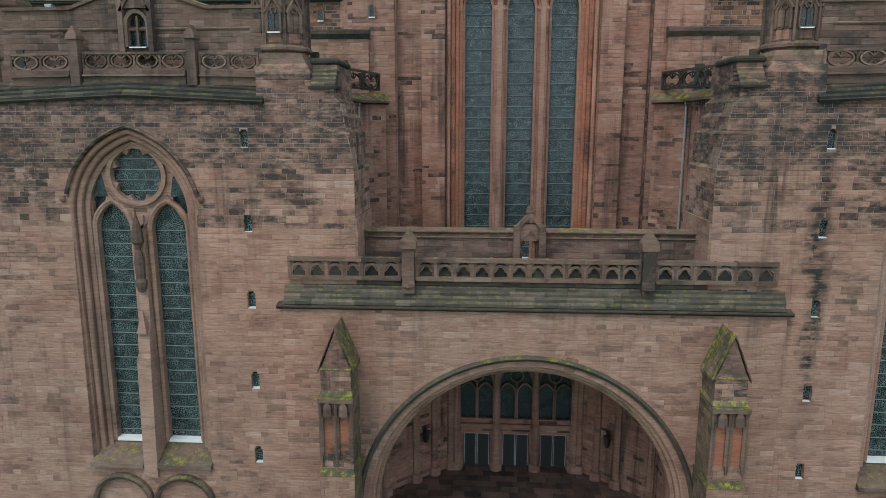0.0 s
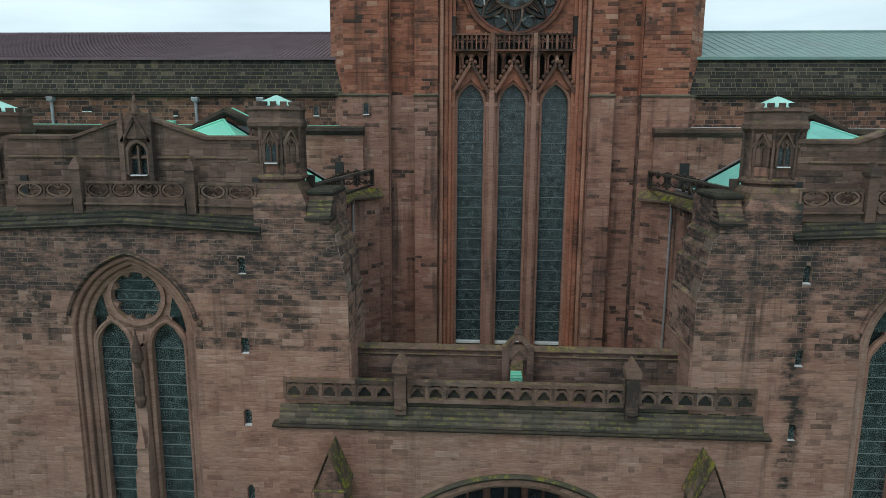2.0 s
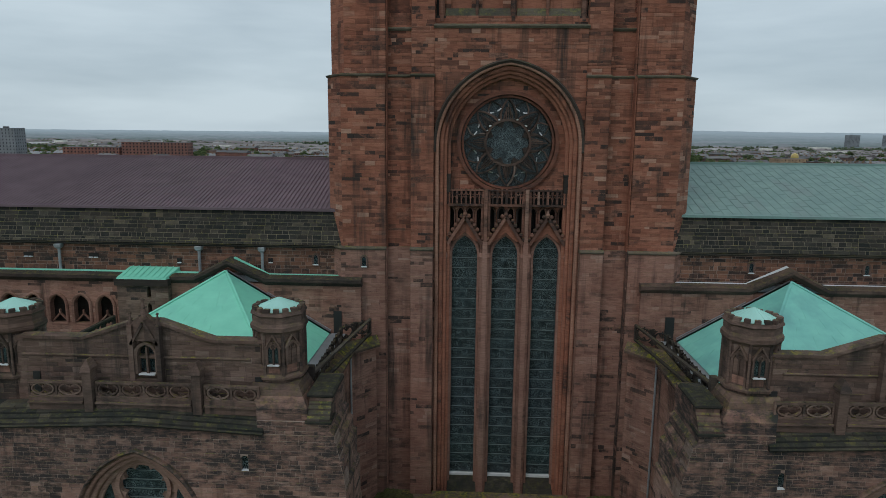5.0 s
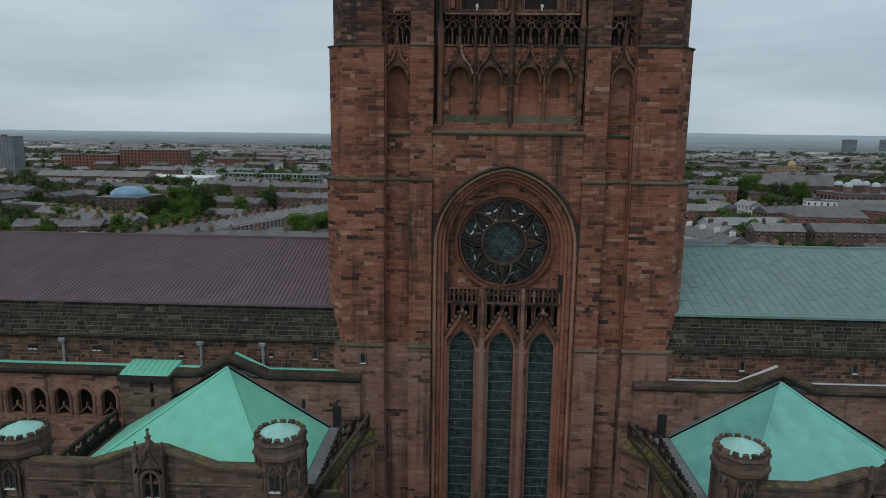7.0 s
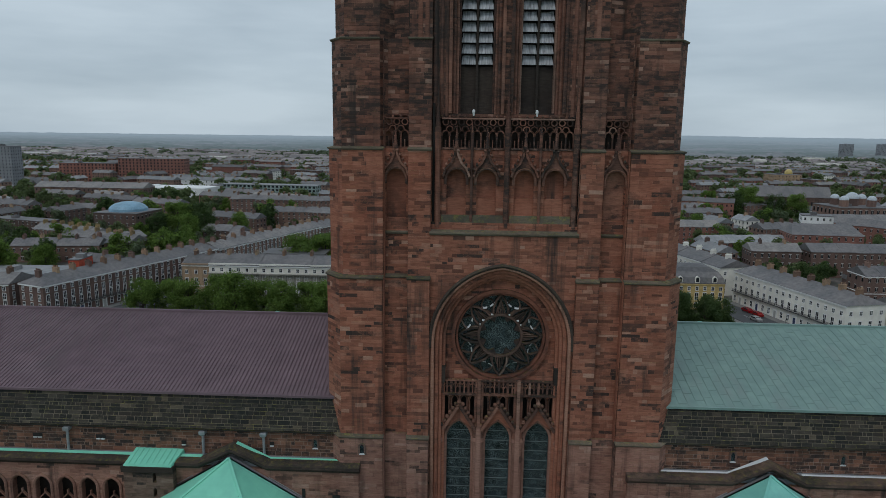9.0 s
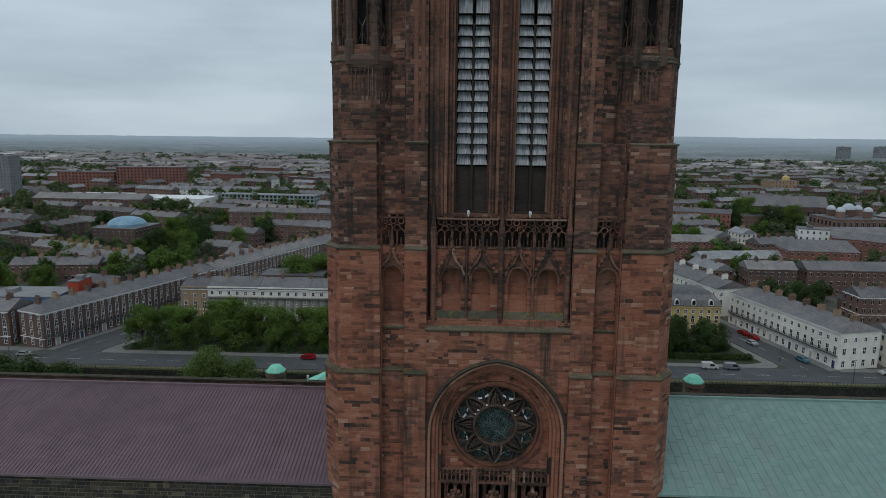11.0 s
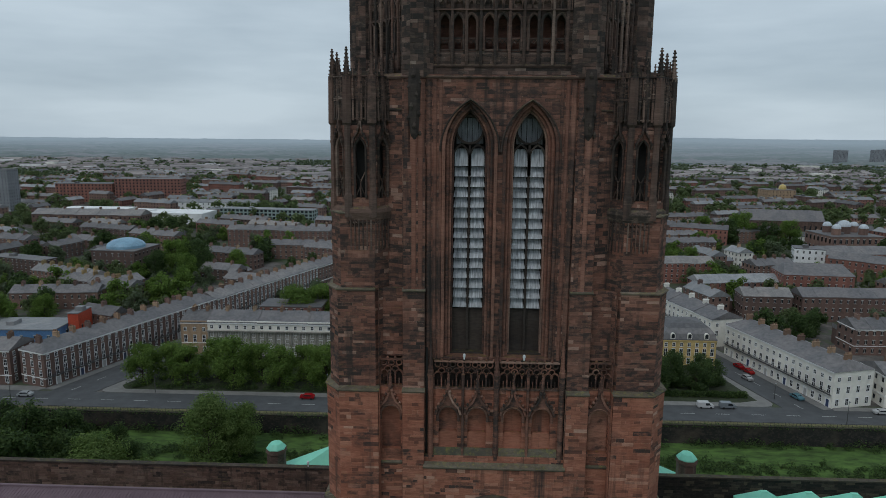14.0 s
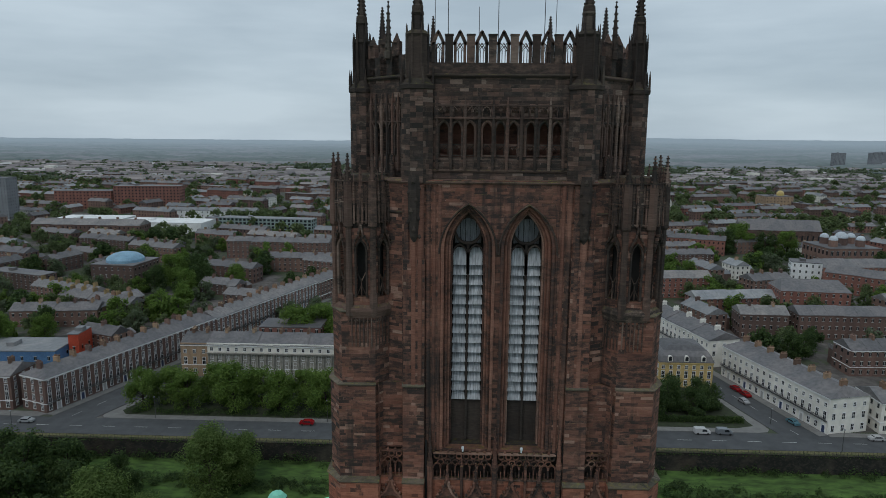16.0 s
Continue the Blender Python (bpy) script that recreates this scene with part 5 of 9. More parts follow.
for k in range(8):
    x = -31.6 + k * 0.5
    g.loft([[(x, -1.24, 33.9), (x + 0.06, -1.24, 33.9), (x + 0.06, -1.24, 33.96), (x, -1.24, 33.96)], [(x, 0.79, 34.42), (x + 0.06, 0.79, 34.42), (x + 0.06, 0.79, 34.48), (x, 0.79, 34.48)]])
part("standing_seam", g, M_COPPER, dormer, kind="stuff")
wall(nave, (-32.1, -1.1), (-27.75, -1.1), 22.0, 33.5, M_BROWN, [opening(-29.4, 0.16, 32.2, 32.8, 0.2), opening(-29.4, 0.16, 30.9, 31.4, 0.2)], thick=0.6, course=0.36)
g = Geo()
g.box(-32.2, -27.65, -1.35, -0.7, 33.2, 33.74)
part("cornice", g, M_DARK, nave)
for x, z, w in ((-13.75, 30.2, 0.34), (13.55, 30.3, 0.36), (-16.6, 31.3, 0.13)):
    g = Geo()
    g.box(x - w, x + w, -0.5, -0.2, z - (1.2 if w > 0.2 else 0.4), z + (1.0 if w > 0.2 else 0.4))
    part("door", g, M_BLACK, nave, "narrow dark doorway")
for s in (-1, 1):
    for k, x in enumerate((14.5, 31.2)):
        g = Geo()
        g.cone(s * x, 41.0, [(0, 1.6), (33.9, 1.42), (34.1, 1.6), (34.7, 1.55)])
        tur = part("rear_turret", g, M_BROWN, nave)
        g = Geo()
        g.cone(s * x, 41.0, [(34.7, 1.5), (34.85, 1.5), (35.5, 0.9), (35.8, 0.1)], 8)
        part("cap", g, M_COPPER, tur, "pale verdigris turret cap")
    g = Geo()
    g.box(s * 11.5, s * 31.2, 30.4, 42.6, 0, 30.5)
    part("rear_transept", g, M_BROWN, nave)
    g = Geo()
    g.loft([[(s * 13, 37.0, 30.4), (s * 31, 37.0, 30.4), (s * 31, 44.5, 30.4), (s * 13, 44.5, 30.4)], [(s * 21.9, 40.2, 35.7), (s * 22.1, 40.2, 35.7), (s * 22.1, 40.5, 35.7), (s * 21.9, 40.5, 35.7)]])
    part("rear_roof", g, M_COPPER, nave, "pyramid roof of verdigris copper")


# ---- the two transept fronts ----
def sheets(roof, material, apex, a, b, step=0.95, wide=1.5):
    """Copper sheets on a triangular roof plane."""
    A, P, Q = Vector(apex), Vector(a), Vector(b)
    n = (P - A).cross(Q - A).normalized()
    if n.z < 0:
        n = -n
    up = A - (P + Q) / 2
    rows = max(1, int(up.length / step))
    for r in range(rows):
        f0, f1 = r / rows, (r + 1) / rows
        L = (P.lerp(A, f0), Q.lerp(A, f0), P.lerp(A, f1), Q.lerp(A, f1))
        k = max(1, int((L[1] - L[0]).length / wide))
        for i in range(k):
            a0, a1 = i / k + 0.001, (i + 1) / k - 0.001
            p = [L[0].lerp(L[1], a0), L[0].lerp(L[1], a1), L[2].lerp(L[3], a1), L[2].lerp(L[3], a0)]
            g = Geo()
            g.loft([[tuple(v) for v in p], [tuple(v + n * 0.015) for v in p]])
            part("copper_sheet", g, material, roof)


def small_turret(parent, x, y, z0, m):
    R = 1.6
    oct_masonry(parent, x, y, R - 0.08, z0 - 1.6, z0 + 4.7, m, 0.34)
    g = Geo()
    g.cone(x, y, [(z0 + 1.6, R - 0.05), (z0 + 1.7, R + 0.12), (z0 + 1.85, R + 0.13), (z0 + 2.0, R - 0.02)])
    part("base_moulding", g, m, parent)
    g = Geo()
    g.cone(x, y, [(z0 + 4.55, R - 0.05), (z0 + 4.75, R + 0.16), (z0 + 5.0, R + 0.17), (z0 + 5.2, R + 0.04), (z0 + 5.6, R + 0.04), (z0 + 5.7, R + 0.14), (z0 + 5.9, R + 0.06)])
    tur = part("corner_turret", g, m, parent, "octagonal stone stair turret")
    for i in range(8):
        a0, a1 = (i + 0.5) * math.pi / 4, (i + 1.5) * math.pi / 4
        for f in (0.06, 0.56):
            g = Geo()
            c = [(math.cos(a0) * (1 - t) + math.cos(a1) * t, math.sin(a0) * (1 - t) + math.sin(a1) * t) for t in (f, f + 0.3)]
            q, w = R + 0.06, R - 0.24
            g.plan([(x + c[0][0] * q, y + c[0][1] * q), (x + c[1][0] * q, y + c[1][1] * q), (x + c[1][0] * w, y + c[1][1] * w), (x + c[0][0] * w, y + c[0][1] * w)], z0 + 5.85, z0 + 6.15)
            part("merlon", g, m, tur)
        g = Geo()
        g.cone(x + (R - 0.06) * math.cos(a0), y + (R - 0.06) * math.sin(a0), [(z0 + 1.9, 0.12), (z0 + 4.5, 0.11), (z0 + 4.7, 0.16)], 6)
        part("angle_shaft", g, m, tur)
    g = Geo()
    g.cone(x, y, [(z0 + 5.85, 1.42), (z0 + 5.95, 1.40), (z0 + 6.55, 0.08)], 16)
    cap = part("cap", g, M_COPPER_PALE, tur, "pale verdigris cone cap")
    g = Geo()
    for i in range(16):
        a = (i + 0.5) * math.pi / 8
        g.loft([[(x + 1.38 * math.cos(a + q), y + 1.38 * math.sin(a + q), z0 + 5.93 + h) for q, h in ((-0.02, 0), (0.02, 0), (0.02, 0.05), (-0.02, 0.05))],
                [(x + 0.1 * math.cos(a + q), y + 0.1 * math.sin(a + q), z0 + 6.5 + h) for q, h in ((-0.02, 0), (0.02, 0), (0.02, 0.05), (-0.02, 0.05))]])
    part("standing_seam", g, M_COPPER_PALE, cap, kind="stuff")
    yf = y - (R - 0.08) * math.cos(math.pi / 8)
    for k, a in enumerate((0.0, math.pi / 4, -math.pi / 4)):
        ca, sa = math.cos(a), math.sin(a)
        spin = lambda q: (x + (q[0] - x) * ca - (q[1] - y) * sa, y + (q[0] - x) * sa + (q[1] - y) * ca, q[2])
        g = Geo()
        for q in (-0.2, 0.2):
            g.poly(pointed(x + q, 0.13, z0 + 2.75, z0 + 3.5, 0.26, 5), yf - 0.05, yf + 0.05)
        win = part("window", g.mapped(spin), M_GLASS_DIM if k == 0 else m, tur, "" if k == 0 else "blind stone window panel")
        g = Geo()
        g.sweep(pointed(x, 0.38, z0 + 2.65, z0 + 3.5, 0.62, 7), [(-0.06, yf + 0.05), (-0.06, yf - 0.12), (0.08, yf - 0.17), (0.08, yf + 0.05)])
        g.box(x - 0.05, x + 0.05, yf - 0.12, yf, z0 + 2.65, z0 + 3.75)
        for q in (-1, 1):
            g.bar((x + q * 0.5, z0 + 3.7), (x, z0 + 4.55), 0.09, yf - 0.2, yf + 0.05)
            g.cone(x + q * 0.62, yf - 0.06, [(z0 + 2.0, 0.07), (z0 + 4.0, 0.07), (z0 + 4.5, 0.01)], 6)
        g.ring(x, z0 + 3.82, 0.17, 0.07, yf - 0.12, yf, 8)
        part("frame", g.mapped(spin), m, win)
        g = Geo()
        g.poly([(x - 0.34, z0 + 2.1), (x + 0.34, z0 + 2.1), (x + 0.34, z0 + 2.6), (x - 0.34, z0 + 2.6)], yf - 0.03, yf + 0.05)
        part("apron", g.mapped(spin), M_ROSE, tur, "pinker stone panel below the window")
        if k == 0:
            g = Geo()
            g.box(x - 0.36, x + 0.36, yf - 0.2, yf, z0 + 2.6, z0 + 2.67)
            part("sill", g.mapped(spin), M_FLASH, win, "pale lead sill")
    return tur


def transept(s):
    X = lambda x: CP + s * x
    run = lambda a, b: (a, b) if s > 0 else (b, a)
    T = thing("cathedral_transept", (X(22.8), -8, 0), "pink sandstone transept with a tall two-light window and copper roof" if s < 0 else "pink sandstone transept with slit windows, streaked soot and copper roof", "church transept", "transepts flanking the porch")
    cx = X(22.85)
    Y0, Y1 = -16.95, -16.3
    slits = [opening(X(16.12 if s < 0 else 15.85), 0.24, z - 0.42, z + 0.3, 0.25) for z in (25.9, 21.1, 16.6, 11.65, 6.9)]
    big = opening(cx, 3.75, 6.2, 21.5, 4.85)

    def inner(z):
        if z < 16.3:
            return 14.25
        return 9.8 + max(0, z - 21.5) * 0.05 + max(0, z - 25.0) * 0.16

    ends = lambda z: [(min(X(33.5), X(inner(z))), max(X(33.5), X(inner(z))))]
    keep = (X(18.6) - 2.9, X(18.6) + 2.9, 6.0, 20.5)
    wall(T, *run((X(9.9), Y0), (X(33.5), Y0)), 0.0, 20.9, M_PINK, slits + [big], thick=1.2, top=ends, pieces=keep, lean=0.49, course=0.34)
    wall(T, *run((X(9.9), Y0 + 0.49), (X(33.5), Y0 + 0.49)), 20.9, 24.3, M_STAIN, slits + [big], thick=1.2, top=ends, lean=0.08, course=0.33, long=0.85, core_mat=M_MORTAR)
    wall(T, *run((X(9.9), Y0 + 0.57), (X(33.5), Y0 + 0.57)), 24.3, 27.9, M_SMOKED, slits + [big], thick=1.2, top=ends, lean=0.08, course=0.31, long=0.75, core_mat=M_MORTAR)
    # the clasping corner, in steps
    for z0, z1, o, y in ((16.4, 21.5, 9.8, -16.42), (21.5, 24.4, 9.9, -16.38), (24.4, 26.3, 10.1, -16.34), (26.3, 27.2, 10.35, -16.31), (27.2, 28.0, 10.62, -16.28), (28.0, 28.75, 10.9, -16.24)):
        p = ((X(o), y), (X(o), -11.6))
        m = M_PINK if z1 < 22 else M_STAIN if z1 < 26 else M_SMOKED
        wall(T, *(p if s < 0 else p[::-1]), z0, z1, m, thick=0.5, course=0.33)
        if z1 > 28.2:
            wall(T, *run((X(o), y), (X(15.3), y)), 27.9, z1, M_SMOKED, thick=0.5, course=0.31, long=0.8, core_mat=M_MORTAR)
        g = Geo()
        g.loft([[(X(o - 0.03), y - 0.03, z1 - 0.06), (X(11.6), y - 0.03, z1 - 0.06), (X(11.6), -11.6, z1 - 0.06), (X(o - 0.03), -11.6, z1 - 0.06)], [(X(o + 0.27), y + 0.04, z1 + 0.2), (X(11.6), y + 0.04, z1 + 0.2), (X(11.6), -11.6, z1 + 0.2), (X(o + 0.27), -11.6, z1 + 0.2)]])
        part("set_off", g, M_LICHEN if z1 > 28.5 else M_SMOKED, T, "weathered stone set-off")
    # head of the clasping buttress: drip, sloping weathering and a capped block behind it
    lo, hi = min(X(10.86), X(12.25)), max(X(10.86), X(12.25))
    g = Geo()
    g.loft([[(lo - 0.1, -16.4, 28.68), (hi + 0.1, -16.4, 28.68), (hi + 0.1, -15.0, 28.68), (lo - 0.1, -15.0, 28.68)], [(lo - 0.1, -16.4, 28.8), (hi + 0.1, -16.4, 28.8), (hi + 0.1, -15.0, 28.86), (lo - 0.1, -15.0, 28.86)]])
    part("drip_mould", g, M_SLATY, T)
    stepped_stones(T, lo, hi, -16.25, 28.84, 4, 0.2, 0.25, M_LICHEN if s < 0 else M_BROWN, random.Random(9 + s), back=0.9, label="sloping buttress weathering")
    wall(T, (lo, -15.5), (hi, -15.5), 29.7, 30.1, M_BROWN, thick=0.5)
    g = Geo()
    g.box(lo + 0.02, hi - 0.02, -15.48, -11.6, 28.7, 30.1)
    part("buttress_head", g, M_SMOKED, T)
    g = Geo()
    g.loft([[(lo - a, -15.5 - a, z), (hi + a, -15.5 - a, z), (hi + a, -12.4, z), (lo - a, -12.4, z)] for a, z in ((0.03, 30.02), (0.12, 30.12), (0.12, 30.24), (0.0, 30.38))])
    part("buttress_cap", g, M_SLATY, T, "blackened stone buttress cap")
    lo, hi = min(X(12.25), X(15.35)), max(X(12.25), X(15.35))
    wall(T, (lo, -16.1), (hi, -16.1), 28.75, 29.5, M_SMOKED, thick=0.9, course=0.32, long=0.8)
    wall(T, *((((X(12.25), -16.1), (X(12.25), -12.5))) if s < 0 else ((X(12.25), -12.5), (X(12.25), -16.1))), 28.75, 29.5, M_SMOKED, thick=0.4, course=0.32, long=0.8)
    # splayed courses that carry the turret
    for k in range(4):
        f0, f1, z = k / 4, (k + 1) / 4, 29.5 + 0.3 * k
        g = Geo()
        g.loft([[(X(12.25 + 0.75 * f), -16.1 + 0.95 * f, zz), (X(15.35 + 0.5 * f), -16.1 + 0.95 * f, zz), (X(15.35 + 0.5 * f), -13.0, zz), (X(12.25 + 0.75 * f), -13.0, zz)] for f, zz in ((f0, z), (f1 - 0.03, z + 0.29))])
        part("splayed_course", g, M_SMOKED if k < 2 else M_BROWN, T)
    for z in (25.9, 21.1, 16.6, 11.65, 6.9):
        g = Geo()
        x = X(16.12 if s < 0 else 15.85)
        yy = Y1 - 0.6 * (1 - z / 25.6) + 0.22
        g.box(x - 0.26, x + 0.26, yy, yy + 0.05, z - 0.45, z + 0.5)
        w = part("slit_window", g, M_GLASS, T, "small leaded slit window")
        g = Geo()
        g.box(x - 0.22, x + 0.22, yy - 0.24, yy + 0.02, z - 0.46, z - 0.4)
        part("sill", g, M_FLASH, w, "pale sill")
    # inner side wall towards the tower, its ledge and parapet
    p = ((X(12.3), -12.4), (X(12.3), -2.8))
    wall(T, *(p if s < 0 else p[::-1]), 14.0, 28.3, M_ROSE, [opening(2.4, 0.5, 15.0, 19.0, 0.5)] if s > 0 else [], thick=0.8)
    p = ((X(12.3), -2.8), (X(10.4), -0.7))
    wall(T, *(p if s < 0 else p[::-1]), 14.0, 28.3, M_ROSE, thick=0.5)
    # Black box set inside the side wall to paint the doorway's shade.
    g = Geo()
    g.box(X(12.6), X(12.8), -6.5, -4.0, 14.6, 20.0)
    part("door_shadow", g, M_SHADE, T)
    g = Geo()
    g.loft([[(X(a), b, 28.4), (X(a), b, 28.58), (X(c), d, 29.15), (X(c), d, 28.25)] for a, b, c, d in ((11.85, -11.7, 12.75, -11.7), (11.85, -3.0, 12.75, -2.45), (10.0, -1.0, 10.4, -0.3))])
    part("mossy_ledge", g, M_MOSSY, T, "moss-covered sloping ledge")
    g = Geo()
    for k in range(16):
        y = -11.4 + k * 0.53
        g.box(X(12.0), X(12.35), y, y + 0.24, 28.1, 28.45)
    part("corbel", g, M_BROWN, T, kind="stuff")
    g = Geo()
    g.cone(X(12.12), -2.95, [(14.6, 0.08), (28.2, 0.08), (28.25, 0.16), (28.5, 0.16)], 8)
    part("down_pipe", g, M_PIPE, T, "zinc down pipe in the corner")
    g = Geo()
    par = Geo()
    tracery(par, -12.6, -0.1, 29.1, 30.45, 0, 8, 0.09, 0.2, "bowl")

    def bend(q):
        u, o = q[0], q[1]
        if u < -2.8:
            return (X(12.72 + o), u, q[2] + 0.25 * max(0.0, (u + 8) / 5.2))
        f = (u + 2.8) / 2.7
        return (X(12.72 - 1.9 * f + o * 0.7), -2.8 + 2.05 * f + o * 0.7, q[2] + 0.25)
    par.mapped(bend)
    g.add(par.v, par.f)
    g.box(X(12.6), X(13.05), -12.95, -12.5, 28.8, 31.0)
    part("side_parapet", g, M_DARK, T, "pierced stone side parapet")
    g = Geo()
    g.box(X(13.0), X(14.6), -13, -0.6, 29.0, 29.3)
    part("lead_gutter", g, M_LEAD, T)
    # big window
    arch = Geo()
    path = pointed(cx, 3.75, 5.9, 21.5, 4.85, 14)
    for o, y0, y1, w in ((0.02, -16.45, -16.0, 0.3), (-0.3, -16.2, -15.7, 0.34), (-0.62, -15.9, -15.3, 0.34)):
        arch.sweep(path, [(o - w / 2, y1), (o - w / 2, y0 + 0.06), (o - w / 4, y0), (o + w / 4, y0), (o + w / 2, y0 + 0.06), (o + w / 2, y1)])
    part("arch_moulding", arch, M_PINK, T, "stepped arch moulding")
    g = Geo()
    g.sweep([q for q in pointed(cx, 4.0, 21.5, 21.5, 5.12, 16) if q[1] > 22.55], [(-0.06, -16.1), (-0.06, -16.6), (0.04, -16.68), (0.13, -16.58), (0.13, -16.1)])
    for q in (-1, 1):
        g.cone(cx + q * 4.1, -16.5, [(22.3, 0.05), (22.4, 0.16), (22.55, 0.2), (22.7, 0.14)], 6)
    part("hood_mould", g, M_SMOKED, T, "smoke-blackened hood mould")
    lights = [cx - 1.68, cx + 1.68]
    holes = [opening(c, 1.08, 7.3, 20.6, 1.6) for c in lights] + [circle_hole(cx, 23.85, 1.62)]
    wall(T, (cx - 3.4, -15.65), (cx + 3.4, -15.65), 6.2, 26.2, M_PINK, holes + [opening(cx + q * 2.45, 0.42, 21.6, 22.6, 0.9) for q in (-1, 1)], thick=0.5)
    for c in lights:
        w = part("window", pane(c, 1.12, 7.2, 20.6, 1.7, -15.3), M_GLASS, T, "tall leaded window light")
        g = Geo()
        for k in range(17):
            g.box(c - 1.08, c + 1.08, -15.36, -15.31, 7.7 + k * 0.8, 7.74 + k * 0.8)
        part("glazing_bar", g, M_BAR, w, kind="stuff")
        g = Geo()
        g.sweep(pointed(c, 1.08, 7.2, 20.6, 1.65, 8), [(-0.06, -15.3), (-0.06, -15.75), (0.1, -15.85), (0.24, -15.75), (0.24, -15.5)])
        part("frame", g, M_PINK, w)
        g = Geo()
        g.box(c - 1.06, c + 1.06, -15.75, -15.3, 7.1, 7.32)
        part("sill", g, M_FLASH, w, "pale lead sill")
    g = Geo()
    disc = [(cx + 1.62 * math.cos(i * math.pi / 14), 23.85 + 1.62 * math.sin(i * math.pi / 14)) for i in range(28)]
    g.poly(disc, -15.35, -15.3)
    w = part("rosette", g, M_GLASS, T, "round leaded rosette")
    g = Geo()
    g.ring(cx, 23.85, 1.66, 0.26, -15.85, -15.4, 28)
    foil(g, cx, 23.85, 1.62, 1.12, 0.47, -15.72, -15.4)
    part("tracery", g, M_PINK, w)
    g = Geo()
    for k in range(4):
        z = 22.9 + k * 0.62
        h = math.sqrt(max(0.0, 1.5 ** 2 - (z - 23.85) ** 2))
        g.box(cx - h, cx + h, -15.42, -15.37, z, z + 0.045)
    part("glazing_bar", g, M_BAR, w, kind="stuff")
    g = Geo()
    for q in (-1, 1):
        g.poly(pointed(cx + q * 2.45, 0.5, 21.5, 22.6, 1.0, 5), -15.35, -15.3)
        g.poly([(cx + q * 1.9, 22.6), (cx + q * 2.75, 22.6), (cx + q * 2.3, 24.6)], -15.68, -15.66)
    part("side_light", g, M_GLASS_DIM, T)
    g = Geo()
    g.sweep([(cx - 2.9, 21.0), (cx - 1.75, 22.6), (cx, 20.7), (cx + 1.75, 22.6), (cx + 2.9, 21.0)], [(-0.12, -15.4), (-0.12, -15.8), (0.12, -15.8), (0.12, -15.4)])
    part("tracery_rib", g, M_PINK, T)
    # central mullion with its carved figure niche
    g = Geo()
    g.loft([[(cx - h, -15.5, z), (cx - h, y, z), (cx + h, y, z), (cx + h, -15.5, z)] for z, h, y in ((5.4, 0.42, -17.1), (13.0, 0.42, -16.75), (13.2, 0.36, -16.6), (14.6, 0.36, -16.5), (14.8, 0.3, -16.2), (20.5, 0.28, -16.0), (20.7, 0.2, -15.8), (21.5, 0.2, -15.8))])
    g.cone(cx, -16.45, [(14.5, 0.42), (15.9, 0.05)], 4)
    mull = part("mullion", g, M_PINK, T, "stepped stone mullion")
    g = Geo()
    g.cone(cx, -16.25, [(17.0, 0.2), (17.4, 0.34), (17.6, 0.36), (17.8, 0.26), (18.8, 0.3), (19.3, 0.22), (19.5, 0.14), (19.8, 0.2), (20.0, 0.36), (20.6, 0.3), (21.6, 0.06), (22.0, 0.02)], 8)
    part("carved_niche", g, M_BROWN, mull)
    g = Geo()
    for q in (-1, 1):
        a, b = cx + q * 0.45, cx + q * 3.8
        g.loft([[(a, -17.15, 6.0), (b, -17.15, 6.0), (b, -15.4, 6.0), (a, -15.4, 6.0)], [(a, -17.1, 6.25), (b, -17.1, 6.25), (b, -15.4, 7.15), (a, -15.4, 7.15)]])
        c = cx + q * 1.95
        g.sweep(pointed(c, 1.75, 3.2, 3.6, 1.75, 8), [(-0.1, -16.6), (-0.1, -17.15), (0.1, -17.25), (0.22, -17.1), (0.22, -16.6)])
    for q in (-3.9, 0, 3.9):
        g.box(cx + q - 0.3, cx + q + 0.3, -17.3, -16.7, 3.1, 3.9)
    part("sloped_sill", g, M_BROWN, T, "weathered sloping sill and blind arches")
    # weathering, front parapet and gabled wall behind
    rise = lambda x: 0.42 * max(0.0, 1 - abs(x - cx) / 8.6)
    lo, hi = min(X(33.5), X(14.9)), max(X(33.5), X(14.9))
    n = 24
    xs = [lo + (hi - lo) * i / n for i in range(n + 1)]
    g = Geo()
    g.loft([[(x, -16.38, 27.85), (x, -16.38, 27.98 + rise(x)), (x, -15.3, 27.98 + rise(x)), (x, -15.3, 27.85)] for x in xs])
    part("fascia", g, M_SMOKED, T)
    g = Geo()
    g.loft([[(x, -16.5, 27.86 + rise(x)), (x, -16.56, 27.96 + rise(x)), (x, -16.3, 28.06 + rise(x)), (x, -15.5, 28.06 + rise(x)), (x, -15.5, 27.86 + rise(x))] for x in xs])
    part("drip_mould", g, M_SLATY, T)
    stepped_stones(T, lo, hi, -16.42, 28.03, 4, 0.2, 0.255, M_SLATY, random.Random(31 + s), rise, 0.9, "blackened stepped stone weathering")
    g = Geo()
    piers = [X(25.75), X(19.0)]
    for a, b in ((15.3, 18.6), (19.4, 25.35), (26.15, 29.6)):
        lat = Geo()
        lo, hi = min(X(a), X(b)), max(X(a), X(b))
        tracery(lat, lo, hi, 29.62, 30.66, -15.8, max(2, round((b - a) / 1.65)), 0.085, 0.18, "bowl")
        lat.box(lo, hi, -15.9, -15.5, 28.85, 29.66)
        lat.box(lo, hi, -16.05, -15.5, 29.32, 29.42)
        lat.mapped(lambda q: (q[0], q[1], q[2] + 0.35 * rise(q[0])))
        g.add(lat.v, lat.f)
    part("front_parapet", g, M_BROWN, T, "pierced stone balustrade above the window")
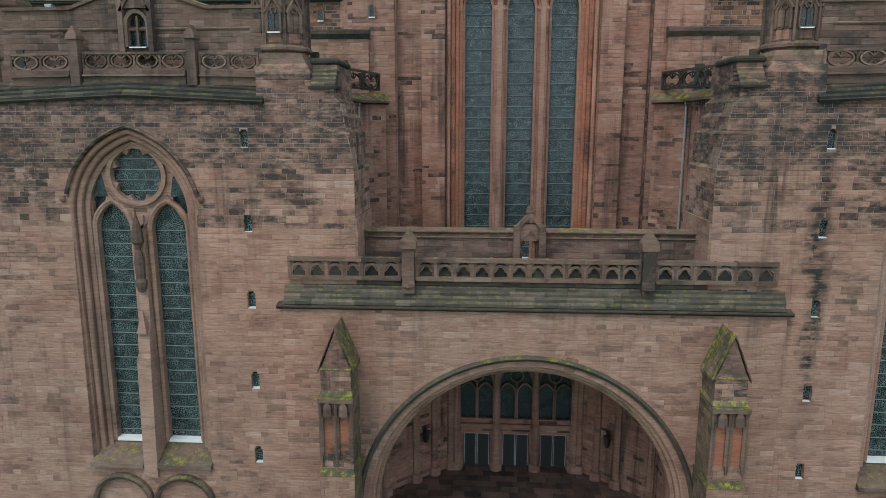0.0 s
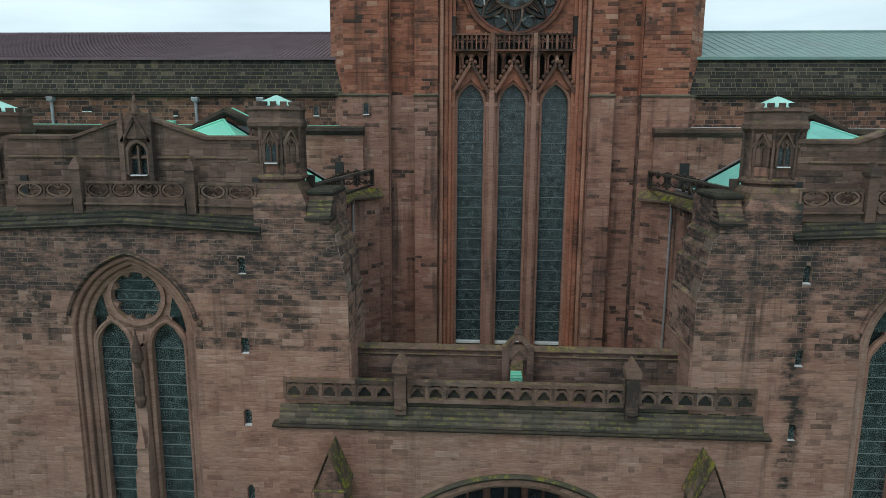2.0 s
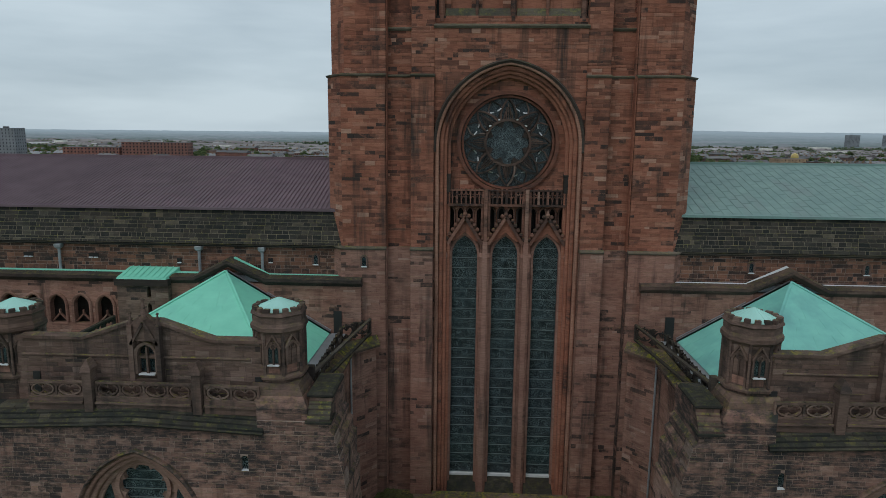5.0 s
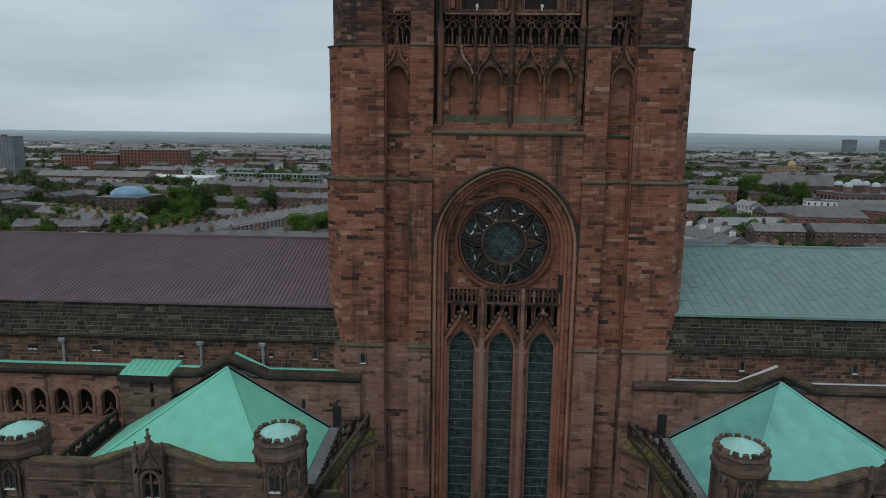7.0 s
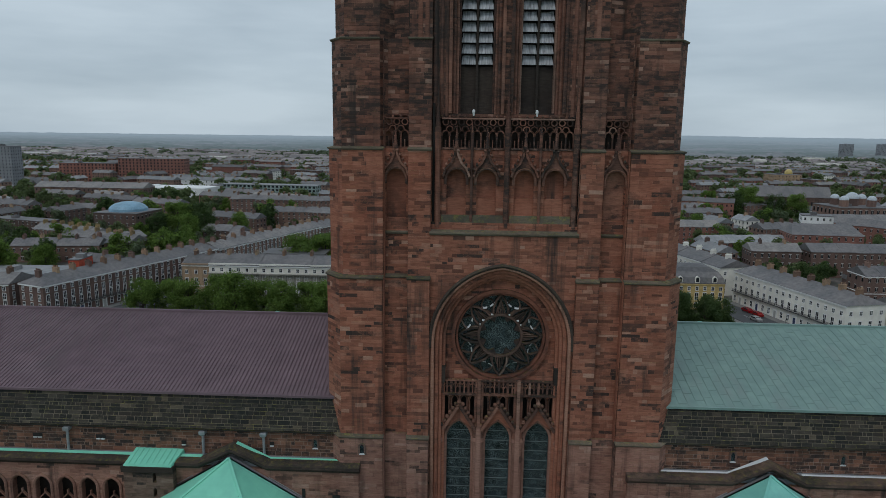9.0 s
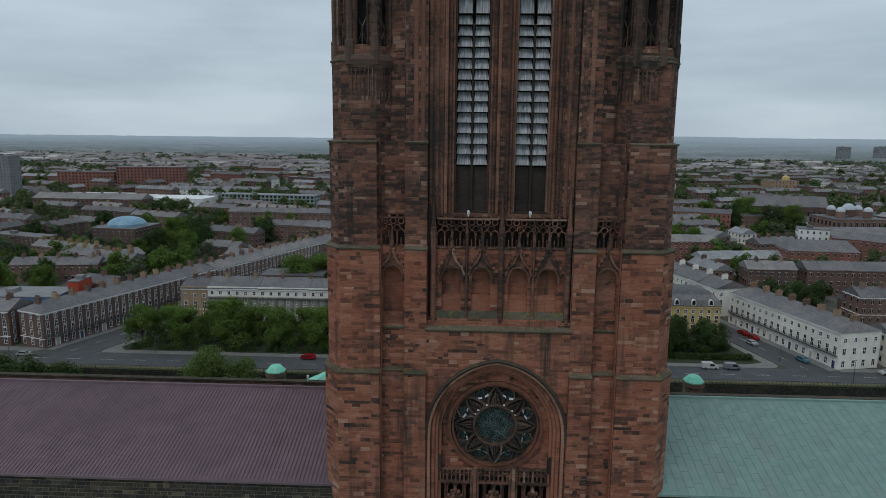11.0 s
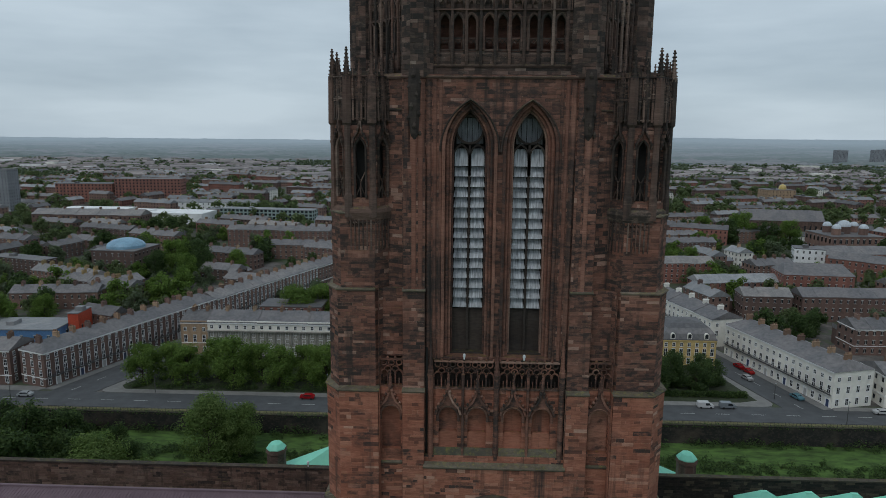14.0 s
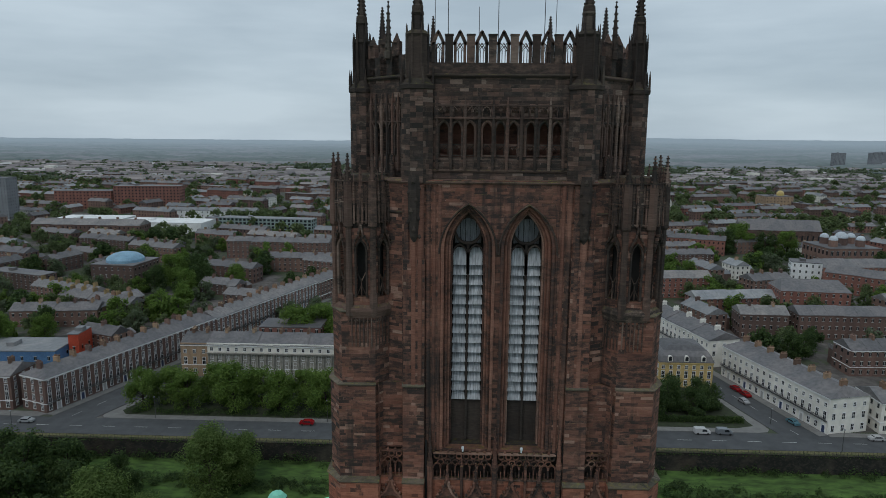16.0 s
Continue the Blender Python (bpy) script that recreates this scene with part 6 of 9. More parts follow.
    for x in piers:
        g = Geo()
        g.box(x - 0.27, x + 0.27, -16.05, -15.4, 28.9, 31.35 + 0.35 * rise(x))
        z = 31.35 + 0.35 * rise(x)
        g.loft([[(x - 0.32, -16.15, z), (x + 0.32, -16.15, z), (x + 0.32, -15.3, z), (x - 0.32, -15.3, z)], [(x - 0.32, -16.1, z + 0.2), (x + 0.32, -16.1, z + 0.2), (x + 0.32, -15.3, z + 0.2), (x - 0.32, -15.3, z + 0.2)], [(x - 0.02, -15.9, z + 0.75), (x + 0.02, -15.9, z + 0.75), (x + 0.02, -15.4, z + 0.75), (x - 0.02, -15.4, z + 0.75)]])
        part("parapet_pier", g, M_BROWN, T, "gabled stone pier with lichen")
    crest = lambda x: 33.25 + max(0.0, 1.1 - max(0.0, abs(x - X(22.4)) - 0.8) * 0.34)
    topf = lambda z: [(min(X(15.0), X(31.2)), max(X(15.0), X(31.2)))] if z < 33.25 else [(X(22.4) - max(0, (34.35 - z) / 0.34 + 0.8), X(22.4) + max(0, (34.35 - z) / 0.34 + 0.8))]
    wall(T, *run((X(14.4), -14.9), (X(32), -14.9)), 28.9, 34.3, M_BROWN, [opening(X(22.4), 0.55, 31.1, 32.3, 0.6)], thick=0.6, top=topf)
    g = Geo()
    pts = [(X(x), crest(X(x))) for x in (15.2, 17.0, 18.36, 20, 21.6, 22.4, 23.2, 25, 26.44, 28.0, 30.4)]
    g.sweep(pts if s > 0 else pts[::-1], [(-0.1, -14.2), (-0.1, -15.05), (0.08, -15.05), (0.16, -14.6), (0.1, -14.2)])
    string(g, run((X(16), -14.9), (X(30.4), -14.9)), 32.0, 0.18, 0.1)
    part("coping", g, M_BROWN, T)
    x = X(22.4)
    g = Geo()
    for q in (-1, 1):
        g.box(x + q * 0.85 - 0.15, x + q * 0.85 + 0.15, -15.35, -14.8, 30.6, 34.2)
        pinnacle(g, x + q * 0.85, -15.1, 34.1, 35.0, 0.2, 3)
        g.bar((x + q * 0.85, 33.0), (x, 34.4), 0.16, -15.35, -14.9)
        g.poly([(x, 33.2), (x + q * 0.8, 33.2), (x + q * 0.8, 34.3), (x, 35.0)], -15.2, -14.8)
    pinnacle(g, x, -15.1, 34.6, 35.9, 0.26, 3)
    g.sweep(pointed(x, 0.6, 31.1, 32.3, 0.7, 6), [(-0.05, -14.8), (-0.05, -15.2), (0.14, -15.25), (0.14, -14.8)])
    g.box(x - 0.06, x + 0.06, -15.1, -14.85, 31.1, 32.8)
    g.box(x - 0.85, x + 0.85, -15.3, -14.9, 30.6, 30.8)
    nic = part("window_gablet", g, M_BROWN, T, "carved gablet round a little window")
    part("pane", pane(x, 0.6, 31.1, 32.3, 0.6, -14.75), M_GLASS_DIM, nic)
    g = Geo()
    g.box(x - 0.5, x + 0.5, -15.25, -14.9, 31.03, 31.1)
    part("sill", g, M_FLASH, nic)
    for q in (15.5, 29.6):
        g = Geo()
        g.box(X(q) - 0.22, X(q) + 0.22, -15.0, -14.6, 29.2, 31.0)
        part("parapet_door", g, M_BLACK, T, "small dark door behind the balustrade")
    small_turret(T, X(14.5), -13.6, 29.2, M_BROWN)
    small_turret(T, X(31.6), -13.6, 28.8, M_TOP if s < 0 else M_BROWN)
    # copper roof
    C = (X(22.85), -0.75, 34.45)
    base = [(X(14.3), -0.75, 29.32), (X(14.3), -14.4, 29.4), (X(31.6), -14.4, 29.3), (X(31.6), -0.75, 29.1)]
    g = Geo()
    g.add([C] + base, [(0, 1, 2), (0, 2, 3), (0, 3, 4), (1, 2, 3, 4)])
    m = M_COPPER if s < 0 else M_COPPER_OLD
    roof = part("roof", g, m, T, "bright verdigris copper pyramid roof" if s < 0 else "streaked verdigris copper pyramid roof")
    for a, b in zip(base, base[1:]):
        sheets(roof, m, C, a, b)
    for b in base:
        g = Geo()
        d = Vector(C) - Vector(b)
        side = Vector((0.1, 0.0, 0))
        g.loft([[tuple(Vector(b) + side * k + Vector((0, 0, h))) for k, h in ((-1, -0.05), (1, -0.05), (1, 0.12), (-1, 0.12))],
                [tuple(Vector(C) + side * k + Vector((0, 0, h))) for k, h in ((-1, -0.05), (1, -0.05), (1, 0.12), (-1, 0.12))]])
        part("hip_roll", g, m, roof)
    for b in (base[0], base[3]):
        g = Geo()
        g.loft([[(p[0], y, p[2] + h) for y, h in ((-0.72, -0.02), (-0.72, 0.05), (-0.38, 0.12), (-0.38, -0.02))] for p in (b, C)])
        part("valley_gutter", g, M_LEAD, roof, "grey lead gutter against the wall")
        g = Geo()
        q = 1 if b[0] > C[0] else -1
        g.loft([[(p[0] + q * 0.05, y, p[2] + h) for y, h in ((-0.47, 0.16), (-0.47, 0.24), (-0.4, 0.24), (-0.4, 0.16))] for p in (b, Vector(b).lerp(Vector(C), 0.62))])
        part("wall_flashing", g, M_PIPE, roof, "pale lead flashing")
    par = Geo()
    tracery(par, -12.4, -1.2, 29.5, 30.6, 0, 7, 0.09, 0.2, "bowl")
    par.box(-12.4, -1.2, -0.15, 0.2, 28.6, 29.55)
    par.mapped(lambda q: (X(32.3 + q[1]), q[0], q[2]))
    part("outer_parapet", par, M_DARK, T, "pierced stone parapet beside the copper roof")
    # hidden sides
    g = Geo()
    g.box(X(32.9), X(33.4), -15.8, -0.4, 0, 28.6)
    g.box(X(12.6), X(33.0), -15.6, -0.5, 28.3, 29.0)
    part("outer_wall", g, M_BROWN, T)
    return T


transept(-1)
transept(1)

# ---- porch between them ----
porch = thing("cathedral_porch", (CP, -12, 0), "deep sandstone entrance porch with a wide round arch and balustrade", "church porch")
PY = -16.85
PH = 9.45
hole = opening(CP, PH, -0.5, 3.6, 9.5)
wall(porch, (CP - 14.25, PY), (CP + 14.25, PY), -0.5, 16.4, M_PINK, [hole], thick=1.6, pieces=(CP - 7.5, CP + 7.5, 11.5, 16.3))
g = Geo()
for o, y0, y1, w in ((0.05, PY - 0.05, PY + 0.5, 0.30), (-0.2, PY + 0.25, PY + 0.9, 0.3), (-0.45, PY + 0.55, PY + 1.6, 0.3)):
    g.sweep(pointed(CP, PH, -0.5, 3.6, 9.5, 20), [(o - w / 2, y1), (o - w / 2, y0 + 0.08), (o - w / 4, y0), (o + w / 4, y0), (o + w / 2, y0 + 0.08), (o + w / 2, y1)])
part("arch_moulding", g, M_PINK, porch, "stepped round arch moulding")
g = Geo()
g.sweep(pointed(CP, PH + 0.45, 3.0, 3.6, 9.95, 20), [(-0.12, PY + 0.1), (-0.12, PY - 0.2), (0.06, PY - 0.34), (0.2, PY - 0.18), (0.2, PY + 0.1)])
part("hood_mould", g, M_LICHEN, porch, "mossy blackened hood mould")
vous = Geo()
rng = random.Random(5)
ring = pointed(CP, PH + 0.62, 3.6, 3.6, 10.12, 22)[1:-1]
for a, b in zip(ring, ring[1:]):
    vous.sweep([a, b], [(-0.6, PY + 0.1), (-0.6, PY - 0.06), (rng.choice((0.2, 0.34)), PY - 0.05), (0.3, PY + 0.1)])
part("voussoir", vous, M_PINK, porch, "arch stones", "stuff")
# interior
g = Geo()
for p, q in (((-9.7, PY + 1.5), (-9.7, -9.2)), ((9.7, -9.2), (9.7, PY + 1.5)), ((-9.7, -9.2), (-7.5, -7.2)), ((7.5, -7.2), (9.7, -9.2)), ((-7.5, -7.2), (-4.9, -5.0)), ((4.9, -5.0), (7.5, -7.2))):
    wall(porch, (CP + p[0], p[1]), (CP + q[0], q[1]), 0.0, 13.2, M_ROSE, thick=0.5)
DOORS = (-2.95, 0.1, 3.05)
wall(porch, (CP - 4.9, -5.0), (CP + 4.9, -5.0), 0.0, 13.2, M_ROSE, [opening(CP + c, 1.05, 0.02, 2.9, 0.0001) for c in DOORS] + [opening(CP + c, 1.34, 4.2, 6.7, 2.5) for c in DOORS], thick=0.5)
g = Geo()
g.box(CP - 9.6, CP + 9.6, PY + 1.4, -4.4, 12.9, 13.3)
part("vault", g, M_ROSE, porch)
for c in DOORS:
    d = Geo()
    for q in (-1, 1):
        d.box(CP + c + q * 0.04, CP + c + q * 1.0, -4.85, -4.75, 0.05, 2.9)
    door = part("door", d, M_BLACK, porch, "black double door with pale studs")
    d = Geo()
    for q in (-0.97, -0.06, 0.06, 0.97):
        for k in range(14):
            d.box(CP + c + q - 0.03, CP + c + q + 0.03, -4.9, -4.85, 0.25 + k * 0.19, 0.33 + k * 0.19)
    for q in range(11):
        for e in (-1, 1):
            d.box(CP + c + e * (0.1 + q * 0.083) - 0.025, CP + c + e * (0.1 + q * 0.083) + 0.025, -4.9, -4.85, 2.82, 2.88)
    part("stud", d, M_FLASH, door, "pale studs")
    part("window", pane(CP + c, 1.4, 4.15, 6.7, 2.6, -4.7), M_GLASS_DIM, porch, "leaded window above the doors")
    d = Geo()
    bar = [(-0.06, -4.75), (-0.06, -5.08), (0.06, -5.08), (0.06, -4.75)]
    d.sweep(pointed(CP + c, 1.34, 4.2, 6.7, 2.5, 8), [(-0.08, -4.75), (-0.08, -5.15), (0.14, -5.2), (0.14, -4.75)])
    d.bar((CP + c, 4.2), (CP + c, 7.2), 0.14, -5.1, -4.75)
    for k in (-0.67, 0.67):
        d.sweep(pointed(CP + c + k, 0.6, 4.2, 6.3, 0.85, 6), bar)
    d.ring(CP + c, 7.75, 0.5, 0.12, -5.08, -4.75, 12)
    for q in (-1, 1):
        d.sweep([(CP + c + q * 1.5, 6.9), (CP + c + q * 1.25, 8.1), (CP + c + q * 0.45, 8.9), (CP + c + q * 0.12, 9.5), (CP + c, 10.6)], [(-0.1, -4.9), (-0.1, -5.4), (0.1, -5.4), (0.1, -4.9)])
        for k in range(5):
            d.box(CP + c + q * (1.2 - 0.2 * k) - 0.1, CP + c + q * (1.2 - 0.2 * k) + 0.1, -5.5, -5.2, 8.35 + k * 0.2, 8.55 + k * 0.2)
    part("ogee_tracery", d, M_BROWN, porch, "carved ogee window tracery")
for c in (-4.5, -1.42, 1.58, 4.6):
    g = Geo()
    g.cone(CP + c, -5.2, [(0, 0.48), (0.5, 0.45), (0.6, 0.34), (3.3, 0.32), (3.6, 0.44), (3.8, 0.3), (9.5, 0.26)], 8)
    part("door_shaft", g, M_PINK, porch, "stone shaft between the doors")
g = Geo()
g.box(CP - 4.7, CP + 4.7, -5.25, -5.0, 3.4, 3.8)
part("door_lintel", g, M_PINK, porch)
for q in (-1, 1):
    for x, y in ((7.5, -7.3), (9.5, -9.3), (6.2, -6.2), (5.0, -5.2), (9.6, -13.5)):
        g = Geo()
        g.cone(CP + q * x, y, [(0, 0.5), (0.6, 0.46), (0.7, 0.3), (7.2, 0.28), (7.5, 0.42), (8.2, 0.3), (12.9, 0.25)], 8)
        part("wall_shaft", g, M_PINK, porch, "clustered wall shaft")
for q in (-1, 1):
    g = Geo()
    x, y = CP + q * 6.75, -7.1
    g.cone(x, y, [(3.1, 0.12), (3.4, 0.24), (4.0, 0.28), (4.1, 0.1), (4.3, 0.05)], 6)
    g.box(x - 0.04, x + 0.04, y, y + 0.6, 4.1, 4.2)
    part("lantern", g, M_BLACK, porch, "dark wall lantern")
floor = Geo()
rng = random.Random(5)
y = -19.0
while y < -4.4:
    d = 0.75
    x = CP - 9.6 + rng.uniform(-0.5, 0)
    while x < CP + 9.6:
        w = rng.uniform(0.8, 1.3)
        floor.box(x, x + w - 0.02, y, y + d - 0.02, -0.2, rng.uniform(-0.006, 0.004))
        x += w
    y += d
part("flagstone", floor, M_PAVE, porch, "wet reddish flagstones", "stuff")
# side buttresses with gabled heads
FY = PY - 2.1
for q in (-1, 1):
    x = CP + q * 10.75
    for z0, z1, w, f in ((-0.5, 7.2, 1.0, FY - 0.25), (7.2, 11.9, 0.92, FY), (11.9, 13.4, 0.86, FY + 0.15)):
        wall(porch, (x - w, f), (x + w, f), z0, z1, M_PINK if z1 < 8 else M_STAIN, thick=0.4, course=0.38, long=0.6)
        wall(porch, (x - w, PY), (x - w, f), z0, z1, M_MOSSY if q > 0 else M_STAIN, thick=0.3, course=0.38, long=0.6)
        wall(porch, (x + w, f), (x + w, PY), z0, z1, M_MOSSY if q < 0 else M_STAIN, thick=0.3, course=0.38, long=0.6)
        b = Geo()
        b.box(x - w + 0.1, x + w - 0.1, f + 0.2, PY, z0, z1)
        part("buttress_core", b, M_PINK, porch)
        b = Geo()
        b.loft([[(x - w - 0.04, f - 0.06, z1 - 0.05), (x + w + 0.04, f - 0.06, z1 - 0.05), (x + w + 0.04, PY, z1 - 0.05), (x - w - 0.04, PY, z1 - 0.05)], [(x - w + 0.1, f + 0.2, z1 + 0.3), (x + w - 0.1, f + 0.2, z1 + 0.3), (x + w - 0.1, PY, z1 + 0.3), (x - w + 0.1, PY, z1 + 0.3)]])
        part("set_off", b, M_MOSSY, porch)
    b = Geo()
    b.loft([[(x - 0.86, y, 13.3), (x + 0.86, y, 13.3), (x + 0.04, y, 15.5), (x - 0.04, y, 15.5)] for y in (FY + 0.15, PY + 0.1)])
    but = part("buttress", b, M_STAIN, porch, "gabled stone buttress head above canopied niches")
    for e in (-1, 1):
        for r in range(6):
            f0, f1 = r / 6, (r + 1) / 6 + 0.04
            xa, xb = x + e * 1.02 * (1 - f0), x + e * 1.02 * max(0, 1 - f1)
            za, zb = 13.15 + 2.55 * f0, 13.15 + 2.55 * min(1, f1)
            for k in range(4):
                b = Geo()
                y0 = FY + 0.05 + k * 0.52
                b.loft([[(xa, y0, za), (xb, y0, zb), (xb, y0, zb + 0.13), (xa, y0, za + 0.17)], [(xa, y0 + 0.5, za), (xb, y0 + 0.5, zb), (xb, y0 + 0.5, zb + 0.13), (xa, y0 + 0.5, za + 0.17)]])
                part("roof_slab", b, M_MOSSY, but)
    for k in (-0.45, 0.45):
        b = Geo()
        b.sweep(pointed(x + k, 0.32, 8.4, 10.5, 0.45, 5), [(-0.05, FY), (-0.05, FY - 0.16), (0.09, FY - 0.22), (0.09, FY)])
        b.cone(x + k, FY - 0.2, [(10.7, 0.08), (10.8, 0.27), (11.3, 0.25), (11.6, 0.08)], 6)
        nic = part("niche", b, M_BROWN, but, "canopied stone niche")
        b = Geo()
        b.poly(pointed(x + k, 0.3, 8.4, 10.5, 0.42, 5), FY - 0.045, FY - 0.04)
        part("niche_back", b, M_RED, nic)
    b = Geo()
    b.box(x - 1.0, x + 1.0, FY - 0.3, FY, 11.55, 11.8)
    part("niche_cornice", b, M_MOSSY, but)
    for k in (-0.88, 0, 0.88):
        b = Geo()
        b.cone(x + k, FY - 0.12, [(7.9, 0.08), (8.3, 0.11), (11.3, 0.1), (11.6, 0.17)], 6)
        part("niche_shaft", b, M_BROWN, but)
# cornice, weathering, balustrade
g = Geo()
string(g, [(CP - 14.4, PY), (CP + 14.4, PY)], 16.3, 0.26, 0.28, 0.5)
cor = part("cornice", g, M_DARK, porch)
stepped_stones(porch, CP - 14.1, CP + 14.1, PY - 0.12, 16.62, 5, 0.12, 0.28, M_LICHEN, rng, back=0.6, label="lichened stepped weathering")
BY = PY + 0.2
ends = [-13.75, -11.6, -9.55, -7.3, -6.4, -4.25, -2.15, -0.05, 2.05, 4.1, 6.1, 7.0, 9.1, 11.3, 13.55]
for a, b in zip(ends, ends[1:]):
    if b - a < 1.2:
        continue
    g = Geo()
    x0, x1 = CP + a, CP + b
    g.box(x0, x1, BY - 0.12, BY + 0.36, 18.0, 18.22)
    g.box(x0, x1, BY - 0.1, BY + 0.34, 19.08, 19.3)
    for k in range(2):
        m = x0 + (k + 0.5) * (x1 - x0) / 2
        hw = (x1 - x0) / 4 - 0.12
        g.sweep(pointed(m, hw, 18.2, 18.45, hw * 1.02, 6), [(-0.05, BY + 0.22), (-0.05, BY), (0.11, BY), (0.11, BY + 0.22)])
        g.bar((m - hw * 0.8, 18.5), (m, 18.95), 0.07, BY + 0.04, BY + 0.18)
        g.bar((m + hw * 0.8, 18.5), (m, 18.95), 0.07, BY + 0.04, BY + 0.18)
        for e in (-1, 1):
            g.poly([(m + e * hw, 18.75), (m + e * (hw + 0.14), 18.75), (m + e * (hw + 0.14), 19.1), (m + e * hw * 0.4, 19.1)], BY, BY + 0.2)
        g.box(m - (x1 - x0) / 4, m - hw - 0.04, BY + 0.03, BY + 0.2, 18.2, 19.1)
        g.box(m + hw + 0.04, m + (x1 - x0) / 4, BY + 0.03, BY + 0.2, 18.2, 19.1)
    for x, w, o in ((x0, 0.09, 0.0), ((x0 + x1) / 2, 0.07, 0.02), (x1, 0.075, 0.013)):
        g.box(x - w, x + w, BY - 0.06 + o, BY + 0.3 - o, 18.03 + o, 19.35 - o)
    # Dark slab added behind the arches; its colour paints their shade.
    back = Geo()
    shallow = abs(a + b) > 19
    back.box(x0 + 0.08, x1 - 0.08, BY + (0.07 if shallow else 0.23), BY + (0.1 if shallow else 0.29), 18.15, 19.12)
    part("panel_back", back, M_SLATY, porch, "blackened back of the blind arches")
    part("balustrade_panel", g, M_BROWN, porch, "pierced stone balustrade panel")
for x in (CP - 6.85, CP + 6.55):
    g = Geo()
    g.box(x - 0.34, x + 0.34, BY - 0.28, BY + 0.4, 17.3, 20.0)
    g.cone(x, BY - 0.1, [(17.4, 0.1), (17.7, 0.42), (17.9, 0.4)], 6)
    g.loft([[(x - 0.44, BY - 0.4, 19.9), (x + 0.44, BY - 0.4, 19.9), (x + 0.44, BY + 0.5, 19.9), (x - 0.44, BY + 0.5, 19.9)], [(x - 0.46, BY - 0.4, 20.3), (x + 0.46, BY - 0.4, 20.3), (x + 0.46, BY + 0.5, 20.3), (x - 0.46, BY + 0.5, 20.3)], [(x - 0.03, BY - 0.35, 20.95), (x + 0.03, BY - 0.35, 20.95), (x + 0.03, BY + 0.5, 20.95), (x - 0.03, BY + 0.5, 20.95)]])
    part("balustrade_pier", g, M_BROWN, porch, "gabled balustrade pier")
# wall behind the balustrade, roof door, flat roof
wall(porch, (CP - 11.3, -14.2), (CP + 11.3, -14.2), 17.4, 20.5, M_BROWN, [opening(CP + 0.1, 0.4, 17.5, 19.5, 0.42)], thick=0.6)
wall(porch, (CP - 14.2, -16.2), (CP - 9.9, -16.2), 16.4, 17.9, M_BROWN, thick=0.6)
g = Geo()
g.box(CP - 13.8, CP + 13.8, PY + 0.3, -14.0, 17.5, 17.7)
part("balustrade_walk", g, M_SLATY, porch)
g = Geo()
string(g, [(CP - 11.4, -14.2), (CP + 11.4, -14.2)], 20.35, 0.2, 0.16, 0.45)
string(g, [(CP - 11.6, -14.2), (CP + 12.0, -14.2)], 20.05, 0.12, 0.12, 0.2)
part("coping", g, M_BROWN, porch, "stone coping")
x = CP + 0.1
g = Geo()
for q in (-1, 1):
    g.box(x + q * 0.75 - 0.2, x + q * 0.75 + 0.2, -14.75, -14.2, 17.6, 20.9)
    g.bar((x + q * 0.8, 20.7), (x, 21.6), 0.22, -14.79 - 0.01 * q, -14.1)
    g.bar((x + q * 0.5, 20.1), (x, 20.6), 0.12, -14.71 - 0.01 * q, -14.3)
g.box(x - 0.6, x + 0.6, -14.65, -14.2, 20.0, 21.0)
g.cone(x, -14.5, [(21.4, 0.2), (21.7, 0.3), (22.0, 0.2), (22.1, 0.05)], 6)
head = part("roof_door_surround", g, M_BROWN, porch, "carved surround of the roof door")
g = Geo()
g.box(x - 0.5, x + 0.5, -13.55, -10.8, 17.6, 17.85)
for k in range(5):
    g.box(x - 0.5, x + 0.5, -13.4 + k * 0.55, -13.34 + k * 0.55, 17.85, 17.9)
g.box(x - 0.45, x + 0.45, -13.4, -11.0, 14.5, 17.6)
part("gangway", g, M_COPPER, head, "copper-covered gangway behind the open roof doorway")
g = Geo()
g.box(CP - 12.5, CP + 12.5, -13.7, 0.6, 13.4, 14.6)
part("flat_roof", g, M_MOSSY, porch, "moss-grown flat roof behind the porch wall")
g = Geo()
for a, b in ((-6.4, 0.3), (1.6, 6.95)):
    g.loft([[(CP + a, -5.6, 14.5), (CP + b, -5.6, 14.5), (CP + b, -1.6, 14.5), (CP + a, -1.6, 14.5)], [(CP + a, -5.5, 14.7), (CP + b, -5.5, 14.7), (CP + b, -1.7, 14.95), (CP + a, -1.7, 14.95)]])
part("skylight_roof", g, M_COPPER, porch, "low copper roof strips")
for q in (-1, 1):
    g = Geo()
    rg = random.Random(11 + q)
    for k in range(90):
        px, py = CP + q * rg.gauss(9.0, 0.8), rg.uniform(-1.9, -0.3)
        px = CP + q * min(10.3, max(7.6, abs(px - CP)))
        h = rg.uniform(0.25, 0.7) * max(0.3, 1 - abs(abs(px - CP) - 9.0) / 1.9)
        g.cone(px, py, [(14.5, 0.42), (14.6 + h, 0.34), (14.75 + h, 0.12), (14.8 + h, 0.02)], 7)
    part("moss_growth", g, M_MOSS, porch, "moss grown against the tower foot", "stuff")

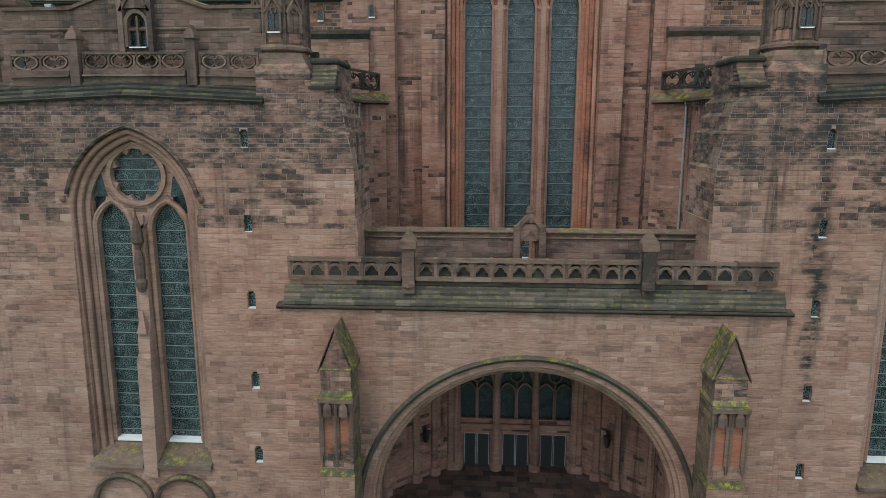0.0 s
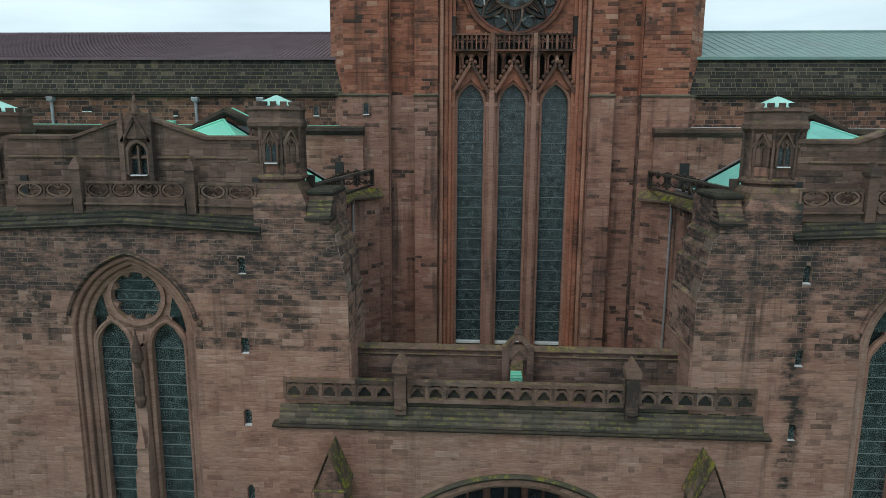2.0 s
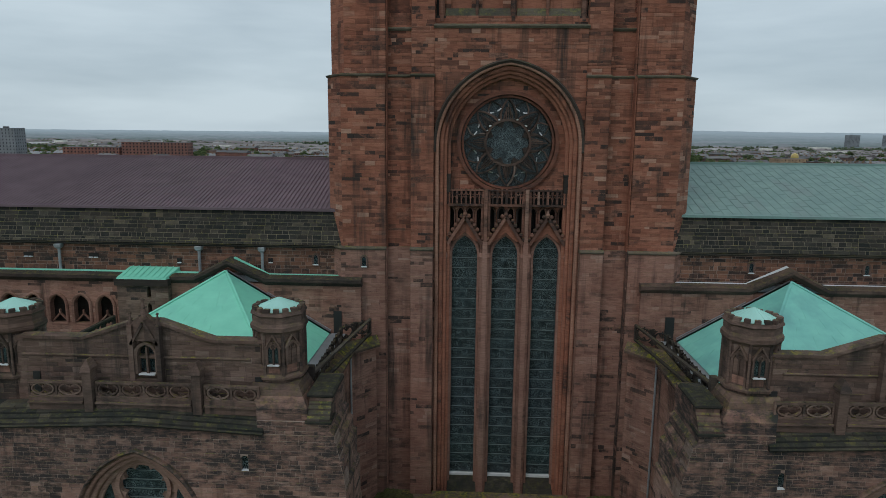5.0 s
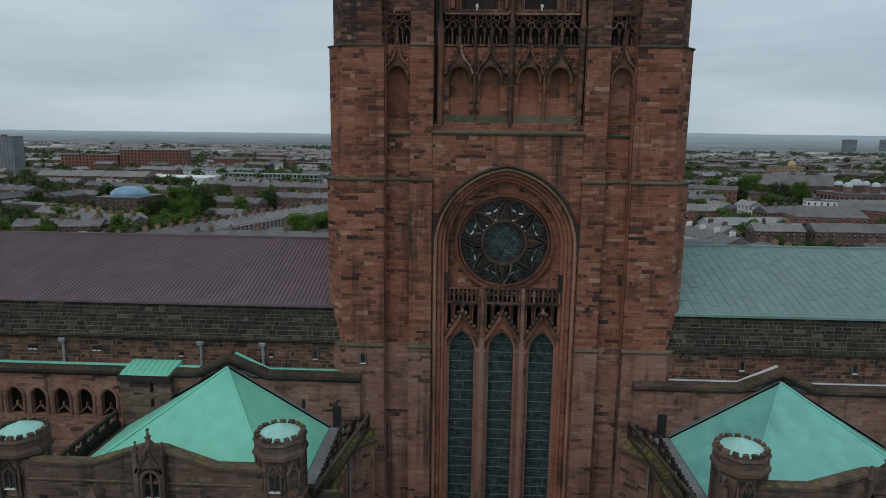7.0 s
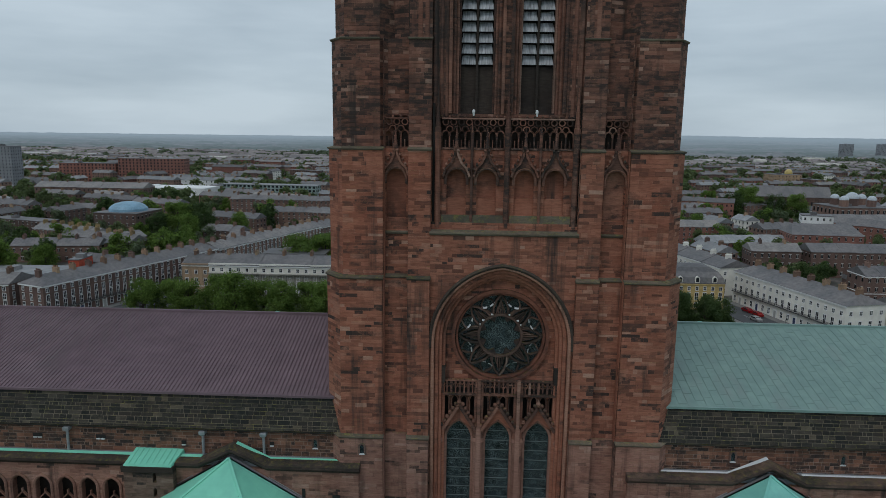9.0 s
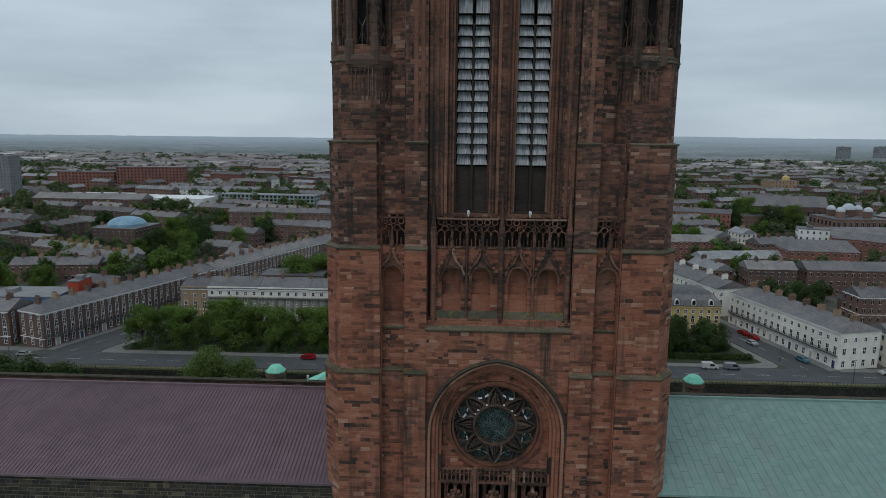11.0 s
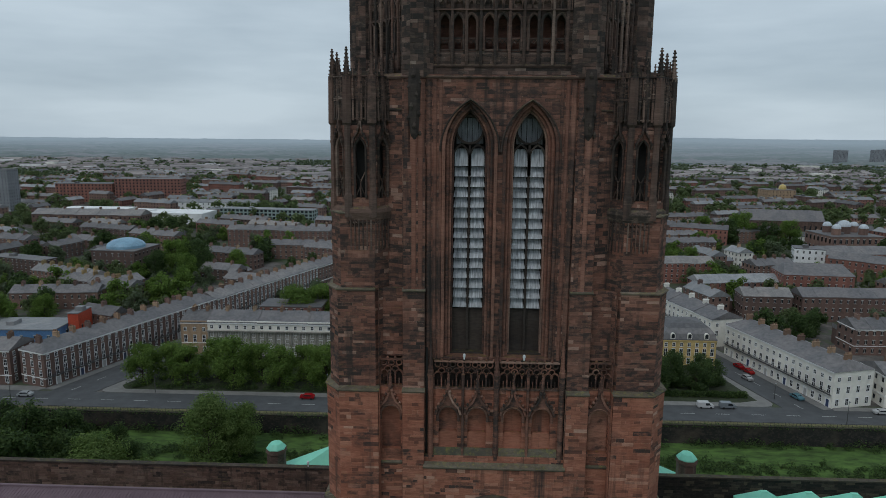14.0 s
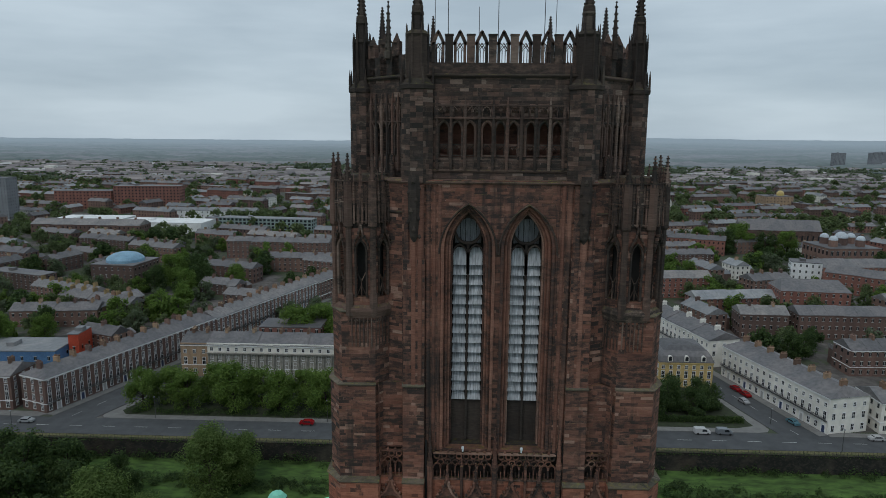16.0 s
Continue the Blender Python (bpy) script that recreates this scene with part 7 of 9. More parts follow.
# ---- city: materials ----
M_BRICK = varied("dark_red_brick", [(0.0, (0.10, 0.066, 0.057)), (0.5, (0.155, 0.096, 0.079)), (1.0, (0.21, 0.132, 0.106))], 0.9, 1.5)
M_BRICK_RED = varied("bright_red_brick", [(0.0, (0.18, 0.085, 0.068)), (0.6, (0.25, 0.11, 0.085)), (1.0, (0.29, 0.16, 0.13))], 0.9, 1.5)
M_STUCCO = plain("cream_stucco", (0.80, 0.77, 0.70), 0.8, 0.0, 0.12, 0.6, 0.05)
M_WHITE = plain("white_paint", (0.82, 0.82, 0.81), 0.7, 0.0, 0.1, 1.0, 0.0)
M_OCHRE = plain("ochre_stone", (0.58, 0.42, 0.17), 0.85, 0.0, 0.25, 0.7, 0.1)
M_SLATE = varied("roof_slate", [(0.0, (0.095, 0.092, 0.096)), (0.4, (0.145, 0.140, 0.145)), (0.8, (0.19, 0.183, 0.185)), (1.0, (0.25, 0.235, 0.225))], 0.6, 0.9, 0.45)
M_SLATE_PALE = varied("pale_slate", [(0.0, (0.15, 0.155, 0.165)), (1.0, (0.27, 0.28, 0.29))], 0.6, 0.8)
M_POT = varied("chimney_brick", [(0.0, (0.12, 0.075, 0.055)), (0.6, (0.24, 0.15, 0.10)), (1.0, (0.36, 0.26, 0.17))], 0.9)
M_BUFF = varied("buff_chimney_brick", [(0.0, (0.20, 0.14, 0.075)), (1.0, (0.36, 0.26, 0.12))], 0.9)
M_WGLASS = plain("window_glass", (0.025, 0.03, 0.035), 0.12, 0.0, 0.4, 0.6, 0.0)
M_ASPHALT = plain("asphalt", (0.075, 0.078, 0.082), 0.75, 0.0, 0.25, 0.35, 0.1)
M_PATH = plain("paving", (0.20, 0.195, 0.185), 0.8, 0.0, 0.2, 0.6, 0.1)
M_PAINT = plain("road_paint", (0.55, 0.55, 0.53), 0.7, 0.0, 0.2, 1.0, 0.0)
M_GRASS = plain("grass", (0.070, 0.132, 0.026), 0.95, 0.0, 0.6, 0.5, 0.5, (0.5, 1.6, 1))
# Soil colour darkened to paint in the shade of the street trees.
M_SOIL = plain("shaded_soil", (0.035, 0.045, 0.02), 0.95, 0.0, 0.4, 0.8, 0.3)
M_BARK = plain("bark", (0.06, 0.045, 0.035), 0.95, 0.0, 0.3, 2.0, 0.3)
M_FAR_ROOF = varied("far_roofs", [(0.0, (0.165, 0.148, 0.147)), (0.5, (0.22, 0.20, 0.20)), (0.95, (0.28, 0.26, 0.258)), (0.98, (0.38, 0.38, 0.38)), (1.0, (0.55, 0.56, 0.56))], 0.8, 0.2)
M_TRIM = plain("weathered_window_trim", (0.52, 0.51, 0.48), 0.8, 0.0, 0.2, 1.0, 0.0)
M_VERGE = plain("rough_verge", (0.135, 0.125, 0.055), 0.95, 0.0, 0.5, 1.2, 0.4)


def leafy(name, stops):
    m, n, l, b = mat(name, 0.75)
    c = ramp_(n, l, random_(n, l), stops)
    c = mixc(n, l, noise_(n, l, 0.22, (1, 1, 1), 3, 0.35, 0.7), c, mixc(n, l, 1.0, c, (0.62, 0.7, 0.6), "MULTIPLY"))
    l.new(c, b.inputs["Base Color"])
    b.inputs["Specular IOR Level"].default_value = 0.2
    t, x, o = n.new("ShaderNodeBsdfTranslucent"), n.new("ShaderNodeMixShader"), n["Material Output"]
    l.new(mixc(n, l, 1.0, c, (1.25, 1.3, 0.8), "MULTIPLY"), t.inputs[0])
    x.inputs[0].default_value = 0.4
    l.new(b.outputs[0], x.inputs[1])
    l.new(t.outputs[0], x.inputs[2])
    l.new(x.outputs[0], o.inputs[0])
    return m


M_LEAF = leafy("lime_leaves", [(0.0, (0.070, 0.115, 0.026)), (0.5, (0.130, 0.205, 0.044)), (1.0, (0.198, 0.276, 0.069))])
M_LEAF_DARK = leafy("dark_leaves", [(0.0, (0.034, 0.060, 0.024)), (0.6, (0.066, 0.105, 0.036)), (1.0, (0.105, 0.15, 0.052))])
M_LEAF_GREY = leafy("grey_green_leaves", [(0.0, (0.085, 0.108, 0.068)), (0.5, (0.12, 0.148, 0.094)), (1.0, (0.16, 0.19, 0.125))])
M_LEAF_TOWN = leafy("town_leaves", [(0.0, (0.081, 0.110, 0.054)), (0.5, (0.127, 0.162, 0.076)), (1.0, (0.178, 0.213, 0.106))])
M_LEAF_PALE = leafy("pale_leaves", [(0.0, (0.075, 0.115, 0.030)), (0.5, (0.13, 0.19, 0.055)), (1.0, (0.19, 0.25, 0.09))])


def city_ground():
    m, n, l, b = mat("town_ground", 0.9)
    c = ramp_(n, l, noise_(n, l, 0.055, (1, 1, 1), 7, 0.38, 0.62, 0.65), [(0.0, (0.050, 0.075, 0.030)), (0.4, (0.075, 0.088, 0.050)), (0.52, (0.085, 0.078, 0.070)), (0.7, (0.12, 0.105, 0.095)), (1.0, (0.17, 0.155, 0.145))])
    c = mixc(n, l, noise_(n, l, 0.35, (1, 1, 1), 4, 0.3, 0.7), c, mixc(n, l, 1.0, c, (0.6, 0.6, 0.6), "MULTIPLY"))
    l.new(c, b.inputs["Base Color"])
    return m


M_TOWN = city_ground()
ROAD = 4.0


def height(x, y):
    """The lie of the land: precinct, sunken garden, then the town, rising far off."""
    if y < 46:
        return -0.45
    if y < 75:
        return -0.45 - 8.0 * (y - 46) / 29
    if y < 119:
        return -8.45 + 7.4 * (y - 75) / 44 + (0.9 * math.sin(x * 0.05) if y < 112 else 0)
    if y < 240:
        return ROAD - 0.12
    if y < 1500:
        return ROAD - 0.12 + (y - 240) * 0.006
    return ROAD + 7.4 + (y - 1500) * 0.004 + 10 * max(0.0, math.sin(x * 0.0011 + 1.0)) * min(1, (y - 1500) / 2000)


ys = [-400, -120, -40, 0, 46, 55, 65, 75, 85, 95, 105, 112, 118.9, 119.0, 130, 160, 240, 400, 700, 1100, 1500, 2000, 2600, 3300, 4000, 4700]
xs = [-4500, -3000, -2000, -1400, -900, -600, -400] + list(range(-300, 301, 20)) + [400, 600, 900, 1400, 2000, 3000, 4500]
g = Geo()
k = len(xs)
g.v = [(x, y, height(x, y)) for y in ys for x in xs]
g.f = [(j * k + i, j * k + i + 1, (j + 1) * k + i + 1, (j + 1) * k + i) for j in range(len(ys) - 1) for i in range(k - 1)]
me = mesh_of(g, [M_GRASS, M_TOWN], "ground", False)
for f in me.polygons:
    f.material_index = 1 if me.vertices[f.vertices[0]].co.y >= 119 else 0
tagged(new("ground", me), "grassy sunken garden falling below a wide town", "ground", kind="structure")

# ---- streets ----
DL = Vector((0.357, 0.934))
DR = Vector((-0.255, 0.967))


def strip(name, pts, z, material, label, thick=0.3):
    g = Geo()
    g.plan(pts, z - thick, z)
    ob = new(name, mesh_of(g, material, name))
    return tagged(ob, label, name, kind="structure")


def along(a, d, length, w0, w1):
    n = Vector((d.y, -d.x))
    a = Vector(a)
    return [tuple(a + n * w0), tuple(a + n * w1), tuple(a + d * length + n * w1), tuple(a + d * length + n * w0)]


strip("road", [(-330, 121.5), (330, 121.5), (330, 132.5), (-330, 132.5)], ROAD, M_ASPHALT, "grey asphalt road along the sunken garden")
A = Vector((-131.5, 134.5))
B = Vector((105.5, 132.0))
strip("road", along(A + DL * -2.5, DL, 230, 3.0, 16.0), ROAD + 0.004, M_ASPHALT, "asphalt side street beside a brick terrace")
strip("road", along(B + DR * -0.5, DR, 220, -13.5, -3.0), ROAD + 0.004, M_ASPHALT, "asphalt side street beside a cream terrace")
strip("pavement", along(A, DL, 230, 0.0, 3.0), ROAD + 0.13, M_PATH, "paved footway below the brick terrace")
strip("pavement", along(B, DR, 220, -3.0, 0.0), ROAD + 0.13, M_PATH, "paved footway below the cream terrace")
strip("verge", [(-330, 119.2), (330, 119.2), (330, 121.5), (-330, 121.5)], ROAD + 0.12, M_VERGE, "rough grass verge along the garden railings")
strip("pavement", [(-113.6, 134.6), (-113.2, 133.3), (-111.8, 132.6), (-110, 132.5), (86.0, 132.5), (88.6, 133.2), (89.7, 135.0), (89.2, 138), (85.5, 152), (82, 166), (80, 166), (83.5, 151), (86, 137.0), (80, 135.2), (-107, 135.2), (-109.5, 138), (-102, 158), (-104.5, 158), (-113.0, 136.4)], ROAD + 0.13, M_PATH, "paved footway round the tree-lined block")
strip("pavement", [(-330, 132.5), (-133, 132.5), (-131.5, 134.5), (-136, 136), (-330, 136)], ROAD + 0.135, M_PATH, "paved footway in front of the terraces")
strip("pavement", [(105.5, 131.0), (330, 131.0), (330, 133.6), (106, 133.6)], ROAD + 0.13, M_PATH, "paved footway in front of the cream terraces")
# The tree shade on this ground is part of its colour.
strip("lawn", [(-107, 135.2), (80, 135.2), (86, 137.0), (83.5, 151), (80, 167), (-100, 167), (-102, 158), (-109.5, 138)], ROAD + 0.135, M_SOIL, "shaded soil and ivy under the street trees")
g = Geo()
for k in range(60):
    x = -300 + k * 10
    g.box(x, x + 4, 126.9, 127.05, ROAD, ROAD + 0.012)
for a, d, w in ((A, DL, 8.2), (B, DR, -8.2)):
    n = Vector((d.y, -d.x))
    for k in range(12):
        p = a + n * w + d * (2 + k * 9)
        g.plan([tuple(p - n * 0.07), tuple(p + n * 0.07), tuple(p + n * 0.07 + d * 3.5), tuple(p - n * 0.07 + d * 3.5)], ROAD, ROAD + 0.016)
ob = tagged(new("road_marking", mesh_of(g, M_PAINT, "road_marking")), "worn white dashes on the asphalt", "road marking", kind="structure")
# retaining wall and railings
g = Geo()
g.box(-330, 330, 118.5, 119.2, -4.0, ROAD + 0.25)
g.box(-330, 330, 118.4, 119.2, ROAD + 0.25, ROAD + 0.38)
tagged(new("retaining_wall", mesh_of(g, M_SLATY, "retaining_wall")), "dark stone retaining wall below the road", "wall", kind="structure")
rail = Geo()
for k in range(440):
    x = -220 + k
    rail.box(x - 0.03, x + 0.03, 119.35, 119.41, ROAD + 0.1, ROAD + 1.3)
for z in (0.4, 1.2):
    rail.box(-220, 220, 119.36, 119.4, ROAD + z, ROAD + z + 0.06)
tagged(new("railings", mesh_of(rail, M_BLACK, "railings")), "dark iron railings along the footway", "railings", kind="structure")

# ---- buildings ----
def lattice(geo, xs, zs, solid, y0, y1):
    """A connected frame: the solid cells of a grid in x and z, from y0 to y1."""
    index = {}

    def at(i, j, k):
        if (i, j, k) not in index:
            index[(i, j, k)] = len(geo.v)
            geo.v.append((xs[i], (y0, y1)[k], zs[j]))
        return index[(i, j, k)]
    cells = {(i, j) for i in range(len(xs) - 1) for j in range(len(zs) - 1) if solid(i, j)}
    for i, j in cells:
        geo.f.append((at(i, j, 0), at(i + 1, j, 0), at(i + 1, j + 1, 0), at(i, j + 1, 0)))
        for n, p, q in (((i - 1, j), (i, j), (i, j + 1)), ((i + 1, j), (i + 1, j + 1), (i + 1, j)), ((i, j - 1), (i + 1, j), (i, j)), ((i, j + 1), (i, j + 1), (i + 1, j + 1))):
            if n not in cells:
                geo.f.append((at(*p, 0), at(*q, 0), at(*q, 1), at(*p, 1)))


def window_mesh(w, h):
    """A sash window: its frame with sill and lintel, and its pane."""
    g = Geo()
    lattice(g, [-w / 2 - 0.04, -w / 2 + 0.06, -0.025, 0.025, w / 2 - 0.06, w / 2 + 0.04], [-0.14, 0.03, h * 0.49, h * 0.53, h, h + 0.2], lambda i, j: i in (0, 4) or j in (0, 2, 4) or i == 2, -0.09, 0.02)
    p = Geo()
    p.box(-w / 2 + 0.05, w / 2 - 0.05, -0.02, 0.0, 0, h)
    return mesh_of(g, M_WHITE, "window", False), mesh_of(p, M_WGLASS, "pane", False)


WIN = window_mesh(1.15, 1.9)
WIN_SMALL = window_mesh(1.05, 1.2)
WIN_TALL = window_mesh(1.2, 2.5)
DOORS_MESH = []
for colour in ((0.25, 0.03, 0.03), (0.03, 0.05, 0.12), (0.02, 0.02, 0.02), (0.45, 0.45, 0.43)):
    g, leaf = Geo(), Geo()
    lattice(g, [-0.85, -0.58, 0.58, 0.85], [0, 2.3, 2.42, 2.8, 3.0], lambda i, j: i != 1 or j in (1, 3), -0.2, 0.02)
    leaf.box(-0.58, 0.58, -0.08, 0.0, 0, 2.3)
    DOORS_MESH.append((mesh_of(g, M_WHITE, "front_door", False), mesh_of(leaf, plain("door_paint", colour, 0.4, 0, 0.1, 1, 0), "door_leaf", False)))


def placed(name, me, parent, m):
    inner = me[1] if isinstance(me, tuple) else None
    ob = part(name, me[0] if inner else me, None, parent)
    ob.matrix_basis = m
    if inner:
        part(inner.name.split(".")[0], inner, None, ob)
    return ob


def gable_roof(L, D, z, rise, over=0.3, hip=0.0):
    g = Geo()
    a, b, c, d = -over, L + over, -over, D + over
    if not hip:
        n = max(1, round(L / 6.2))
        rings = []
        for i in range(n):
            h = z + 0.1 * ((i * 7) % 3 - 1)
            for x in (a + (b - a) * i / n + 0.01, a + (b - a) * (i + 1) / n - 0.01):
                rings.append([(x, c, h - 0.1), (x, c, h + 0.1), (x, D / 2, h + rise + 0.1), (x, d, h + 0.1), (x, d, h - 0.1)])
        g.loft(rings)
        return g
    g.add([(a, c, z), (b, c, z), (b, d, z), (a, d, z), (a + hip, D / 2, z + rise), (b - hip, D / 2, z + rise)],
          [(0, 1, 5, 4), (2, 3, 4, 5), (1, 2, 5), (3, 0, 4), (3, 2, 1, 0)])
    return g


def row(name, at, d, L, D, H, storeys, pitch, label, category, wall_m=None, roof_m=None, rise=2.8, hip=0.0, stacks=0, close=False, group="",
        base=None, parapet=0.0, balcony=False, flat=False, doors=False, band=None, win=(0.9, 1.4), stack_m=None):
    """A range of buildings whose front runs from at along d and faces the right of that way."""
    wall_m, roof_m = wall_m or M_BRICK, roof_m or M_SLATE
    T = thing(name, (0, 0, 0), label, category, group, world=False)
    z0 = ROAD if base is None else base
    T.matrix_basis = Matrix.Translation((at[0], at[1], z0)) @ Matrix.Rotation(math.atan2(d[1], d[0]), 4, "Z")
    g = Geo()
    g.box(0, L, 0, D, -1.0, H)
    if parapet:
        g.box(-0.1, L + 0.1, -0.12, 0.25, H - 0.1, H + parapet)
    if not flat and not hip:
        for x in (0.02, L - 0.02 - 0.3):
            g.loft([[(x, 0.02, H), (x, D - 0.02, H), (x, D / 2, H + rise - 0.05)], [(x + 0.3, 0.02, H), (x + 0.3, D - 0.02, H), (x + 0.3, D / 2, H + rise - 0.05)]])
    part("wall", g, wall_m, T)
    if flat:
        g = Geo()
        g.box(-0.2, L + 0.2, -0.2, D + 0.2, H, H + 0.35)
        g.box(L * 0.3, L * 0.3 + 3, D * 0.3, D * 0.6, H + 0.3, H + 1.9)
        part("roof", g, roof_m, T)
    else:
        part("roof", gable_roof(L, D, H + 0.02, rise, 0.3, hip), roof_m, T)
    if band:
        g = Geo()
        for zz, h, o in ((H - 0.45, 0.4, 0.3), (H / storeys * 1.02, 0.25, 0.14)):
            g.box(-0.05, L + 0.05, -o, 0.05, zz, zz + h)
            g.box(-o, 0.05, 0, D, zz, zz + h)
        part("cornice", g, band, T)
    sh = H / storeys
    if balcony:
        g = Geo()
        g.box(0.3, L - 0.3, -0.75, 0.02, sh + 0.30, sh + 0.42)
        g.box(0.3, L - 0.3, -0.75, -0.71, sh + 1.2, sh + 1.26)
        k = 0.4
        while k < L - 0.3:
            g.box(k, k + 0.06, -0.75, -0.7, sh + 0.4, sh + 1.2)
            k += 0.24
        part("balcony", g, M_IRON, T, "dark iron balcony along the first floor", fix=False)
    n = max(1, int(L / pitch))
    if close:
        for i in range(n):
            x = (i + 0.5) * L / n
            for s in range(storeys):
                if doors and s == 0 and i % 3 == 1:
                    placed("front_door", DOORS_MESH[(i * 7 + i // 3) % 4], T, Matrix.Translation((x, 0, 0.15)))
                    continue
                me = WIN_SMALL if s == storeys - 1 else (WIN_TALL if s == 1 else WIN)
                placed("window", me, T, Matrix.Translation((x, 0, s * sh + (0.75 if s != 1 else 0.5))))
        m = max(1, int(D / (pitch * 1.2)))
        for i in range(m):
            for s in range(storeys):
                me = WIN_SMALL if s == storeys - 1 else WIN
                for side in (0, 1):
                    M = Matrix.Translation((L * side, (i + 0.5) * D / m, s * sh + 0.75)) @ Matrix.Rotation(math.pi / 2 * (1 if side else -1), 4, "Z")
                    placed("window", me, T, M)
    else:
        g, f = Geo(), Geo()
        w, h = win
        trim = at[1] < 430
        for y, o in ((0, -1), (D, 1)):
            for i in range(n):
                x = (i + 0.5) * L / n
                for s in range(storeys):
                    z = s * sh + sh * 0.3
                    g.box(x - w / 2, x + w / 2, y, y + o * 0.03, z, z + h)
                    if trim:
                        f.box(x - w / 2 - 0.12, x + w / 2 + 0.12, y, y + o * 0.08, z + h, z + h + 0.2)
                        f.box(x - w / 2 - 0.08, x + w / 2 + 0.08, y, y + o * 0.1, z - 0.13, z)
                        f.box(x - 0.05, x + 0.05, y, y + o * 0.05, z, z + h)
        m = max(1, int(D / pitch))
        for x, o in ((0, -1), (L, 1)):
            for i in range(m):
                y = (i + 0.5) * D / m
                for s in range(storeys):
                    z = s * sh + sh * 0.3
                    g.box(x, x + o * 0.03, y - w / 2, y + w / 2, z, z + h)
                    if trim:
                        f.box(x, x + o * 0.08, y - w / 2 - 0.1, y + w / 2 + 0.1, z + h, z + h + 0.2)
        part("window_pane", g, M_WGLASS, T, kind="stuff", fix=False)
        if f.f:
            part("window_surround", f, M_TRIM, T, kind="stuff", fix=False)
        if stacks and not flat:
            # back extensions under lean-to roofs
            g, f = Geo(), Geo()
            k = 1.0
            while k < L - 4:
                e = 4.4 + (k * 1.7) % 1.6
                g.box(k, k + 3.2, D, D + e, -1, H * 0.6)
                f.loft([[(k - 0.15, D, H * 0.6), (k + 3.35, D, H * 0.6), (k + 3.35, D + e + 0.2, H * 0.6), (k - 0.15, D + e + 0.2, H * 0.6)], [(k - 0.15, D, H * 0.6 + 1.7), (k - 0.05, D, H * 0.6 + 1.7), (k - 0.05, D + e + 0.2, H * 0.6 + 1.7), (k - 0.15, D + e + 0.2, H * 0.6 + 1.7)]])
                k += 6.2 if k % 2 < 1 else 5.4
            part("rear_wing", g, wall_m, T, kind="stuff", fix=False)
            part("rear_wing_roof", f, roof_m, T, kind="stuff", fix=False)
    joined = Geo()
    for i in range(stacks):
        x = (i + 0.5) * L / stacks if stacks > 1 else L * 0.5
        g = joined if at[1] > 400 else Geo()
        g.box(x - 0.45, x + 0.45, D / 2 - 1.1, D / 2 + 1.1, H + rise * 0.3, H + rise + 1.3)
        g.box(x - 0.52, x + 0.52, D / 2 - 1.2, D / 2 + 1.2, H + rise + 1.2, H + rise + 1.4)
        if g is joined:
            continue
        for q in range(5):
            g.cone(x, D / 2 - 0.9 + q * 0.45, [(H + rise + 1.35, 0.15), (H + rise + 2.0, 0.12)], 6)
        part("chimney", g, stack_m or (M_POT if i % 3 or wall_m is M_STUCCO else wall_m), T)
    if joined.f:
        part("chimney", joined, M_POT, T, "brick chimney stacks", "stuff", fix=False)
    return T


# the long brick terrace, its front to the side street
row("brick_terrace", A, DL, 75, 11, 11.2, 4, 2.7, "dark brick Georgian terrace with white-trimmed sash windows", "terrace", stacks=13, close=True, band=M_WHITE, doors=True, balcony=True, rise=2.6, hip=4)
row("brick_terrace", A + DL * 75.1, DL, 74, 11, 10.8, 4, 2.7, "dark brick Georgian terrace with painted doors and many chimneys", "terrace", stacks=12, close=True, band=M_WHITE, doors=True, balcony=True, rise=2.6)
row("brick_terrace", A + DL * 149.3, DL, 60, 11, 10.4, 4, 3.0, "long brick terrace along the side street", "terrace", stacks=10, band=M_WHITE, rise=2.6)
row("brick_terrace", (-178, 137.0), (1, 0), 34, 12, 11.0, 4, 3.0, "brick corner terrace facing the garden", "terrace", stacks=5, close=True, band=M_WHITE, rise=2.6)
row("brick_terrace", (-262, 137.5), (1, 0), 80, 12, 10.8, 4, 3.0, "brick terrace facing the garden road", "terrace", stacks=9, band=M_WHITE, rise=2.6)
# the pale terrace behind the street trees
row("stucco_terrace", (-104, 169), (1, 0), 10, 14, 11.6, 3, 3.2, "dark stone end house of the pale terrace", "house", wall_m=M_POT, band=M_STUCCO, close=True, stacks=2, rise=2.8, parapet=0.6)
T = row("stucco_terrace", (-93.9, 168.2), (1, 0), 60, 14, 12.0, 4, 3.0, "pale columned terrace with slate roof behind street trees", "terrace", wall_m=M_STUCCO, band=M_WHITE, close=True, stacks=6, rise=2.8, parapet=0.6)
M_ASHLAR = plain("grey_ashlar", (0.34, 0.32, 0.28), 0.85, 0.0, 0.3, 0.8, 0.1)
g = Geo()
g.box(0.02, 59.98, -0.035, 0.0, 0.0, 8.75)
part("facade", g, M_ASHLAR, T, "grey ashlar lower storeys")
g = Geo()
g.box(-0.1, 60.1, -0.75, 0.1, 8.7, 9.05)
g.box(-0.2, 60.2, -0.95, 0.1, 9.05, 9.25)
part("entablature", g, M_ASHLAR, T, "deep stone entablature")
column = Geo()
column.cone(0, 0, [(0.3, 0.34), (0.6, 0.34), (0.7, 0.27), (8.1, 0.22), (8.25, 0.34), (8.7, 0.36)], 10)
column = mesh_of(column, M_ASHLAR, "column")
for k in range(21):
    placed("column", column, T, Matrix.Translation((0.4 + k * 2.96, -0.45, 0)))
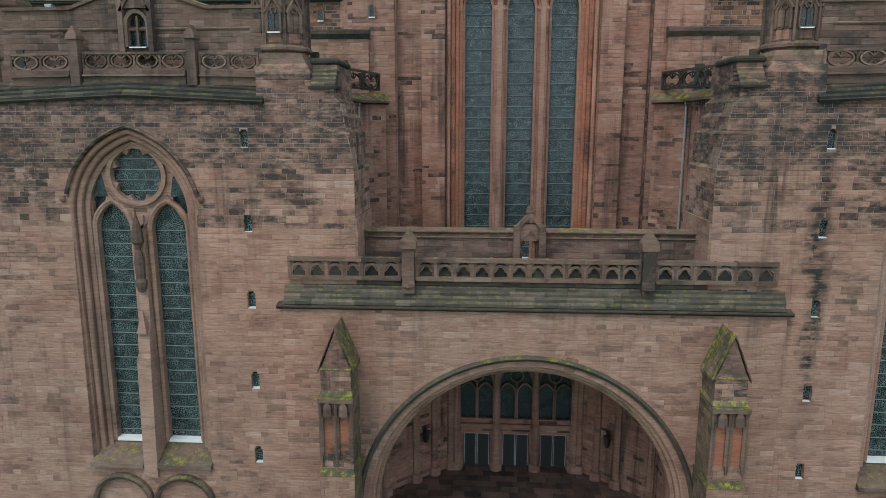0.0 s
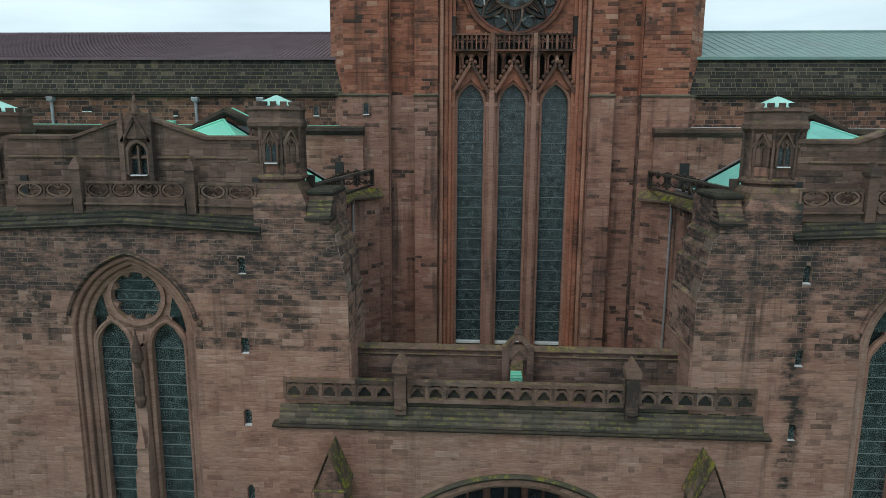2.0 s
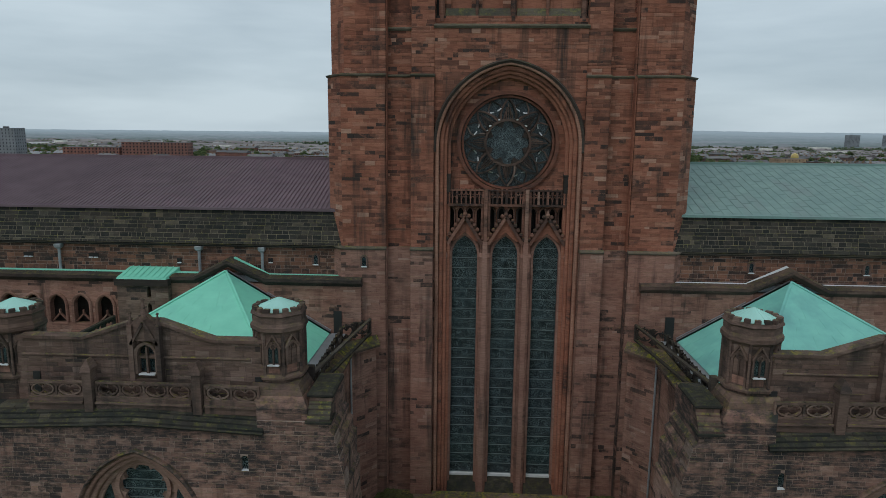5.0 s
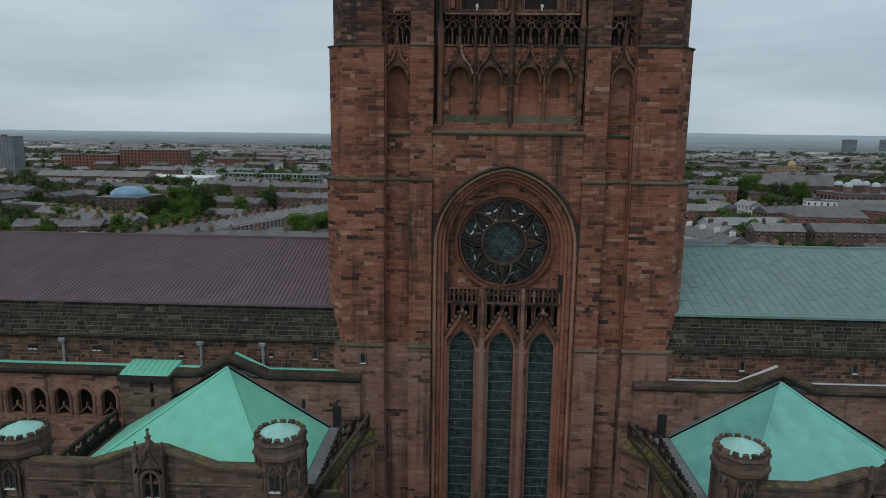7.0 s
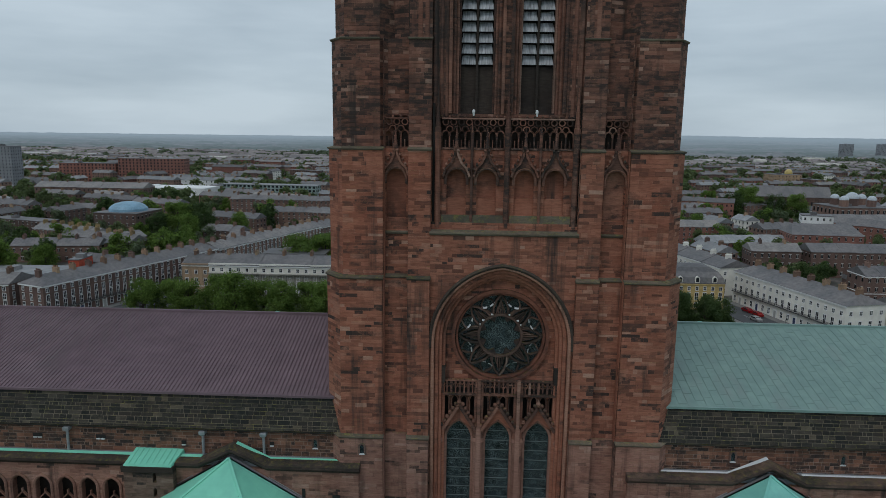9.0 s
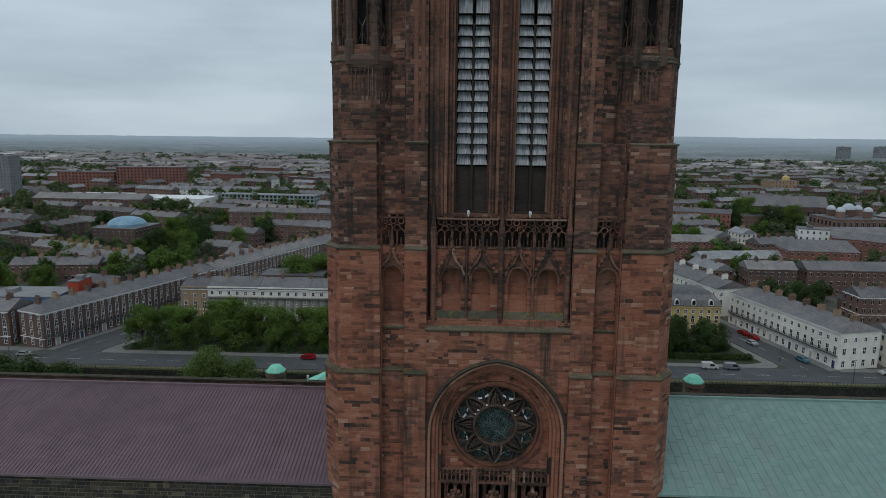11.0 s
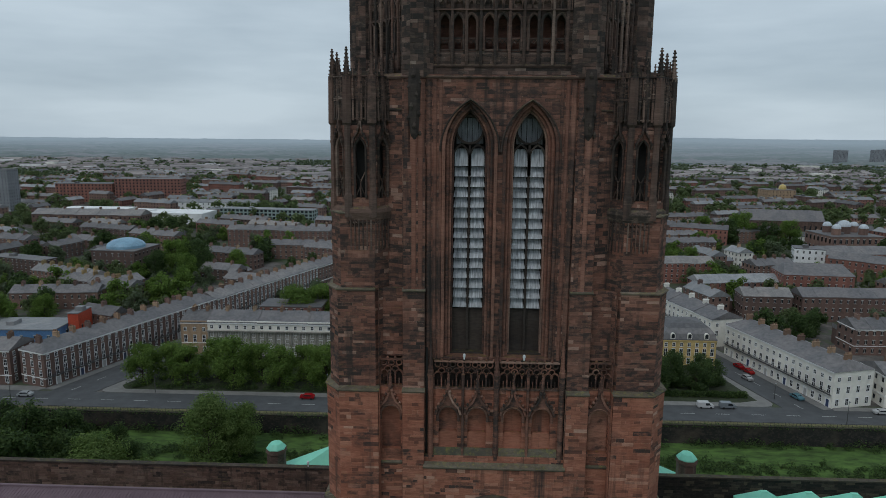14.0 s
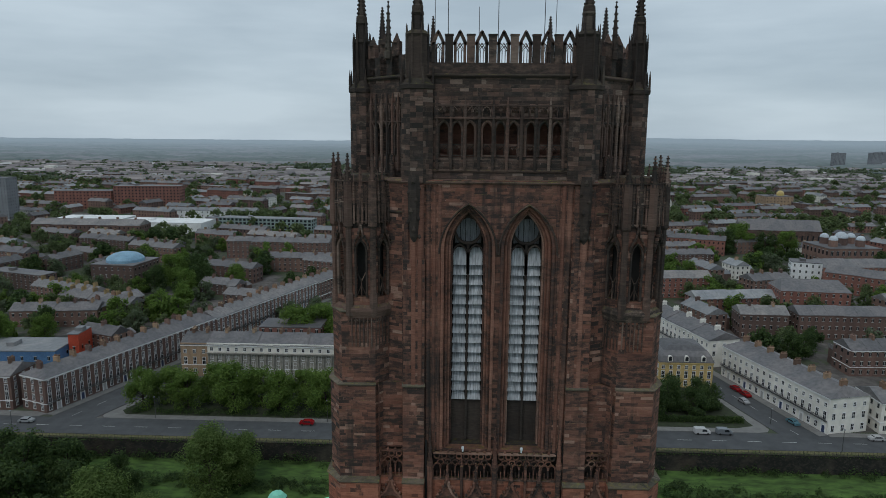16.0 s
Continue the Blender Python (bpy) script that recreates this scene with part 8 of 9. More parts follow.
row("stucco_terrace", (-33.8, 168.2), (1, 0), 80, 14, 12.0, 4, 3.4, "pale terrace continuing behind the tower", "terrace", wall_m=M_STUCCO, band=M_WHITE, stacks=8, rise=2.8, parapet=0.6)
row("brick_house", (-82, 190), (1, 0), 24, 12, 12.0, 4, 3.0, "brick rear house with flat roof", "house", wall_m=M_BRICK_RED, flat=True, stacks=0, win=(1.0, 1.5))
# ochre house with domed mansard
T = row("ochre_house", (66, 167), (1, 0), 18.5, 16, 9.2, 3, 2.6, "ochre stone corner house with a domed slate mansard", "house", wall_m=M_OCHRE, close=True, flat=True, band=M_OCHRE)
g = Geo()
for z0, z1, a, b in ((9.3, 11.3, 0.0, 0.5), (11.3, 13.0, 0.5, 1.8), (13.0, 14.2, 1.8, 4.0), (14.2, 14.8, 4.0, 7.6)):
    g.loft([[(a, a, z0), (18.5 - a, a, z0), (18.5 - a, 16 - a, z0), (a, 16 - a, z0)], [(b, b, z1), (18.5 - b, b, z1), (18.5 - b, 16 - b, z1), (b, 16 - b, z1)]])
part("mansard", g, M_SLATE, T, "curved slate mansard")
for x in (3.5, 9.2, 15):
    g = Geo()
    g.poly(pointed(x, 0.8, 9.6, 10.8, 0.9, 5), -0.15, 1.4)
    part("dormer", g, M_STUCCO, T)
    g = Geo()
    g.poly(pointed(x, 0.55, 9.8, 10.8, 0.6, 5), -0.19, -0.16)
    part("dormer_pane", g, M_WGLASS, T)
# cream terraces on the second street
row("cream_terrace", B + DR * 50, -DR, 49.5, 14, 11.2, 3, 2.9, "long cream stucco terrace with cornice and slate roof", "terrace", wall_m=M_STUCCO, band=M_WHITE, close=True, doors=True, balcony=True, stacks=8, rise=2.7, hip=3)
row("cream_terrace", B + DR * 124, -DR, 66, 13, 10.6, 3, 3.0, "white stucco terrace running up the side street", "terrace", wall_m=M_STUCCO, band=M_WHITE, close=True, balcony=True, stacks=7, rise=2.7, stack_m=M_STUCCO)
row("cream_house", (121.5, 134.2), (1, 0), 30, 13, 9.6, 3, 3.0, "white stucco houses facing the garden", "terrace", wall_m=M_STUCCO, band=M_WHITE, stacks=4, rise=2.5)
row("cream_house", (152, 134.2), (1, 0), 70, 13, 10.4, 3, 3.2, "pale stucco terrace facing the garden", "terrace", wall_m=M_STUCCO, band=M_WHITE, stacks=8, rise=2.5)
FIXED = [(-110, 160, 14), (-98, 190, 14), (-85, 220, 14), (-70, 255, 14), (-60, 285, 14), (-120, 150, 14), (-75, 175, 40), (0, 175, 60), (75, 175, 16), (105, 145, 20), (100, 165, 18),
         (93, 195, 18), (85, 225, 18), (78, 250, 16), (140, 142, 22), (190, 142, 30), (-160, 145, 25), (-220, 145, 45)]


def near_row(*args, **kw):
    at, d, L, D = Vector(args[1]), Vector(args[2]).normalized(), args[3], args[4]
    n = Vector((-d.y, d.x))
    for k in range(max(1, int(L / 14))):
        c = at + d * (k + 0.5) * L / max(1, int(L / 14)) + n * D / 2
        FIXED.append((c.x, c.y, max(9, D * 0.7)))
    kw.setdefault("base", height(at.x, at.y))
    return row(*args, **kw)


R1 = (0.934, -0.357)
R2 = (0.967, 0.255)
near_row("brick_terrace", (-205, 222), (0.99, 0.1), 38, 10, 7.5, 2, 3.0, "low brick houses with slate roofs behind the terrace", "houses", stacks=5)
near_row("brick_terrace", (-200, 250), R1, 46, 10, 8, 3, 3.0, "brick back houses with tall ochre-capped chimneys", "houses", stacks=6, stack_m=M_BUFF)
near_row("brick_house", (-168, 228), DL, 26, 10, 8, 3, 3.0, "brown brick house behind the terrace", "house", stacks=3)
near_row("brick_terrace", (-226, 268), R1, 44, 10, 8, 3, 3.0, "brick terrace with ochre chimneys", "terrace", stacks=7, stack_m=M_BUFF)
near_row("workshop", (-186, 176), (1, 0.05), 30, 16, 5, 1, 5.0, "blue-clad workshop with pale roof", "workshop", wall_m=plain("blue_cladding", (0.10, 0.22, 0.42), 0.6), roof_m=M_SLATE_PALE, flat=True)
near_row("workshop", (-156, 186), (1, 0.05), 4, 10, 9, 1, 5.0, "red-clad stair tower beside the workshop", "tower", wall_m=plain("red_cladding", (0.5, 0.07, 0.03), 0.6), roof_m=M_SLATE_PALE, flat=True)
near_row("brick_house", (-160, 200), R1, 18, 9, 6, 2, 3.0, "small brick house with pale gable", "house", stacks=1)
near_row("brick_terrace", (-232, 378), R1, 40, 11, 10, 3, 3.0, "brick terrace beside the round hall", "terrace", stacks=5)
near_row("brick_terrace", (-167, 386), (1, -0.05), 72, 12, 12, 4, 3.2, "four-storey brick terrace with pale chimneys", "terrace", stacks=10)
near_row("brick_terrace", (-130, 345), (1, 0.0), 50, 11, 9, 3, 3.2, "brick terrace with bay windows", "terrace", stacks=7)
near_row("brick_house", (-100, 330), R1, 34, 12, 11, 4, 3.0, "brick corner building at the street's end", "house", stacks=3)
near_row("flats", (-217, 503), (1, -0.1), 84, 14, 12, 4, 3.6, "long glass-fronted modern flats", "flats", wall_m=plain("grey_green_panel", (0.26, 0.33, 0.31), 0.5), roof_m=M_SLATE_PALE, flat=True, win=(2.2, 1.8))
near_row("brick_institution", (-350, 452), (1, -0.03), 90, 18, 12, 3, 3.6, "red brick Victorian institution with slate roof", "building", stacks=6, rise=4)
near_row("shed", (-365, 492), (1, 0), 60, 40, 9, 1, 6.0, "long white barrel-roofed hall", "hall", wall_m=M_WHITE, roof_m=M_WHITE, flat=True)
near_row("shed", (-300, 490), (1, -0.05), 74, 30, 9, 1, 6.0, "low hall under a white roof", "hall", wall_m=M_WHITE, roof_m=M_WHITE, flat=True)
near_row("flats", (-384, 640), (1, 0.1), 70, 18, 26, 8, 3.6, "tall orange brick flats", "flats", wall_m=M_BRICK_RED, flat=True, win=(1.4, 1.6))
near_row("flats", (-450, 640), (1, 0.1), 60, 18, 20, 6, 3.6, "dark red brick flats", "flats", wall_m=M_BRICK_RED, flat=True, win=(1.4, 1.6))
near_row("tower_block", (-462, 556), (1, 0), 20, 16, 40, 13, 3.0, "pale concrete tower block", "tower block", wall_m=M_LEAD, flat=True)
near_row("white_terrace", (-300, 566), (1, 0.0), 96, 10, 10, 3, 5.0, "row of white gabled houses", "terrace", wall_m=M_WHITE, stacks=9, roof_m=M_SLATE_PALE)
near_row("brick_terrace", (150, 436), (0.9, -0.4), 40, 12, 11, 3, 3.0, "bright red brick terrace", "terrace", wall_m=M_BRICK_RED, stacks=5)
near_row("brick_terrace", (104, 372), (1, 0.12), 60, 12, 9, 3, 3.0, "long brick range with pediment end", "terrace", stacks=9)
near_row("brick_terrace", (104, 402), (1, 0.12), 60, 12, 9, 3, 3.0, "brick terrace with rows of chimneys", "terrace", stacks=9)
near_row("flats", (98, 294), (1, 0.1), 34, 12, 11, 4, 3.0, "red brick flats with slate mansard", "flats", wall_m=M_BRICK_RED, rise=3)
near_row("flats", (112, 262), (1, 0.14), 42, 13, 8, 3, 3.0, "brick flats under a pale metal roof", "flats", wall_m=M_BRICK_RED, roof_m=M_SLATE_PALE, rise=3)
near_row("flats", (152, 292), R2, 24, 12, 11, 4, 3.0, "dark brick townhouses with white gable", "houses", stacks=4)
near_row("flats", (152, 262), (0.99, -0.1), 32, 18, 13, 4, 3.0, "brick flats under a tall dark mansard", "flats", wall_m=M_BRICK_RED, rise=4.5, hip=3)
near_row("brick_terrace", (143, 226), (1, -0.02), 50, 12, 11, 3, 2.8, "three-storey brick terrace with white lintels", "terrace", rise=3)
near_row("brick_terrace", (118, 226), (0.99, -0.08), 20, 12, 11, 3, 2.8, "pair of brick houses with chimneys", "houses", stacks=2)
near_row("brick_terrace", (198, 222), (1, 0.0), 40, 14, 11, 4, 2.8, "brick terrace beside the green", "terrace", stacks=4)
near_row("brick_terrace", (140, 182), (1, 0.03), 42, 11, 10, 3, 2.8, "brick terrace with painted doors and big chimneys", "terrace", stacks=6, band=M_WHITE)
near_row("brick_house", (184, 186), (1, 0.0), 30, 12, 8, 3, 2.8, "plain brick houses with slate roofs", "houses", stacks=3)
near_row("white_flats", (190, 330), (0.9, -0.3), 16, 12, 14, 4, 3.0, "white rendered corner flats", "flats", wall_m=M_WHITE, flat=True)
near_row("brick_terrace", (203, 318), (0.75, -0.66), 62, 12, 11, 3, 3.0, "red brick shop row with slate roofs", "shops", wall_m=M_BRICK_RED, rise=3.4)
near_row("brick_terrace", (212, 340), (1, 0.05), 50, 16, 9, 3, 3.0, "red brick block with dark slate roof", "building", wall_m=M_BRICK_RED, rise=4)
C = near_row("domed_church", (240, 382), (1, 0.08), 36, 30, 13, 2, 4.0, "brick church with four pale blue-grey domes", "church", flat=True, win=(1.6, 3.0))
for x, y, r in ((8, 9, 2.9), (27, 9, 2.9), (10, 22, 2.9), (18, 16, 4.2), (29, 22, 2.9)):
    g = Geo()
    g.cone(x, y, [(13, r), (16.5 + r * 0.4, r), (16.5 + r * 0.4, r * 1.06)], 12)
    drum = part("drum", g, M_BRICK, C)
    g = Geo()
    zb = 16.5 + r * 0.4
    g.cone(x, y, [(zb + r * math.sin(k * 0.26), max(0.1, r * math.cos(k * 0.26))) for k in range(7)], 16)
    part("dome", g, plain("pale_dome", (0.52, 0.57, 0.61), 0.5), drum, "pale blue-grey ribbed dome")
C = near_row("round_hall", (-214, 302), (1, -0.1), 26, 26, 12, 3, 3.4, "round brick hall with a shallow blue dome", "hall", flat=True)
g = Geo()
g.cone(13, 13, [(12.3, 10.5), (13.8, 10.4), (15.2, 9.2), (16.6, 6.8), (17.4, 3.6), (17.7, 0.3)], 20)
part("dome", g, plain("blue_dome", (0.22, 0.38, 0.50), 0.5), C, "pale blue dome")
C = near_row("long_church", (222, 480), (1, -0.12), 62, 18, 11, 1, 4.0, "long dark stone church with slate roof", "church", wall_m=M_BROWN, rise=8, win=(1.2, 4.0))
C = near_row("mosque", (366, 755), (1, 0.05), 34, 26, 12, 3, 4.0, "buff brick building with a small golden dome", "mosque", wall_m=M_POT, flat=True)
g = Geo()
g.cone(24, 13, [(12, 4.4), (14, 4.6)] + [(14 + 4.4 * math.sin(k * 0.26), max(0.1, 4.4 * math.cos(k * 0.26))) for k in range(7)], 16)
part("dome", g, plain("gold_dome", (0.6, 0.45, 0.15), 0.4), C, "golden dome")
for k in range(6):
    near_row("tower_block", (1000 + k * 95 + (k % 2) * 40, 1760 + (k % 3) * 60), (1, 0.1), 30, 18, 36, 12, 3.4, "distant pale tower block", "tower block", wall_m=M_LEAD, roof_m=M_LEAD, flat=True, group="distant tower blocks")

# ---- streets of houses behind, and their trees ----
rng = random.Random(21)


def free(x, y, r):
    return all((x - a) ** 2 + (y - b) ** 2 > (r + c) ** 2 for a, b, c in FIXED)


SPOTS = []
y = 212.0
while y < 1050:
    x = -0.80 * (y + 50)
    while x < 0.80 * (y + 50):
        L = rng.uniform(22, 48)
        cx, cy = x + L / 2, y + rng.uniform(-6, 6)
        hidden = -0.18 * (cy + 50) < cx < 0.16 * (cy + 50)
        r = rng.random()
        if not hidden:
            if r < 0.74:
                d = Vector((0.95, -0.3)) if cx < 0 else Vector((0.97, 0.24))
                if rng.random() < 0.35:
                    d = Vector((0.3, 0.95)) if cx < 0 else Vector((0.24, -0.97))
                    L *= 0.6
                at = Vector((cx, cy)) - d * L / 2
                ok = all(free(*(at + d * L * f + Vector((-d.y, d.x)) * 5), 6) for f in (0, 0.33, 0.66, 1))
                if ok:
                    st = rng.choice((2, 2, 3, 3, 4))
                    m = rng.choice((M_BRICK, M_BRICK, M_BRICK_RED, M_BRICK, M_STUCCO if rng.random() < 0.4 else M_BRICK))
                    flat = rng.random() < 0.1
                    near_row("terraced_houses", at, d, L, 10, st * 2.9, st, 3.2, rng.choice(("brick terraced houses with slate roofs", "terraced houses with slate roofs and chimneys")), "terrace", wall_m=m,
                             roof_m=M_SLATE if rng.random() < 0.8 else M_SLATE_PALE, flat=flat, stacks=0 if flat else max(1, int(L / 9)), group="terraced streets")
                else:
                    SPOTS.append((cx, cy))
            else:
                SPOTS.append((cx, cy))
        x += L + rng.uniform(3, 9)
    y += 21 + y * 0.02


# ---- trees ----
def tree_meshes(seed, h, spread, leaves, size, leaf_m, clumps=16, low=0.12):
    """A trunk with limbs, and a crown of leaf sprays set in uneven clumps."""
    r = random.Random(seed)
    t = Geo()
    t.cone(0, 0, [(-0.3, h * 0.035), (h * 0.1, h * 0.024), (h * 0.45, h * 0.015), (h * 0.8, h * 0.004)], 7)
    cs = []
    for k in range(clumps):
        a = r.uniform(0, 6.28)
        z = h * r.uniform(low + 0.12, 0.9)
        f = math.sin(math.pi * min(1, (z / h - low) / (1 - low)) ** 0.8) ** 0.6
        q = spread * f * r.uniform(0.3, 0.85)
        c = Vector((q * math.cos(a), q * math.sin(a), z))
        cs.append((c, spread * r.uniform(0.26, 0.46)))
        s = Vector((0, 0, z * 0.55))
        n = (c - s).normalized()
        u = n.orthogonal().normalized()
        v = n.cross(u)
        w0, w1 = h * 0.008, h * 0.002
        t.loft([[tuple(s + (u * math.cos(i * 1.257) + v * math.sin(i * 1.257)) * w0) for i in range(5)], [tuple(c + (u * math.cos(i * 1.257) + v * math.sin(i * 1.257)) * w1) for i in range(5)]])
    g = Geo()
    for k in range(leaves):
        c, q = cs[r.randrange(len(cs))]
        while True:
            p = Vector((r.uniform(-1, 1), r.uniform(-1, 1), r.uniform(-0.8, 0.9)))
            if 0.25 < p.length < 1:
                break
        n = (p + Vector((r.uniform(-0.6, 0.6), r.uniform(-0.6, 0.6), r.uniform(0, 0.9)))).normalized()
        p = c + p * q
        u = n.orthogonal().normalized()
        u = (u * math.cos(k) + n.cross(u) * math.sin(k)).normalized()
        v = n.cross(u)
        s = size * r.uniform(0.6, 1.3)
        g.add([tuple(p - u * s), tuple(p + v * s * 0.6 + n * s * 0.15), tuple(p + u * s), tuple(p - v * s * 0.6 + n * s * 0.1)], [(0, 1, 2, 3)])
    return mesh_of(t, M_BARK, "trunk", False), mesh_of(g, leaf_m, "crown", False)


def tree_thing(meshes, m, label, group, name="tree"):
    T = thing(name, (0, 0, 0), label, "tree", group, world=False)
    T.matrix_basis = m
    part("trunk", meshes[0], None, T)
    part("crown", meshes[1], None, T)
    return T


LIMES = [tree_meshes(s, 14.5, 6.4, 8500, 0.30, M_LEAF, 30, 0.0) for s in (1, 2)]
DARKS = [tree_meshes(s, 12, 6.0, 6000, 0.32, M_LEAF_DARK, 28, 0.0) for s in (3, 4)]
PALES = [tree_meshes(s, 19, 8.5, 14000, 0.29, M_LEAF_PALE, 40, 0.0) for s in (5, 6)]
SMALL = [tree_meshes(s, 11, 5.5, 1500, 0.55, m, 16, 0.0) for s, m in ((7, M_LEAF), (8, M_LEAF_DARK), (9, M_LEAF_GREY))]
FARTHER = [tree_meshes(s, 12, 6.5, 210, 1.4, M_LEAF_GREY, 14, 0.0) for s in (17, 18, 19)]
rng = random.Random(4)


def plant(kind, x, y, s, label, group, z=None):
    z = (height(x, y) if z is None else z)
    m = Matrix.Translation((x, y, z)) @ Matrix.Rotation(rng.uniform(0, 6.28), 4, "Z") @ Matrix.Diagonal((s * rng.uniform(0.92, 1.08), s * rng.uniform(0.92, 1.08), s, 1))
    tree_thing(rng.choice(kind), m, label, group)


for k in range(9):
    plant(LIMES, -104 + k * 7.3, 140.5 + (k % 2) * 5, rng.uniform(0.86, 1.16), "full green lime tree in a street row", "street trees", ROAD)
for k in range(12):
    plant(LIMES, -38 + k * 8, 140.5 + (k % 2) * 5, rng.uniform(0.9, 1.05), "full green lime tree in a street row", "street trees", ROAD)
for x, y, s in ((57, 144, 0.9), (63, 148, 0.86), (70, 144, 0.8), (77, 149, 0.72), (66, 154, 0.76), (76, 156, 0.66)):
    plant(DARKS, x, y, s, "dark dense tree behind the hedge", "corner trees", ROAD)
for x, y, s in ((-68, 103, 1.02), (-62, 108, 0.8), (-88, 86, 1.0), (-76, 82, 0.8)):
    plant(PALES, x, y, s, "pale green willow-like tree in the sunken garden", "garden trees")
for x, y, s in ((-150, 108, 1.3), (-138, 103, 1.35), (-127, 108, 1.15), (-117, 103, 1.3), (-108, 107, 1.05), (-145, 92, 1.5), (-130, 90, 1.5), (-112, 91, 1.4), (-100, 96, 1.1), (-160, 98, 1.5), (-172, 106, 1.3), (-120, 78, 1.5), (-98, 80, 1.2), (-88, 100, 0.7), (-95, 108, 0.6), (-170, 85, 1.6), (-60, 86, 0.9)):
    plant(DARKS, x, y, s, "dark green tree on the garden bank", "garden trees")
for x, y, s in ((-70, 198, 1.3), (-60, 202, 1.35), (-48, 197, 1.3), (-85, 182, 0.7), (-40, 202, 1.3)):
    plant(LIMES, x, y, s, "green tree behind the pale terrace", "garden trees", ROAD)
for x, y, s in ((128, 200, 0.9), (136, 206, 0.8), (122, 240, 0.8), (112, 312, 1.1), (120, 316, 1.1), (130, 330, 1.0), (-165, 300, 1.4), (-155, 308, 1.5), (-148, 296, 1.3), (-172, 290, 1.2), (-200, 185, 1.0), (-190, 192, 1.1), (-207, 172, 1.1), (-178, 205, 0.8), (-150, 280, 1.1), (-130, 300, 1.0),
                (190, 430, 1.5), (205, 440, 1.6), (220, 430, 1.4), (178, 446, 1.3), (235, 428, 1.3), (168, 455, 1.2)):
    plant(DARKS if rng.random() < 0.6 else LIMES, x, y, s, "dense green tree among the houses", "town trees")
grove = Geo()


def copse(x, y):
    me, q = rng.choice(FARTHER if y > 430 else SMALL)[1], rng.uniform(0.5, 1.15)
    z = height(x, y)
    grove.add([(x + v.co.x * q, y + v.co.y * q, z + v.co.z * q) for v in me.vertices], [tuple(f.vertices) for f in me.polygons])


for cx, cy in SPOTS:
    for k in range(rng.choice((2, 3, 3, 4))):
        x, y = cx + rng.uniform(-14, 14), cy + rng.uniform(-9, 9)
        if free(x, y, 1) and cy > 430:
            copse(x, y)
        elif free(x, y, 1):
            plant(SMALL, x, y, rng.uniform(0.7, 1.35), "green tree among the houses", "town trees")
# back gardens
for k in range(2000):
    y = 205 + 780 * rng.random() ** 0.8
    x = rng.uniform(-0.8, 0.8) * (y + 50)
    if -0.17 * (y + 50) < x < 0.15 * (y + 50) or not free(x, y, -2.5):
        continue
    if noise.noise(Vector((x * 0.006, y * 0.006, 1.0))) > ((-0.08 if x < 0 else 0.08) if y > 430 else 0.22):
        copse(x, y)
tagged(new("town_trees", mesh_of(grove, M_LEAF_TOWN, "town_trees", False)), "green trees between the further streets", "trees", kind="stuff")
# hedges and scrub on the bank
g = Geo()
r = random.Random(8)
def sprays(geo, x, y, z, spread, tall, count, size):
    """A low bush: leaf sprays on an uneven mound."""
    for e in range(count):
        a, f = r.uniform(0, 6.28), r.random() ** 0.5
        p = Vector((x + spread * f * math.cos(a), y + spread * 0.7 * f * math.sin(a), z + tall * (1 - 0.75 * f * f) * r.uniform(0.35, 1.0)))
        t = r.uniform(0, 6.28)
        n = Vector((math.cos(a) * f, math.sin(a) * f, 0.5 + r.random())).normalized()
        u = n.orthogonal().normalized()
        u = u * math.cos(t) + n.cross(u) * math.sin(t)
        v = n.cross(u)
        s = size * r.uniform(0.6, 1.3)
        geo.add([tuple(p - u * s), tuple(p + v * s * 0.6), tuple(p + u * s), tuple(p - v * s * 0.6)], [(0, 1, 2, 3)])


def bank(x, y):
    return height(x, min(y, 118.0)) - 0.1


x = -190.0
while x < 175:
    for y0, dens, tall in ((118.0, 0.6 if x > 40 else 0.95, 4.4 if x < 40 else 3.0), (109.5, 0.9, 3.4), (107.0, 0.9, 3.2), (98.0, 0.9, 3.2), (95.5, 0.8, 3.0), (86.0, 0.9, 3.0)):
        if r.random() < dens:
            y = y0 + r.gauss(0, 0.8)
            sprays(g, x + r.uniform(-0.8, 0.8), y, bank(x, y), r.uniform(1.2, 2.2), tall * r.uniform(0.5, 1.1), 60, 0.3)
    x += 1.7
for x, y, q in ((84, 92, 4.2), (90, 88, 4.6), (97, 90, 4.0), (79, 86, 3.8), (102, 96, 3.0), (56, 112, 2.6), (83, 118, 1.6), (120, 100, 3.2), (133, 92, 3.6), (-52, 110, 2.6), (-45, 100, 3.0), (-55, 94, 3.4)):
    sprays(g, x, y, bank(x, y), q, q * 0.95, int(q * q * 45), 0.3)
x = -150.0
while x < 170:
    if r.random() < 0.85:
        sprays(g, x, 119.0, ROAD - 0.3, 1.3, r.uniform(0.8, 1.6), 40, 0.22)
    x += 1.6
for k in range(210):
    x, y = r.uniform(-107, 52), r.gauss(137.2, 0.6)
    sprays(g, x, y, ROAD + 0.1, r.uniform(0.9, 1.8), r.uniform(1.2, 3.2), 55, 0.24)
tagged(new("scrub", mesh_of(g, M_LEAF_DARK, "scrub", False)), "dark scrub and hedges on the garden bank", "shrubs", kind="stuff")
g = Geo()
